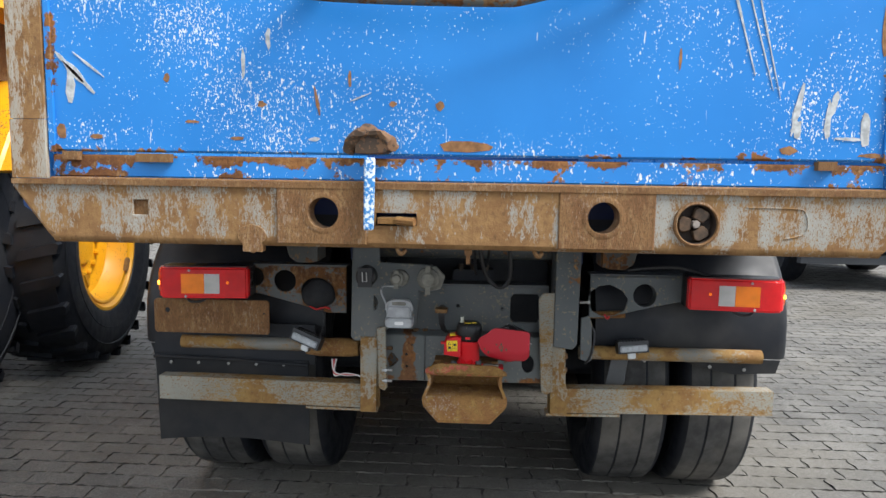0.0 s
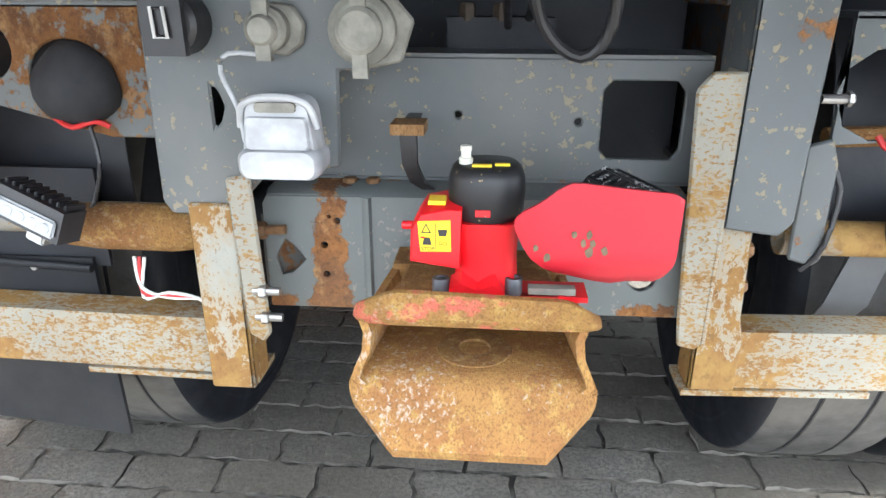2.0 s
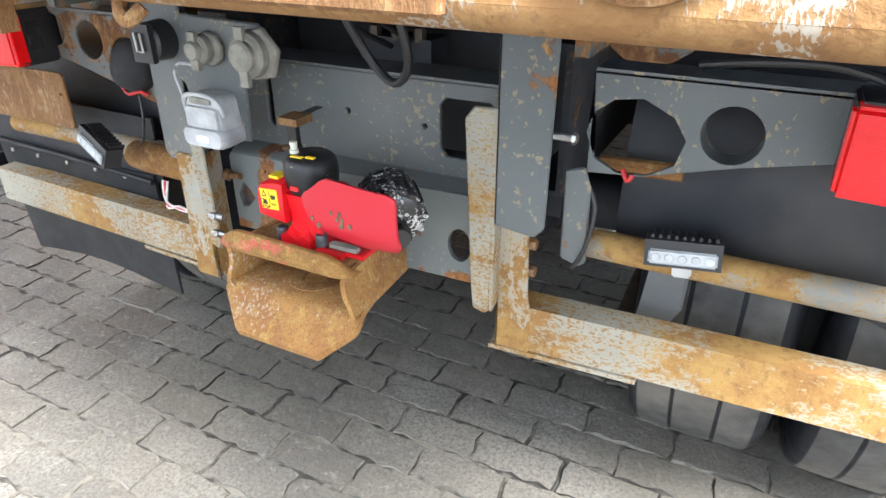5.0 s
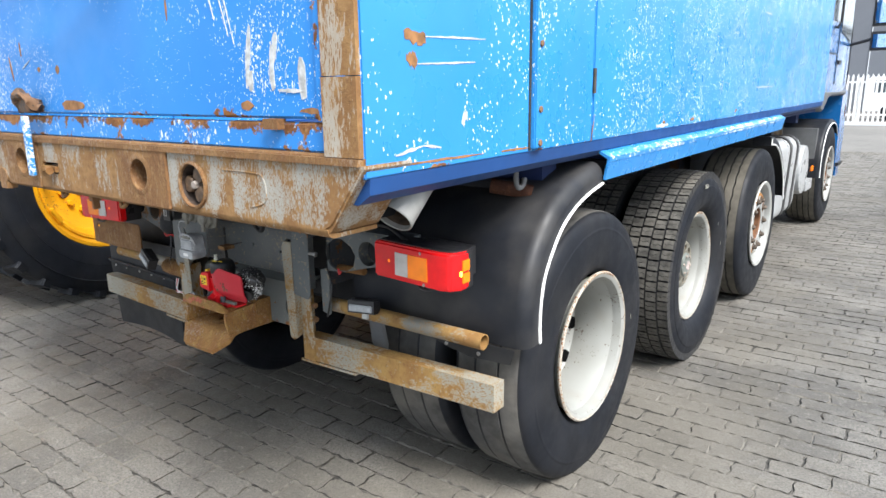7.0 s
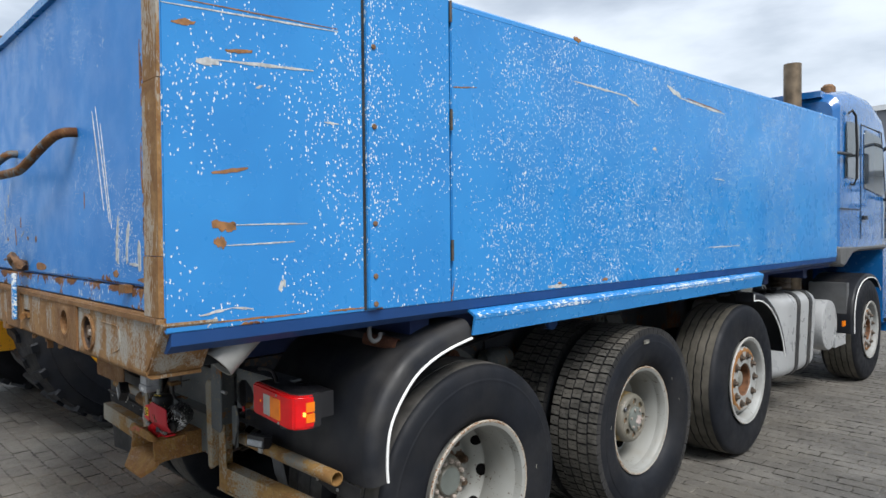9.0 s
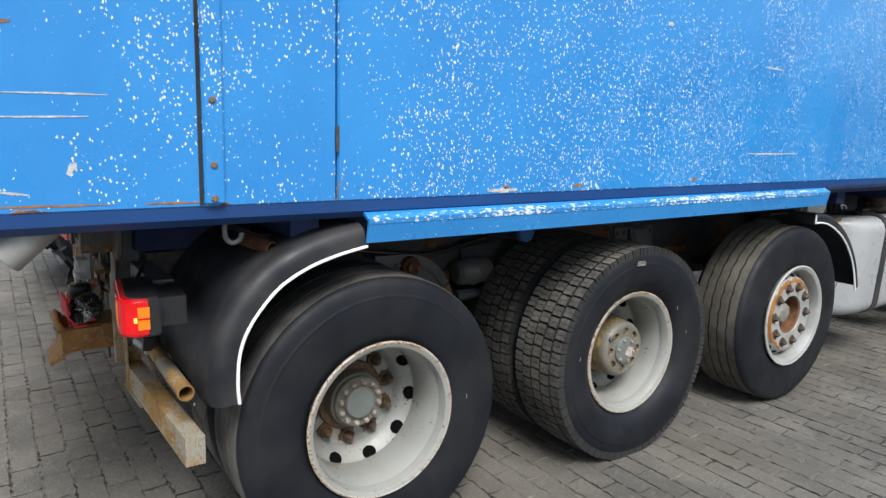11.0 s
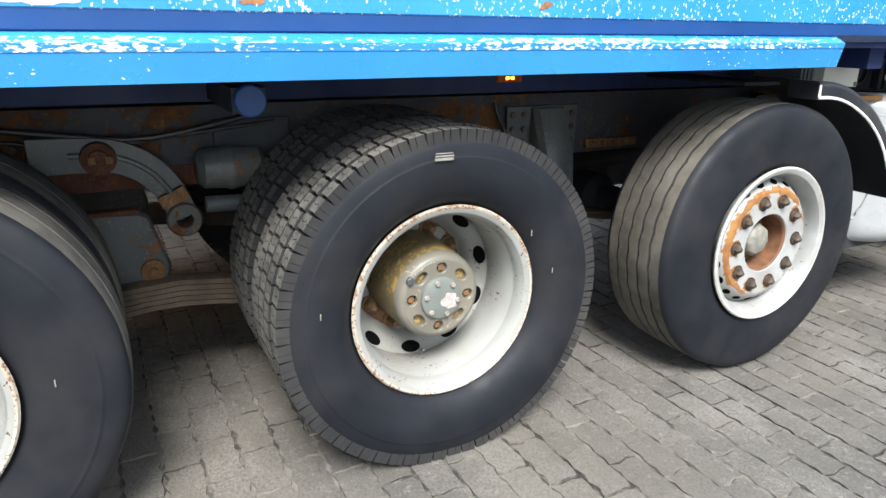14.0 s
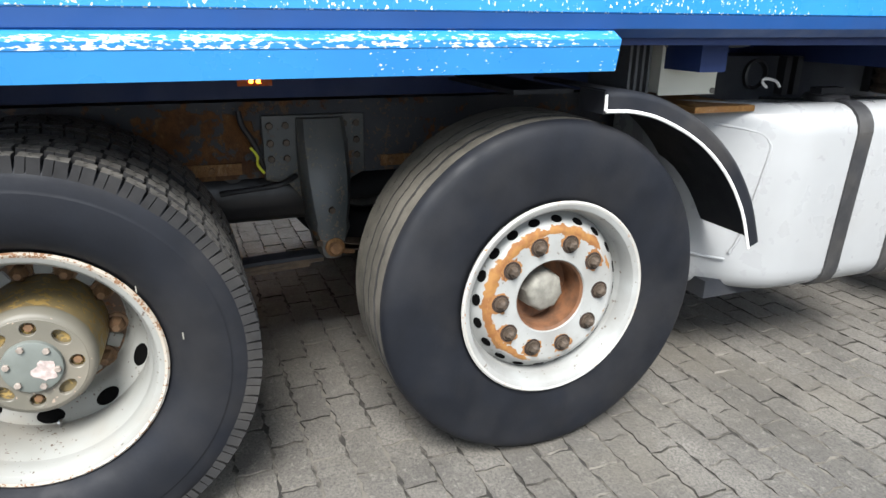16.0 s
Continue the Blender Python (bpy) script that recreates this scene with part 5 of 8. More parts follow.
def work_lamp(at, rz, tilt, roll):
    m = Matrix.Translation(at) @ Euler((radians(tilt), radians(roll), radians(rz))).to_matrix().to_4x4()
    bm = add_box(bmesh.new(), -0.058, 0.058, -0.004, 0.034, -0.020, 0.024, 0.009)
    bmesh.ops.transform(bm, matrix=m, verts=bm.verts)
    lamp = part("work_lamp", bm, m_black, truck, "black finned LED work lamp")
    for k in range(9):
        part("fin", add_box(bmesh.new(), -0.050 + k * 0.012, -0.045 + k * 0.012, 0.006, 0.040, 0.020, 0.030, 0.001, m), m_black, lamp)
    part("lens", add_box(bmesh.new(), -0.052, 0.052, -0.009, -0.003, -0.015, 0.010, 0.003, m), m_led, lamp, "clear LED strip lens")
    for k in range(5):
        bm = bmesh.new()
        add_rev(bm, [(-0.0105, 0.0), (-0.0105, 0.006), (-0.008, 0.008)], 12, False, (-0.040 + k * 0.020, 0, -0.003), "y")
        bmesh.ops.transform(bm, matrix=m, verts=bm.verts)
        part("diode", bm, m_alu, lamp)
    part("bracket", add_box(bmesh.new(), -0.015, 0.015, 0.02, 0.05, -0.045, -0.018, 0.003, m), m_steel, lamp)
    return lamp


work_lamp((0.634, 0.683, 0.729), 6, -8, -4)
work_lamp((-0.578, 0.565, 0.756), -14, -12, 18)

# ---- tow hitch ----
SHIFT = Vector((0, 0, 0))
HX = 0.033                         # middle of the hitch across the truck
bm = add_plate(bmesh.new(), [(-0.070, 0.395), (0.140, 0.395), (0.150, 0.44), (0.130, 0.50), (0.120, 0.62), (-0.060, 0.62), (-0.068, 0.50), (-0.084, 0.44)], [], "z", 0.690, 0.704, 0.004)
hitch = part("tow_hitch", bm, m_hitch, truck, "rusted trailer hitch jaw with a wide lower guide plate")
# turned-up lip: its upper edge is shorter than its lower one
sec = []
for x, zt, zb, back in ((-0.109, 0.709, 0.700, 0.020), (-0.104, 0.716, 0.697, 0.012), (-0.088, 0.727, 0.696, 0.004), (-0.066, 0.738, 0.696, 0.0), (-0.055, 0.740, 0.696, 0.0), (0.033, 0.738, 0.696, 0.0),
                        (0.130, 0.735, 0.696, 0.0), (0.141, 0.732, 0.696, 0.0), (0.158, 0.720, 0.696, 0.004), (0.171, 0.709, 0.696, 0.012), (0.176, 0.703, 0.698, 0.020)):
    h = zt - zb
    sec.append([(x, 0.384 + back, zb), (x, 0.376 + back, zb + h * 0.12), (x, 0.372 + back, zb + h * 0.35), (x, 0.377 + back, zb + h * 0.8), (x, 0.381 + back, zt - h * 0.03), (x, 0.388 + back, zt),
                (x, 0.394 + back, zt - h * 0.08), (x, 0.398 + back, zb + h * 0.4), (x, 0.400 + back, zb)])
bm = bmesh.new()
add_loft(bm, sec)
part("upper_lip", bm, m_lip, hitch, "rounded rusty upper lip with rests of red paint")
# lower guide plate: flat round the pin hole, then bent down to a narrower edge
bm = bmesh.new()
low = []
for y, z, w in ((0.62, 0.607, 0.118), (0.53, 0.611, 0.128), (0.46, 0.613, 0.134), (0.425, 0.613, 0.141), (0.408, 0.611, 0.1465), (0.397, 0.605, 0.149), (0.391, 0.597, 0.148), (0.386, 0.588, 0.143), (0.349, 0.553, 0.097), (0.344, 0.548, 0.090)):
    low.append([(HX - 0.003 - w, y, z + 0.006), (HX - 0.003 + w, y, z + 0.006), (HX - 0.003 + w, y + 0.006, z - 0.009), (HX - 0.003 - w, y + 0.006, z - 0.009)])
add_loft(bm, low)
lo_plate = part("guide_plate", bm, m_hitch_plate, hitch, "bent rusty lower guide plate")
turned("pin_ring", [(0.606, 0.0185), (0.6215, 0.0205), (0.6225, 0.026), (0.6205, 0.048), (0.617, 0.0500), (0.6175, 0.0525), (0.6155, 0.054)], m_hitch, lo_plate, (0.030, 0.474, 0.0), "z", 40)
# flat black disc, painted shade for the bore of the pin
turned("pin_hole", [(0.6240, 0.0), (0.6240, 0.0180), (0.6225, 0.0200)], m_void, lo_plate, (0.030, 0.474, -0.012), "z", 28)
# S-shaped cheeks between the lip and the guide plate
for s in (1, -1):
    bm = bmesh.new()
    c = HX - 0.003
    pr = [(0.133, 0.697), (0.128, 0.680), (0.131, 0.655), (0.141, 0.632), (0.145, 0.618), (0.137, 0.610)]
    loop = [(c + s * u, z) for u, z in pr] + [(c + s * (u - 0.010), z) for u, z in pr[::-1]]
    add_loft(bm, [[(x - s * 0.020 * k, 0.392 + 0.20 * k, z) for x, z in loop] for k in (0.0, 0.3, 1.0)])
    part("side_cheek", bm, m_hitch_plate, hitch)
boxed("back_wall", (-0.085, 0.150, 0.545, 0.62, 0.600, 0.705), m_hitch, hitch, 0.006)
# coupling body
bm = bmesh.new()
loops = []
for z, x0, x1, y0 in ((0.700, 0.000, 0.083, 0.438), (0.716, 0.004, 0.081, 0.442), (0.760, 0.006, 0.079, 0.442), (0.790, 0.002, 0.080, 0.438), (0.802, 0.000, 0.081, 0.436)):
    loops.append([(p[0], p[1], z) for p in [(x0, 0.53), (x0, y0 + 0.018), (x0 + 0.005, y0 + 0.007), (x0 + 0.016, y0), (x1 - 0.016, y0), (x1 - 0.005, y0 + 0.007), (x1, y0 + 0.018), (x1, 0.53)]])
add_loft(bm, loops)
cp = part("coupling_body", bm, m_red, hitch, "glossy red coupling housing", sharp=50)
bm = bmesh.new()
front = [(-0.047, 0.756), (0.012, 0.747), (0.014, 0.822), (-0.002, 0.823), (-0.034, 0.816), (-0.045, 0.799)]
vs = add_loft(bm, [[(x * 0.94, 0.430, 0.786 + (z - 0.786) * 0.94) for x, z in front], [(x, 0.434, z) for x, z in front], [(x * 0.96, 0.51, z) for x, z in front]])
bx = part("switch_box", bm, m_red, cp)
bm = bmesh.new()
add_loft(bm, [[(0.000, 0.428, 0.704), (0.064, 0.428, 0.704), (0.064, 0.428, 0.722), (0.052, 0.428, 0.731), (0.033, 0.428, 0.722), (0.014, 0.428, 0.731), (0.000, 0.428, 0.724)],
              [(0.000, 0.46, 0.704), (0.064, 0.46, 0.704), (0.064, 0.46, 0.726), (0.052, 0.446, 0.742), (0.033, 0.440, 0.728), (0.014, 0.446, 0.742), (0.000, 0.46, 0.728)]])
part("foot", bm, m_red, cp)
bm = bmesh.new()
loops = []
for z, r, q in ((0.799, 0.0385, 0.0), (0.801, 0.0405, 0.0), (0.806, 0.0415, 0.2), (0.812, 0.0445, 0.5), (0.835, 0.0455, 0.9), (0.852, 0.0440, 0.9), (0.861, 0.0405, 0.8), (0.866, 0.035, 0.6), (0.868, 0.0, 0.0)):
    loops.append([(0.041 + r * math.cos(a) * (1 + 0.06 * q * abs(math.sin(2 * a))), 0.480 + r * math.sin(a) * (1 + 0.06 * q * abs(math.sin(2 * a))), z) for a in np.linspace(0, 2 * math.pi, 41)[:-1]])
add_loft(bm, loops)
cap = part("rubber_cap", bm, m_cap_rubber, cp, "black rubber cap with yellow marks and dried mud", sharp=50)
boxed("red_clip", (0.029, 0.046, 0.4335, 0.442, 0.8125, 0.8205), m_red, cap, 0.002)
boxed("yellow_mark", (0.024, 0.046, 0.448, 0.456, 0.8672, 0.8692), m_sticker, cap, 0.0005)
boxed("yellow_mark", (0.050, 0.067, 0.455, 0.463, 0.8672, 0.8692), m_sticker, cap, 0.0005)
boxed("yellow_tab", (-0.026, -0.006, 0.445, 0.47, 0.822, 0.827), m_sticker, bx, 0.0015)
turned("side_pin", [(-0.058, 0.0), (-0.058, 0.0042), (-0.057, 0.0050), (-0.043, 0.0052)], m_red, bx, (0, 0.452, 0.7945), "x", 14)
turned("air_nipple", [(0.864, 0.008), (0.873, 0.008), (0.874, 0.0058), (0.880, 0.0058), (0.881, 0.0068), (0.887, 0.0066), (0.888, 0.0)], m_whitebox, cap, (0.016, 0.470, 0), "z", 12, "dirty white air fitting")
st = part("sticker", add_plate(bmesh.new(), [(-0.034, 0.770), (0.002, 0.771), (0.001, 0.809), (-0.037, 0.807)], [], "y", 0.4285, 0.432, 0.0005), m_sticker, bx, "yellow stop and go sticker")
INK0, INK1 = 0.4278, 0.4287
part("sticker_picture", add_plate(bmesh.new(), [(-0.0315, 0.779), (-0.0205, 0.779), (-0.0225, 0.788), (-0.0290, 0.788)], [], "y", INK0, INK1, 0), m_ink, st)
part("sticker_picture", add_plate(bmesh.new(), [(-0.0120, 0.790), (-0.0040, 0.790), (-0.0020, 0.798), (-0.0135, 0.798)], [], "y", INK0, INK1, 0), m_ink, st)
part("sticker_picture", add_plate(bmesh.new(), [(-0.0330, 0.7935), (-0.0210, 0.7935), (-0.0270, 0.8055)], [[(-0.0310, 0.7948), (-0.0230, 0.7948), (-0.0270, 0.8030)]], "y", INK0, INK1, 0), m_ink, st)
boxed("sticker_mark", (-0.0335, -0.0285, INK0, INK1, 0.7868, 0.7890), m_red, st, 0)
boxed("sticker_line", (-0.0162, -0.0156, INK0, INK1, 0.773, 0.806), m_ink, st, 0)


def writing(text, at, size, material, parent, rx=90, rz=0, depth=0.0004):
    cu = bpy.data.curves.new(text.lower(), "FONT")
    cu.body, cu.size, cu.extrude, cu.align_x = text, size, depth, "CENTER"
    tmp = bpy.data.objects.new("lettering", cu)
    me = bpy.data.meshes.new_from_object(tmp)
    bpy.data.objects.remove(tmp)
    me.materials.append(material)
    ob = new("lettering", me)
    ob.parent = parent
    ob.matrix_basis = pose(*at, rx, 0, rz)
    return ob


writing("STOP", (-0.0250, 0.4280, 0.7720), 0.0066, m_ink, st)
writing("GO", (-0.0075, 0.4280, 0.7790), 0.0066, m_ink, st)
for x in (-0.011, 0.076):
    sc = turned("cap_screw", [(0.700, 0.015), (0.7045, 0.015), (0.7055, 0.0108), (0.730, 0.0108), (0.7325, 0.0095), (0.7325, 0.006), (0.722, 0.0055), (0.722, 0.0)], m_bolt_dark, hitch, (x, 0.446, 0.002 if x > 0 else -0.002), "z", 20, "dark socket-head screw")
# guard shield: a folded sheet, its lower part bent back and its inner tip rolled in
GX = (0.073, 0.076, 0.083, 0.092, 0.105, 0.118, 0.132, 0.145, 0.165, 0.185, 0.205, 0.222, 0.236, 0.244, 0.250, 0.2525)
G_TOP = np.interp(GX, (0.073, 0.079, 0.089, 0.104, 0.118, 0.132, 0.150, 0.242, 0.2525), (0.818, 0.828, 0.834, 0.845, 0.857, 0.8645, 0.8640, 0.853, 0.846))
G_BOT = np.interp(GX, (0.073, 0.079, 0.088, 0.100, 0.115, 0.150, 0.181, 0.203, 0.238, 0.248, 0.2525), (0.810, 0.795, 0.780, 0.766, 0.757, 0.747, 0.738, 0.743, 0.741, 0.750, 0.765))
bm = bmesh.new()
cols = []
for x, top, bot in zip(GX, G_TOP, G_BOT):
    col = []
    for k in np.linspace(0, 1, 11):
        z = top + (bot - top) * k
        fold = 0.776 - 0.05 * max(0.0, 0.11 - x)
        y = 0.398 + 0.05 * (0.865 - z) * (0.865 - z) / 0.1 + 0.55 * max(0.0, fold - z) + 0.35 * max(0.0, 0.098 - x) + 0.010 * max(0.0, (x - 0.16) / 0.09) ** 2
        col.append((x, y, z))
    cols.append(col)
outer = [[bm.verts.new(p) for p in c] for c in cols]
for p, q in zip(outer, outer[1:]):
    for k in range(10):
        bm.faces.new((p[k], p[k + 1], q[k + 1], q[k]))
ext = bmesh.ops.extrude_face_region(bm, geom=list(bm.faces))
bmesh.ops.translate(bm, verts=[v for v in ext["geom"] if isinstance(v, bmesh.types.BMVert)], vec=(0, 0.005, 0))
guard = part("guard_shield", bm, m_guard, hitch, "folded faded red guard shield with rub marks", sharp=60)
grng = random.Random(8)
for x, z, r in ((0.138, 0.807, 0.0042), (0.154, 0.807, 0.0045), (0.158, 0.797, 0.0040), (0.148, 0.797, 0.0042), (0.155, 0.786, 0.0058), (0.172, 0.788, 0.0048), (0.097, 0.789, 0.0036), (0.110, 0.7785, 0.0050)):
    y = 0.398 + 0.05 * (0.865 - z) ** 2 / 0.1 + 0.010 * max(0.0, (x - 0.16) / 0.09) ** 2 + 0.35 * max(0.0, 0.098 - x)
    pts = [(x + r * math.cos(a) * grng.uniform(0.6, 1.0), z + r * 1.3 * math.sin(a) * grng.uniform(0.6, 1.05)) for a in np.linspace(0, 6.28, 10)[:-1]]
    part("rub_mark", add_plate(bmesh.new(), pts, [], "y", y - 0.0012, y + 0.002, 0), m_mud, guard)
bm = add_box(bmesh.new(), 0.085, 0.165, 0.44, 0.485, 0.706, 0.713, 0.003)
add_box(bm, 0.075, 0.13, 0.425, 0.45, 0.704, 0.713, 0.003)
part("guard_arm", bm, m_red, hitch, "flat red guard arm")
boxed("hand_lever", (0.094, 0.150, 0.442, 0.456, 0.714, 0.722), m_cast, hitch, 0.003, "dusty steel hand lever")
# ribbed black actuator behind the shield
ACT = Vector((0.165, 0.520, 0.805))
TURN = Matrix.Rotation(radians(-48), 4, "Z") @ Matrix.Rotation(radians(10), 4, "Y")
bm = bmesh.new()
prof = [(0.0, 0.0), (0.0, 0.030), (0.010, 0.042)]
for k in range(7):
    prof += [(0.012 + k * 0.011, 0.053), (0.018 + k * 0.011, 0.053), (0.019 + k * 0.011, 0.045), (0.022 + k * 0.011, 0.045)]
prof += [(0.094, 0.036), (0.096, 0.0)]
add_rev(bm, prof, 32)
bmesh.ops.transform(bm, matrix=Matrix.Translation(ACT) @ TURN, verts=bm.verts)
act = part("ribbed_actuator", bm, m_speckled, hitch, "glossy black ribbed actuator")
for k in range(12):
    a = 2 * math.pi * k / 12
    bm = add_box(bmesh.new(), 0.012, 0.092, -0.004, 0.004, 0.046, 0.056, 0.002, Matrix.Translation(ACT) @ TURN @ Matrix.Rotation(a, 4, "X"))
    part("rib", bm, m_speckled, act)
bm = bmesh.new()
add_rev(bm, [(0.09, 0.0), (0.118, 0.0), (0.118, 0.020), (0.112, 0.024), (0.09, 0.024)], 20)
bmesh.ops.transform(bm, matrix=Matrix.Translation(ACT + Vector((0, 0, -0.018))) @ TURN, verts=bm.verts)
part("end_cap", bm, m_black_shiny, act)

SHIFT = Vector((0, 0, 0))


# ---- fenders ----
def fender(s, path, x_in, x_out, round_off, name, label, band=0.012):
    """A rolled plastic fender along a path of (y, z), with a rounded outer edge and a white trim strip."""
    pts = smooth_path([(0, y, z) for y, z in path], 4)
    loops, edge = [], []
    for i, p in enumerate(pts):
        d = (pts[min(i + 1, len(pts) - 1)] - pts[max(i - 1, 0)]).normalized()
        nrm = Vector((0, -d.z, d.y))          # outward
        if nrm.z < 0 and abs(nrm.z) > abs(nrm.y):
            nrm = -nrm
        loop = []
        for t in (0.0, 0.4, 0.75):
            loop.append(Vector((x_in + (x_out - round_off - x_in) * t, p.y, p.z)))
        for a in np.linspace(0, math.pi / 2, 6):
            q = p - nrm * round_off * (1 - math.cos(a))
            loop.append(Vector((x_out - round_off + round_off * math.sin(a), q.y, q.z)))
        q = p - nrm * (round_off + band)
        loop.append(Vector((x_out, q.y, q.z)))
        edge.append((s * (x_out + 0.002), q.y, q.z))
        back = [Vector((v.x if k < len(loop) - 2 else v.x - 0.006, v.y, v.z)) - nrm * (0.006 if k < len(loop) - 2 else 0.0) for k, v in enumerate(loop)]
        loops.append([(s * v.x, v.y, v.z) for v in loop + back[::-1]])
    bm = bmesh.new()
    add_loft(bm, loops)
    fd = part(name, bm, m_fender, truck, label)
    part("edge_trim", add_tube(bmesh.new(), edge, 0.0055, 6), m_white_trim, fd, "white edge trim")
    return fd


rear_arc = [(0.704, 0.70), (0.700, 0.77), (0.708, 0.87), (0.737, 0.96), (0.795, 1.048), (0.875, 1.128), (0.98, 1.186), (1.09, 1.222), (1.205, 1.246)]
for s in (1, -1):
    fender(s, rear_arc, 0.53, 1.272, 0.045, "rear_fender", "curved black plastic fender with a white edge trim", 0.034)
    # torn lower lip with rivets
    bm = add_plate(bmesh.new(), [(s * 0.56, 0.700), (s * 0.85, 0.690), (s * 0.98, 0.655), (s * 1.06, 0.640), (s * 1.22, 0.648), (s * 1.235, 0.700)], [], "y", 0.690, 0.695, 0.001)
    lip = part("fender_lip", bm, m_flap, truck, "ragged black lip below the fender")
    for x, z in ((0.72, 0.685), (0.97, 0.668), (1.10, 0.660)):
        part("rivet", hexagon(bmesh.new(), (s * x, 0.690, z), 0.007, -0.004, "y", 8), m_steel, lip)

# left mud flap
flap_bm = bmesh.new()
cols = []
for x in np.linspace(-1.195, -0.585, 10):
    w = 0.012 * math.sin((x + 1.2) * 7)
    cols.append([(x, 0.645 + 0.02 * k + w * k, 0.655 - 0.345 * k + (0.014 * math.sin((x + 1.2) * 5) if k == 1 else 0)) for k in np.linspace(0, 1, 6)])
rows = [[flap_bm.verts.new(p) for p in c] for c in cols]
for p, q in zip(rows, rows[1:]):
    for k in range(5):
        flap_bm.faces.new((p[k], p[k + 1], q[k + 1], q[k]))
ext = bmesh.ops.extrude_face_region(flap_bm, geom=list(flap_bm.faces))
bmesh.ops.translate(flap_bm, verts=[v for v in ext["geom"] if isinstance(v, bmesh.types.BMVert)], vec=(0, 0.008, 0))
flap = part("mud_flap", flap_bm, m_flap, truck, "wide black rubber mud flap riveted along its top")
boxed("upper_sheet", (-1.20, -0.56, 0.652, 0.660, 0.64, 0.80), m_fender, flap, 0.003)
for x in (-1.13, -1.02, -0.90, -0.79, -0.68):
    part("rivet", hexagon(bmesh.new(), (x, 0.640, 0.640), 0.006, -0.005, "y", 8), m_steel, flap)
tubed("flap_seam", [(-1.20, 0.642, 0.660), (-0.9, 0.640, 0.656), (-0.585, 0.640, 0.640)], 0.007, m_flap, flap)
# right inner splash shield
bm = bmesh.new()
add_loft(bm, [[(0.60, 0.70, 0.70), (0.66, 0.70, 0.70), (0.665, 0.71, 0.70), (0.60, 0.71, 0.70)], [(0.585, 0.73, 0.58), (0.655, 0.73, 0.58), (0.66, 0.74, 0.58), (0.59, 0.74, 0.58)], [(0.575, 0.76, 0.52), (0.625, 0.76, 0.51), (0.63, 0.77, 0.51), (0.58, 0.77, 0.52)]])
part("rubber_tongue", bm, m_grey_trim, truck, "grey hanging rubber tongue")
# square fender stay, hook and side reflector
boxed("stay_beam", (0.55, 1.02, 0.935, 0.985, 1.150, 1.190), m_under, truck, 0.004)
bm = bmesh.new()
add_rev(bm, [(-0.14, 0.025), (-0.14, 0.020), (0.0, 0.020), (0.002, 0.0225), (0.0, 0.025)], 24, True)
bmesh.ops.transform(bm, matrix=pose(1.146, 0.940, 1.160, 0, 9, 24), verts=bm.verts)
part("fender_stay", bm, m_stub, truck, "open red-rusted fender stay pipe")
tubed("rope_hook", [(1.18, 0.78, 1.26), (1.18, 0.78, 1.215), (1.18, 0.80, 1.195), (1.18, 0.825, 1.205), (1.18, 0.83, 1.225)], 0.008, m_grey_trim, truck, smooth=3)

# ---- wheels ----
SIDE_MARKS = ((1.698, 0.524, 1.2205), (2.985, 0.722, 1.2245), (2.321, 0.570, 1.2245), (3.073, 0.588, 1.2245))

def tyre_profile(w, r, r_in=0.300, grooves=0, bead=0.56):
    """Cross-section of a tyre centred on 0, outer side towards +x; bead: how far out it meets the rim."""
    h = w / 2
    b = bead
    ridges = [] if grooves else [(h * 0.979, r - 0.073), (h * 0.981, r - 0.071), (h * 0.979, r - 0.066), (h * 0.970, r - 0.064), (h * 0.966, r - 0.058)]
    side = [(h * (b - 0.1), r_in - 0.012), (h * b, r_in + 0.004), (h * (b + (1 - b) * 0.35), r_in + 0.016), (h * (b + (1 - b) * 0.65), r_in + 0.036), (h * (b + (1 - b) * 0.88), r_in + 0.07), (h, r_in + 0.115), (h * 0.985, r_in + 0.150), *ridges, (h * 0.958, r - 0.050), (h * 0.942, r - 0.037), (h * 0.918, r - 0.024), (h * 0.882, r - 0.014), (h * 0.83, r - 0.0065), (h * 0.76, r - 0.002)]
    top = []
    if grooves:
        top = [(h * 0.68, r - 0.016), (0.0, r - 0.016), (-h * 0.68, r - 0.016)]
    else:
        top = [(0.0, r + 0.003)]
    return side + top + [(-a, b) for a, b in side[::-1]]


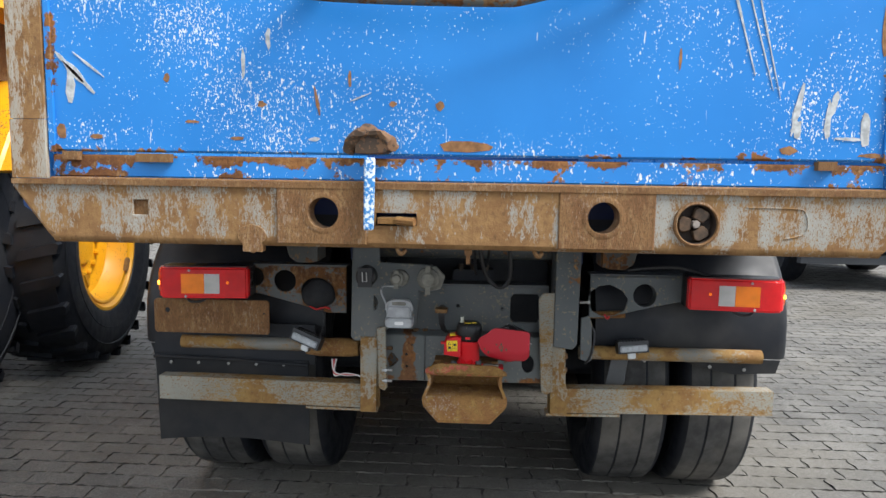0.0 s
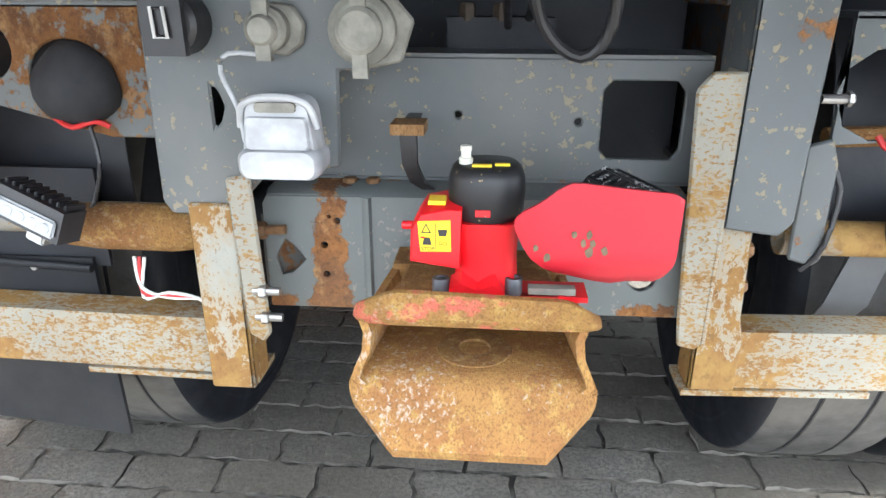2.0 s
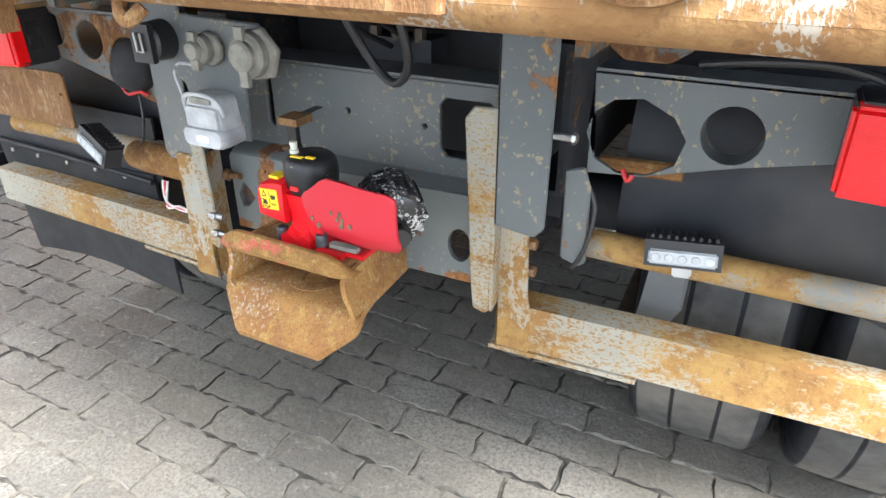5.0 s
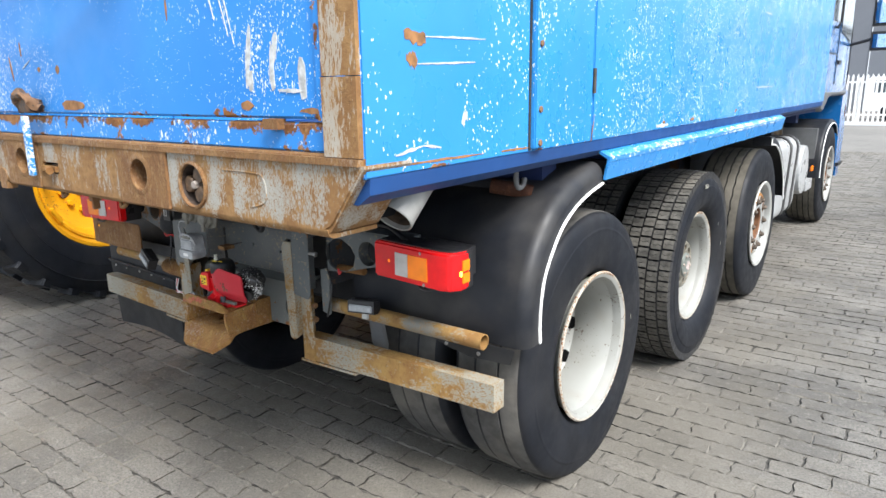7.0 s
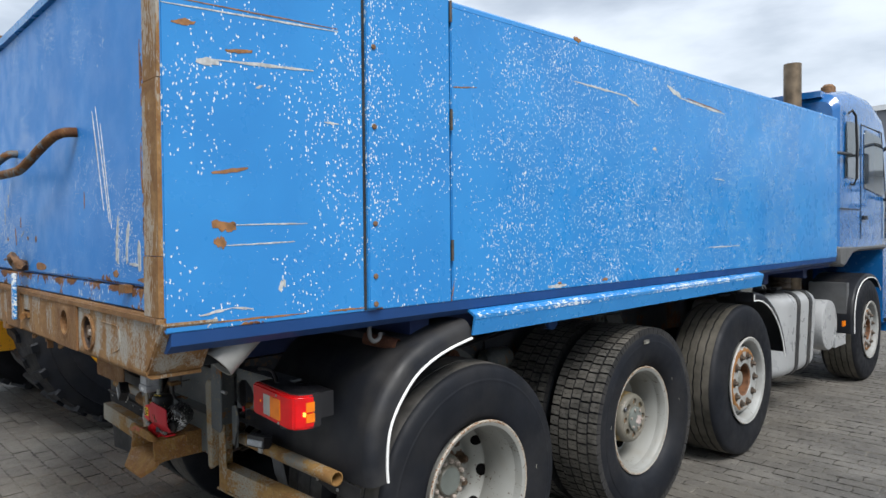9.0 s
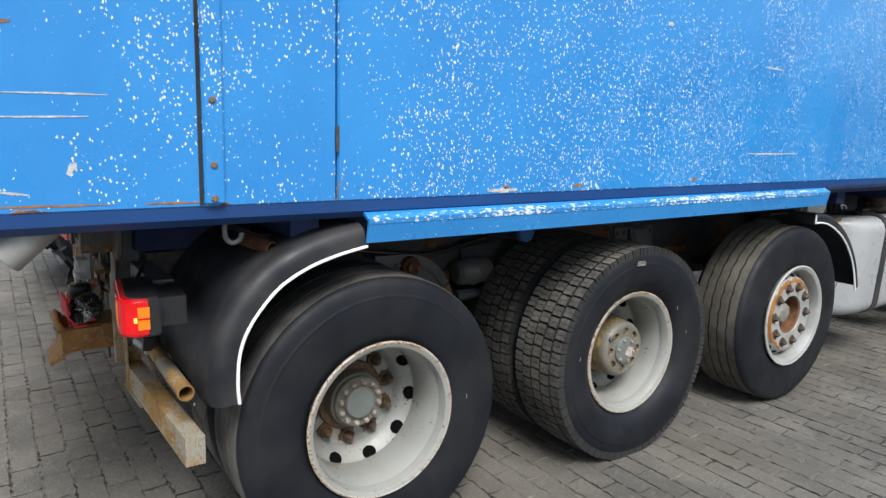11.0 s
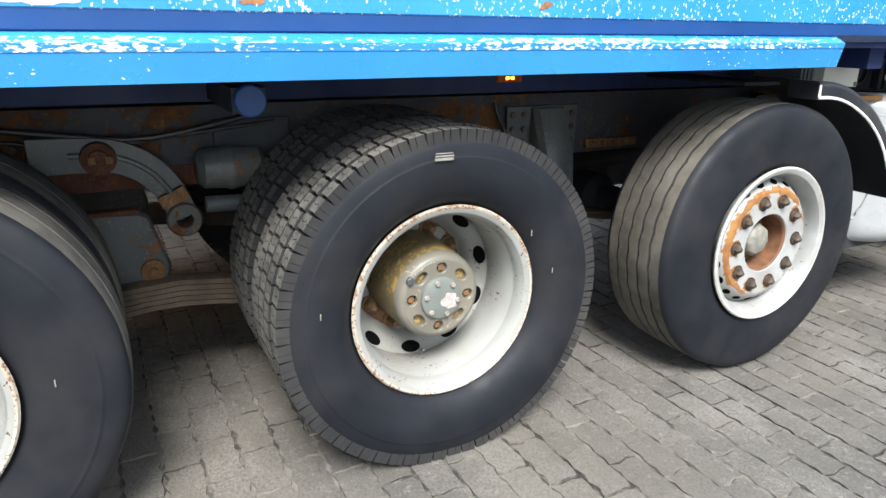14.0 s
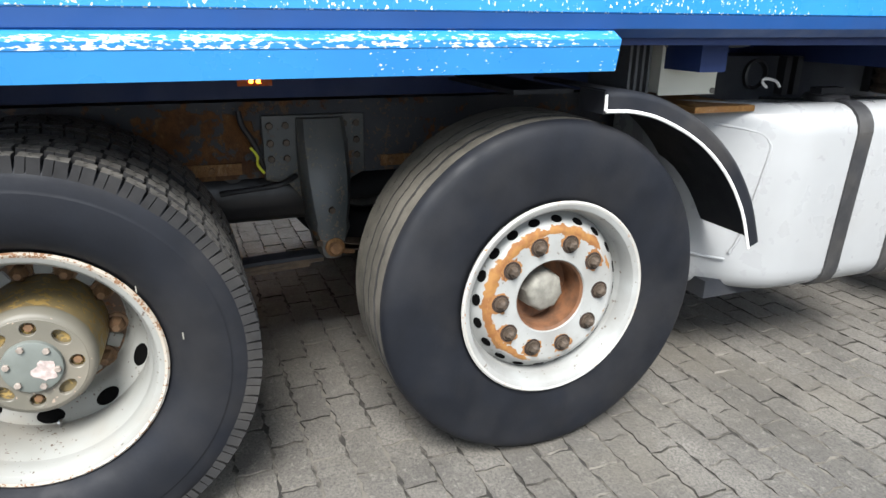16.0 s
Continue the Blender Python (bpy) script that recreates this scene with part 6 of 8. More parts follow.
def make_tyre(parent, w, r, x, kind):
    bead = (-0.010 - x) / (w / 2) if x > -0.25 else 0.56
    bm = bmesh.new()
    if kind == "ribbed":
        add_rev(bm, tyre_profile(w, r, grooves=4, bead=bead), 96, False)
    elif kind == "block":
        add_rev(bm, tyre_profile(w, r - 0.016, bead=bead), 96, False)
    else:
        add_rev(bm, tyre_profile(w, r, bead=bead), 96, False)
    for v in bm.verts:
        v.co.x += x
        z = v.co.z
        if z < -(r - 0.10):
            v.co.z = z * (1 - 0.012 * (-(z + r - 0.10) / 0.10))       # flattened where it stands
            v.co.x += (v.co.x - x) * 0.06 * (-(z + r - 0.10) / 0.10)
    tyre = part("tyre", bm, m_rubber, parent, "black tyre with a smooth dusty sidewall", sharp=40)
    # tread band as a part of its own, standing a little proud
    if kind == "block":
        tb = bmesh.new()
        rows, num = 5, 62
        pitch, arc = w * 0.94 / rows, 2 * math.pi * r / num
        zig = (0.9, -0.9, 0.9, -0.9)
        tops = set()
        for a in range(rows):
            cx = x - w * 0.47 + pitch * (a + 0.5)
            side = -1 if a == 0 else 1 if a == rows - 1 else 0
            lw, ll = pitch * 0.5 - 0.0030, arc * 0.5 - 0.0036
            us = (-lw, -lw * 0.30, lw * 0.30, lw)
            for b in range(num):
                m = Matrix.Rotation(2 * math.pi * (b + (0.16 if a % 2 else 0)) / num, 4, "X")
                r0, r1 = r - 0.024, r - (0.005 if side else 0.0)
                for h in (-1, 1):
                    # two halves of a block with a zigzag cut between them
                    mid = [(u, 0.0045 * k + h * 0.0012) for u, k in zip(us, zig)]
                    out = [(-lw, h * ll * 0.90), (-lw * 0.30, h * ll), (lw * 0.30, h * ll * 0.90), (lw, h * ll)]
                    loop = mid + out[::-1]
                    if h < 0:
                        loop = loop[::-1]
                    bot = [tb.verts.new(m @ Vector((cx + u * (1.01 if side and u * side > lw * 0.6 else 1), v, r0 - (0.028 if side and u * side > lw * 0.6 else 0)))) for u, v in loop]
                    top = [tb.verts.new(m @ Vector((cx + u * 0.97, v * 0.985, r1))) for u, v in loop]
                    for k in range(8):
                        tb.faces.new((bot[k], bot[(k + 1) % 8], top[(k + 1) % 8], top[k]))
                    tops.add(tb.faces.new(top))
        # dusty tops; the sides take the darker tone that holds the groove shade
        for f in tb.faces:
            f.material_index = 0 if f in tops else 1
        tr = part("block_tread", tb, m_tread_block, tyre, "dusty grey tread blocks with zigzag cuts", flat=True)
        tr.data.materials.append(m_rubber_groove)
        tagged(tr, kind="stuff")
    elif kind == "ribbed":
        tb = bmesh.new()
        step, n = w * 0.77 / 5, 288
        for k in range(5):
            c = x + w * 0.385 - step * (k + 0.5)
            lo, hi = -step / 2 + 0.0028, step / 2 - 0.0028
            ra = []
            for i in range(n):
                th = 2 * math.pi * i / n
                tri = abs((i % 8) / 4 - 1) * 2 - 1
                wa = 0.0024 * tri if k < 4 else 0.0
                wb = 0.0024 * tri if k > 0 else 0.0
                rr = r + 0.0022 - (0.003 if k in (0, 4) else 0.0)
                cut = 0.0030 if i % 8 == 0 else 0.0
                pr = [tb.verts.new((c + dx, rr2 * math.cos(th), rr2 * math.sin(th))) for dx, rr2 in ((lo + wa, rr - 0.018), (lo + wa + 0.0012 + cut, rr - 0.0008), ((lo + hi) / 2, rr), (hi + wb - 0.0012, rr - 0.0008), (hi + wb, rr - 0.018))]
                ra.append(pr)
            for i in range(n):
                p, q = ra[i], ra[(i + 1) % n]
                for j in range(4):
                    tb.faces.new((p[j], p[j + 1], q[j + 1], q[j])).material_index = 1 if j in (0, 3) else 0
        for v in tb.verts:
            if v.co.z < -(r - 0.10):
                v.co.z *= 1 - 0.012 * (-(v.co.z + r - 0.10) / 0.10)
        tr = part("ribbed_tread", tb, m_tread, tyre, "dusty grey tread ribs")
        tr.data.materials.append(m_rubber_groove)
    else:
        tb = bmesh.new()
        add_rev(tb, [(x - w * 0.405, r - 0.006), (x - w * 0.37, r + 0.000), (x - 0.052, r + 0.0035), (x - 0.050, r - 0.001), (x - 0.044, r - 0.001), (x - 0.042, r + 0.004), (x + 0.042, r + 0.004), (x + 0.044, r - 0.001), (x + 0.050, r - 0.001), (x + 0.052, r + 0.0035), (x + w * 0.37, r + 0.000), (x + w * 0.405, r - 0.006)], 96)
        for v in tb.verts:
            if v.co.z < -(r - 0.10):
                v.co.z *= 1 - 0.012 * (-(v.co.z + r - 0.10) / 0.10)
        tr = part("worn_tread", tb, m_tread_worn, tyre, "almost smooth worn tread")
    return tyre


def rim_disc(bm, x0, prof, holes_r, n_holes, hole_size, seg=80, start=0.0):
    """A wheel disc turned from (x, r) pairs; its hand holes are capped in black, not cut."""
    rows = []
    for i in range(seg):
        th = 2 * math.pi * i / seg
        rows.append([bm.verts.new((x0 + d, r * math.cos(th), r * math.sin(th))) for d, r in prof])
    for i in range(seg):
        p, q = rows[i], rows[(i + 1) % seg]
        for j in range(len(prof) - 1):
            bm.faces.new((p[j], p[j + 1], q[j + 1], q[j]))


def hand_hole_caps(parent, x, r, n, size, start, tilt=0.0, oval=1.0):
    # black caps on the uncut disc paint the shade of each hole
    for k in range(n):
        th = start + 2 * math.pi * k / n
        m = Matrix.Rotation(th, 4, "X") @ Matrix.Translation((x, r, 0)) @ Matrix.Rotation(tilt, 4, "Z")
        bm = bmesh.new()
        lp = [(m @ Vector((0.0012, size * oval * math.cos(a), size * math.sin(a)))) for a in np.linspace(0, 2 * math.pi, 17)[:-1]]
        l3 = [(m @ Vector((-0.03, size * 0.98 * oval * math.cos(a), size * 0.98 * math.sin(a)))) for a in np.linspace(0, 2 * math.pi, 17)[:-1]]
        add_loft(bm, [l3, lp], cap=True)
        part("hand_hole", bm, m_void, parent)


def wheel_nuts(parent, x, r, n, size, h, material, start=0.0, name="wheel_nut"):
    for k in range(n):
        th = start + 2 * math.pi * k / n
        bm = hexagon(bmesh.new(), (x, r * math.cos(th), r * math.sin(th)), size, h, "x", 6, h * 0.35)
        bmesh.ops.transform(bm, matrix=Matrix.Rotation(0.4 * k, 4, Vector((1, 0, 0))), verts=[])
        add_rev(bm, [(x, size * 1.35), (x + h * 0.25, size * 1.3), (x + h * 0.3, 0.0)], 12, False, (0, r * math.cos(th), r * math.sin(th)))
        part(name, bm, material, parent)


RIM = [(-0.26, 0.288), (-0.25, 0.300), (-0.245, 0.300), (-0.235, 0.280), (-0.20, 0.262), (-0.10, 0.258), (-0.055, 0.264), (-0.030, 0.276), (-0.012, 0.284), (-0.006, 0.296), (0.0, 0.306), (0.008, 0.309), (0.012, 0.305), (0.010, 0.295), (0.004, 0.284)]


def dual_wheel(kind, hub):
    """Outer wheel of a dual pair, deep dish; x = 0 is the plane of the rim's outer edge."""
    bm = bmesh.new()
    lip = 0.966 if hub == "cap" else 0.984
    add_rev(bm, [(a, b * lip) for a, b in RIM], 80)
    # deep barrel inside and the dish
    rim_disc(bm, 0, [(0.004, 0.284 * lip), (-0.010, 0.2705), (-0.030, 0.2665), (-0.090, 0.2645), (-0.180, 0.2635), (-0.189, 0.2625), (-0.191, 0.2585), (-0.197, 0.2570), (-0.212, 0.2420), (-0.227, 0.2220), (-0.243, 0.2090), (-0.266, 0.2020), (-0.278, 0.1960), (-0.280, 0.1880), (-0.280, 0.135), (-0.30, 0.132)], 0, 0, 0)
    wheel = part("wheel", bm, m_white_rim, truck, "white-painted deep dish steel wheel with rusty nuts", sharp=50)
    bm = bmesh.new()
    add_rev(bm, [(a, b * lip) for a, b in ((0.0118, 0.2985), (0.0135, 0.305), (0.009, 0.3105), (0.0, 0.3075))], 80)
    part("rim_edge", bm, m_rim_edge, wheel, "chipped rusty rim edge")
    hand_hole_caps(wheel, -0.2115, 0.2405, 10, 0.0285 if hub == "cap" else 0.0345, 0.31, -0.74, 0.95 if hub == "cap" else 0.62)
    wheel_nuts(wheel, -0.2795, 0.1685, 10, 0.0225, 0.038, m_nut_oily if hub == "cap" else m_nut, 0.0)
    for k in range(10):
        th = 2 * math.pi * k / 10
        sr = np.random.RandomState(20 + k)
        c = (0.1685 * math.cos(th), 0.1685 * math.sin(th))
        bm = add_plate(bmesh.new(), [(c[0] + q * math.cos(a), c[1] + q * math.sin(a)) for a, q in zip(np.linspace(0, 6.28, 19)[:-1], 0.034 + 0.009 * sr.uniform(-1, 1, 18))], [], "x", -0.281, -0.2788, 0)
        part("grease_stain", bm, m_brown_ring, wheel)
    if hub == "cap":
        turned("hub_bore", [(-0.285, 0.0), (-0.268, 0.105), (-0.262, 0.120), (-0.266, 0.138), (-0.2785, 0.144)], m_brown_ring, wheel, n=40, label="dark oily brown ring")
        hb = turned("hub", [(-0.270, 0.112), (-0.215, 0.110), (-0.208, 0.102), (-0.194, 0.101), (-0.190, 0.097), (-0.190, 0.066), (-0.179, 0.064), (-0.175, 0.060), (-0.175, 0.0)], m_hub, wheel, n=48, label="grey bolted hub cover")
        turned("hub_cap", [(-0.1745, 0.060), (-0.172, 0.058), (-0.171, 0.0)], m_cap, wheel, n=40, label="flat grey-green hub cap")
        for k in range(12):
            th = 2 * math.pi * k / 12 + 0.1
            part("hub_bolt", hexagon(bmesh.new(), (-0.191, 0.083 * math.cos(th), 0.083 * math.sin(th)), 0.0125, 0.017, "x", 6, 0.005), m_bolt_grey, wheel)
    else:
        turned("hub_bore", [(-0.2785, 0.0), (-0.2780, 0.190), (-0.2795, 0.198)], m_brown_ring, wheel, n=40, label="dark rusted nut ring")
        for k in range(10):
            if k in (3, 7):
                continue
            th = 2 * math.pi * k / 10
            bm = add_box(bmesh.new(), -0.2785, -0.271, -0.022, 0.022, 0.152, 0.187, 0.003, Matrix.Rotation(th + math.pi / 2 * 0, 4, "X"))
            part("paint_segment", bm, m_white_rim, wheel)
        hb = turned("hub", [(-0.279, 0.150), (-0.20, 0.148), (-0.11, 0.143), (-0.078, 0.141)], m_hub_oil, wheel, n=56, label="oily brown planetary hub")
        head = turned("hub_head", [(-0.080, 0.1405), (-0.066, 0.139), (-0.052, 0.134), (-0.045, 0.127), (-0.0425, 0.1195), (-0.0425, 0.112)], m_hub, wheel, n=56, label="cast grey hub head with round pockets")
        holes = []
        for k in range(8):
            th = 2 * math.pi * k / 8 + 0.2
            c = (0.0955 * math.cos(th), 0.0955 * math.sin(th))
            if k % 2:
                holes.append(ring(c[0], c[1], 0.0175, 16))
            else:
                holes.append([(c[0] + 0.0155 * math.cos(a) * math.cos(th) - 0.024 * math.sin(a) * math.sin(th), c[1] + 0.0155 * math.cos(a) * math.sin(th) + 0.024 * math.sin(a) * math.cos(th)) for a in np.linspace(0, 2 * math.pi, 17)[:-1]])
        part("head_face", add_plate(bmesh.new(), ring(0, 0, 0.1215, 48), holes, "x", -0.056, -0.0415, 0.0015), m_hub, head)
        turned("pocket_floor", [(-0.0595, 0.0), (-0.0595, 0.122)], m_hub_oil, head, n=32)
        for k in (1, 3, 5, 7):
            th = 2 * math.pi * k / 8 + 0.2
            part("pocket_bolt", hexagon(bmesh.new(), (-0.0595, 0.0955 * math.cos(th), 0.0955 * math.sin(th)), 0.0115, 0.011, "x"), m_nut, head)
        part("edge_plug", hexagon(bmesh.new(), (-0.043, 0.1245 * math.cos(2.0), 0.1245 * math.sin(2.0)), 0.0125, 0.012, "x", 10), m_bolt_dark, head)
        turned("cover_plate", [(-0.043, 0.068), (-0.036, 0.0675), (-0.031, 0.066), (-0.0295, 0.063), (-0.0290, 0.0)], m_cap, head, n=40, label="flat grey-green cover plate")
        for k in range(6):
            th = 2 * math.pi * k / 6 + 0.3
            part("cap_bolt", hexagon(bmesh.new(), (-0.0295, 0.054 * math.cos(th), 0.054 * math.sin(th)), 0.0085, 0.007, "x"), m_bolt_grey, wheel)
        bm = add_plate(bmesh.new(), [(0.016 + 0.026 * math.cos(a) * (1 + 0.25 * math.sin(3 * a)), -0.024 + 0.026 * math.sin(a) * (1 + 0.2 * math.cos(5 * a))) for a in np.linspace(0, 6.28, 22)[:-1]], [], "x", -0.0292, -0.0278, 0)
        part("bare_patch", bm, m_bare, wheel)
        tubed("valve", [(-0.165, 0.262 * math.cos(-2.1), 0.262 * math.sin(-2.1)), (-0.19, 0.245 * math.cos(-2.1), 0.245 * math.sin(-2.1)), (-0.16, 0.236 * math.cos(-2.1), 0.236 * math.sin(-2.1))], 0.004, m_steel, wheel, n=6)
    tx = -0.150 if hub == "cap" else -0.100
    make_tyre(wheel, 0.315, 0.532, tx, kind)
    inner = make_tyre(wheel, 0.315, 0.532, tx - 0.350, kind)
    bm = bmesh.new()
    add_rev(bm, [(-0.25, 0.296), (-0.255, 0.285), (-0.60, 0.285)], 48)
    part("inner_rim", bm, m_under, wheel)
    return wheel


def single_wheel():
    """Wide single wheel with a nearly flush disc."""
    bm = bmesh.new()
    lip = 0.984
    add_rev(bm, [(a, b * lip) for a, b in RIM], 80)
    rim_disc(bm, 0, [(0.004, 0.284 * lip), (-0.012, 0.2705), (-0.045, 0.2645), (-0.066, 0.2620), (-0.072, 0.2585), (-0.068, 0.2545), (-0.054, 0.2470), (-0.030, 0.2285), (-0.0215, 0.2195), (-0.0175, 0.2120), (-0.0165, 0.2040), (-0.018, 0.1970), (-0.018, 0.118), (-0.024, 0.113), (-0.13, 0.110)], 0, 0, 0)
    wheel = part("wheel", bm, m_half_rust, truck, "white steel wheel with an orange rusted nut ring", sharp=50)
    bm = bmesh.new()
    add_rev(bm, [(a, b * lip) for a, b in ((0.0118, 0.2985), (0.0135, 0.305), (0.009, 0.3105), (0.0, 0.3075))], 80)
    part("rim_edge", bm, m_rim_white_edge, wheel, "white rim edge with a few rust chips")
    hand_hole_caps(wheel, -0.0425, 0.2382, 20, 0.0185, 0.1, 0.914, 0.74)
    for k, grow in ((1, 1.0), (2, 0.9), (3, 0.75), (4, 1.0), (5, 1.05), (6, 1.1), (7, 0.85), (8, 0.6)):
        th = 2 * math.pi * k / 10 + 0.15
        sr = np.random.RandomState(k)
        bm = add_plate(bmesh.new(), [((0.166 + 0.012 * grow) * math.cos(th) + q * math.cos(a), (0.166 + 0.012 * grow) * math.sin(th) + q * math.sin(a)) for a, q in zip(np.linspace(0, 6.28, 33)[:-1], 0.0285 + 0.006 * grow + 0.0060 * sr.uniform(-1, 1, 32))], [], "x", -0.0195, -0.0172, 0)
        part("rust_stain", bm, m_rust_ring, wheel)
    # dark brown disc round each nut paints the shade of its recess
    for k in range(10):
        th = 2 * math.pi * k / 10 + 0.15
        turned("nut_seat", [(-0.0180, 0.0285), (-0.0158, 0.0280), (-0.0166, 0.0265), (-0.0168, 0.0)], m_nut_seat, wheel, (0, 0.170 * math.cos(th), 0.170 * math.sin(th)), n=18)
    wheel_nuts(wheel, -0.0168, 0.170, 10, 0.0165, 0.020, m_nut_dark, 0.15)
    turned("hub_recess", [(-0.022, 0.1145), (-0.030, 0.1085), (-0.120, 0.1060), (-0.130, 0.05)], m_recess, wheel, n=40, label="rusted hub recess")
    turned("hub_cap", [(-0.128, 0.070), (-0.066, 0.066), (-0.053, 0.059), (-0.048, 0.050), (-0.046, 0.0)], m_cast, wheel, n=8, label="faceted grey hub cap")
    make_tyre(wheel, 0.355, 0.532, -0.175, "ribbed")
    return wheel


wheels = ((dual_wheel("worn", "cap"), 1.214, 1.3222, 0.508, 14, 77), (dual_wheel("block", "planet"), 1.168, 2.7252, 0.5193, 31, 130), (single_wheel(), 1.221, 4.106, 0.534, -9, 50))
for w, x, y, z, a, b in wheels:
    w.matrix_basis = pose(x, y, z, a, 0, 0)
    copy_thing(w, pose(-x, y, z, b, 0, 180))
copy_thing(wheels[2][0], pose(1.19, 7.48, 0.534, 45, 0, 0))
copy_thing(wheels[2][0], pose(-1.19, 7.48, 0.534, 20, 0, 180))
for y, z, x in SIDE_MARKS:
    bm = bmesh.new()
    add_box(bm, x, x + 0.0015, y - 0.005, y - 0.002, z - 0.009, z + 0.009, 0.0)
    part("tyre_mark", bm, m_cast, truck, "small pale scuff on the sidewall")
# tag on the sidewall of the drive tyre
tg = bmesh.new()
add_box(tg, 1.2295, 1.2315, 2.648, 2.705, 0.966, 0.973, 0.0)
add_box(tg, 1.2285, 1.2305, 2.650, 2.707, 0.976, 0.980, 0.0)
add_box(tg, 1.2275, 1.2295, 2.652, 2.704, 0.984, 0.9865, 0.0)
part("tyre_mark", tg, m_cast, truck, "pale printed bars on the sidewall")

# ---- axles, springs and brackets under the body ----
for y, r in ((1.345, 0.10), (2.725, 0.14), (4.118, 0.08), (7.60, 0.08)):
    turned("axle", [(-0.70, r * 0.7), (-0.25, r * 0.8), (-0.2, r * 1.3), (0.2, r * 1.3), (0.25, r * 0.8), (0.70, r * 0.7)], m_under, truck, (0, y, 0.505), "x", 20, "dirty axle tube, darkened for the shade under the body")
for s in (1, -1):
    for k in range(5):
        bm = bmesh.new()
        n = 13
        L = 1.02 - 0.12 * k
        loops = []
        for i in range(n):
            t = -1 + 2 * i / (n - 1)
            y = 2.035 + L * t
            z = 0.490 - 0.019 * k - 0.16 * math.sqrt((y - 2.0) ** 2 + 0.01)
            loops.append([(s * 0.49, y, z), (s * 0.57, y, z), (s * 0.57, y, z + 0.016), (s * 0.49, y, z + 0.016)])
        add_loft(bm, loops)
        part("spring_leaf", bm, m_spring, truck, "brown rusty spring leaf" if k == 0 else "")
    for k in range(2):
        bm = bmesh.new()
        loops = []
        for i in range(13):
            t = -1 + 2 * i / 12
            y, z = 4.118 + (0.60 - 0.1 * k) * t, 0.505 - 0.02 * k + 0.06 * t * t
            loops.append([(s * 0.52, y, z), (s * 0.60, y, z), (s * 0.60, y, z + 0.018), (s * 0.52, y, z + 0.018)])
        add_loft(bm, loops)
        part("spring_leaf", bm, m_spring, truck)
    # rocker housing between the rear axles
    bm = add_plate(bmesh.new(), [(1.60, 0.47), (1.63, 0.60), (1.69, 0.70), (1.76, 0.726), (1.94, 0.716), (1.968, 0.702), (1.992, 0.62), (2.020, 0.525), (2.012, 0.478), (1.97, 0.462), (1.75, 0.455)], [], "x", min(s * 0.455, s * 0.50), max(s * 0.455, s * 0.50), 0.010)
    rk = part("rocker_housing", bm, m_hanger, truck, "grey rusted suspension rocker housing")
    turned("boss", [(s * 0.498, 0.040), (s * 0.512, 0.038), (s * 0.514, 0.0)], m_plate_rust, rk, (0, 1.962, 0.514), "x", 20, "rusty bolt boss")
    part("bolt", hexagon(bmesh.new(), (s * 0.513, 1.962, 0.514), 0.015, 0.010 * s, "x"), m_nut, rk)
    boxed("rusty_edge", (min(s * 0.45, s * 0.501), max(s * 0.45, s * 0.501), 1.76, 1.94, 0.712, 0.7265), m_stub, rk, 0.002)
    # curved spring hanger with its open eye
    bm = bmesh.new()
    path = smooth_path([(0, 1.66, 0.915), (0, 1.80, 0.915), (0, 1.90, 0.903), (0, 1.985, 0.855), (0, 2.045, 0.775), (0, 2.075, 0.69)], 4)
    loops = []
    for i, p in enumerate(path):
        d = (path[min(i + 1, len(path) - 1)] - path[max(i - 1, 0)]).normalized()
        nn = Vector((0, -d.z, d.y))
        w = 0.055 - 0.012 * i / len(path)
        a, b = p + nn * w, p - nn * w
        loops.append([(s * 0.44, a.y, a.z), (s * 0.52, a.y, a.z), (s * 0.52, b.y, b.z), (s * 0.44, b.y, b.z)])
    vs = add_loft(bm, loops)
    hg = part("spring_hanger", bm, m_hanger, truck, "curved cast spring hanger with an open eye")
    turned("hanger_eye", [(s * 0.435, 0.028), (s * 0.435, 0.052), (s * 0.445, 0.058), (s * 0.525, 0.058), (s * 0.535, 0.052), (s * 0.535, 0.028)], m_chassis_rust, hg, (0, 2.075, 0.684), "x", 28, closed=True)
    boxed("arm_end", (min(s * 0.438, s * 0.526), max(s * 0.438, s * 0.526), 2.005, 2.100, 0.735, 0.790), m_plate_rust, hg, 0.006, "rusted arm end", Matrix.Translation((0, 2.055, 0.755)) @ Matrix.Rotation(radians(24), 4, "X") @ Matrix.Translation((0, -2.055, -0.755)))
    bm = bmesh.new()
    add_tube(bm, [(s * 0.521, p.y, p.z) for p in path[3:-4]], 0.010, 8)
    part("arm_rib", bm, m_hanger, hg)
    turned("boss", [(s * 0.50, 0.055), (s * 0.545, 0.050), (s * 0.548, 0.030), (s * 0.556, 0.028), (s * 0.556, 0.0)], m_stub, hg, (0, 1.845, 0.905), "x", 20)
    for dy in (-0.018, 0.030):
        boxed("lock_tab", (min(s * 0.55, s * 0.562), max(s * 0.55, s * 0.562), 1.845 + dy - 0.010, 1.845 + dy + 0.010, 0.893, 0.915), m_plate_rust, hg, 0.002)
    bm = add_plate(bmesh.new(), [(2.20, 0.90), (2.20, 1.0), (2.46, 1.0), (2.46, 0.84), (2.36, 0.86), (2.26, 0.87)], [], "x", min(s * 0.44, s * 0.452), max(s * 0.44, s * 0.452), 0.003)
    part("gusset", bm, m_rail, truck, "flaking grey gusset plate")
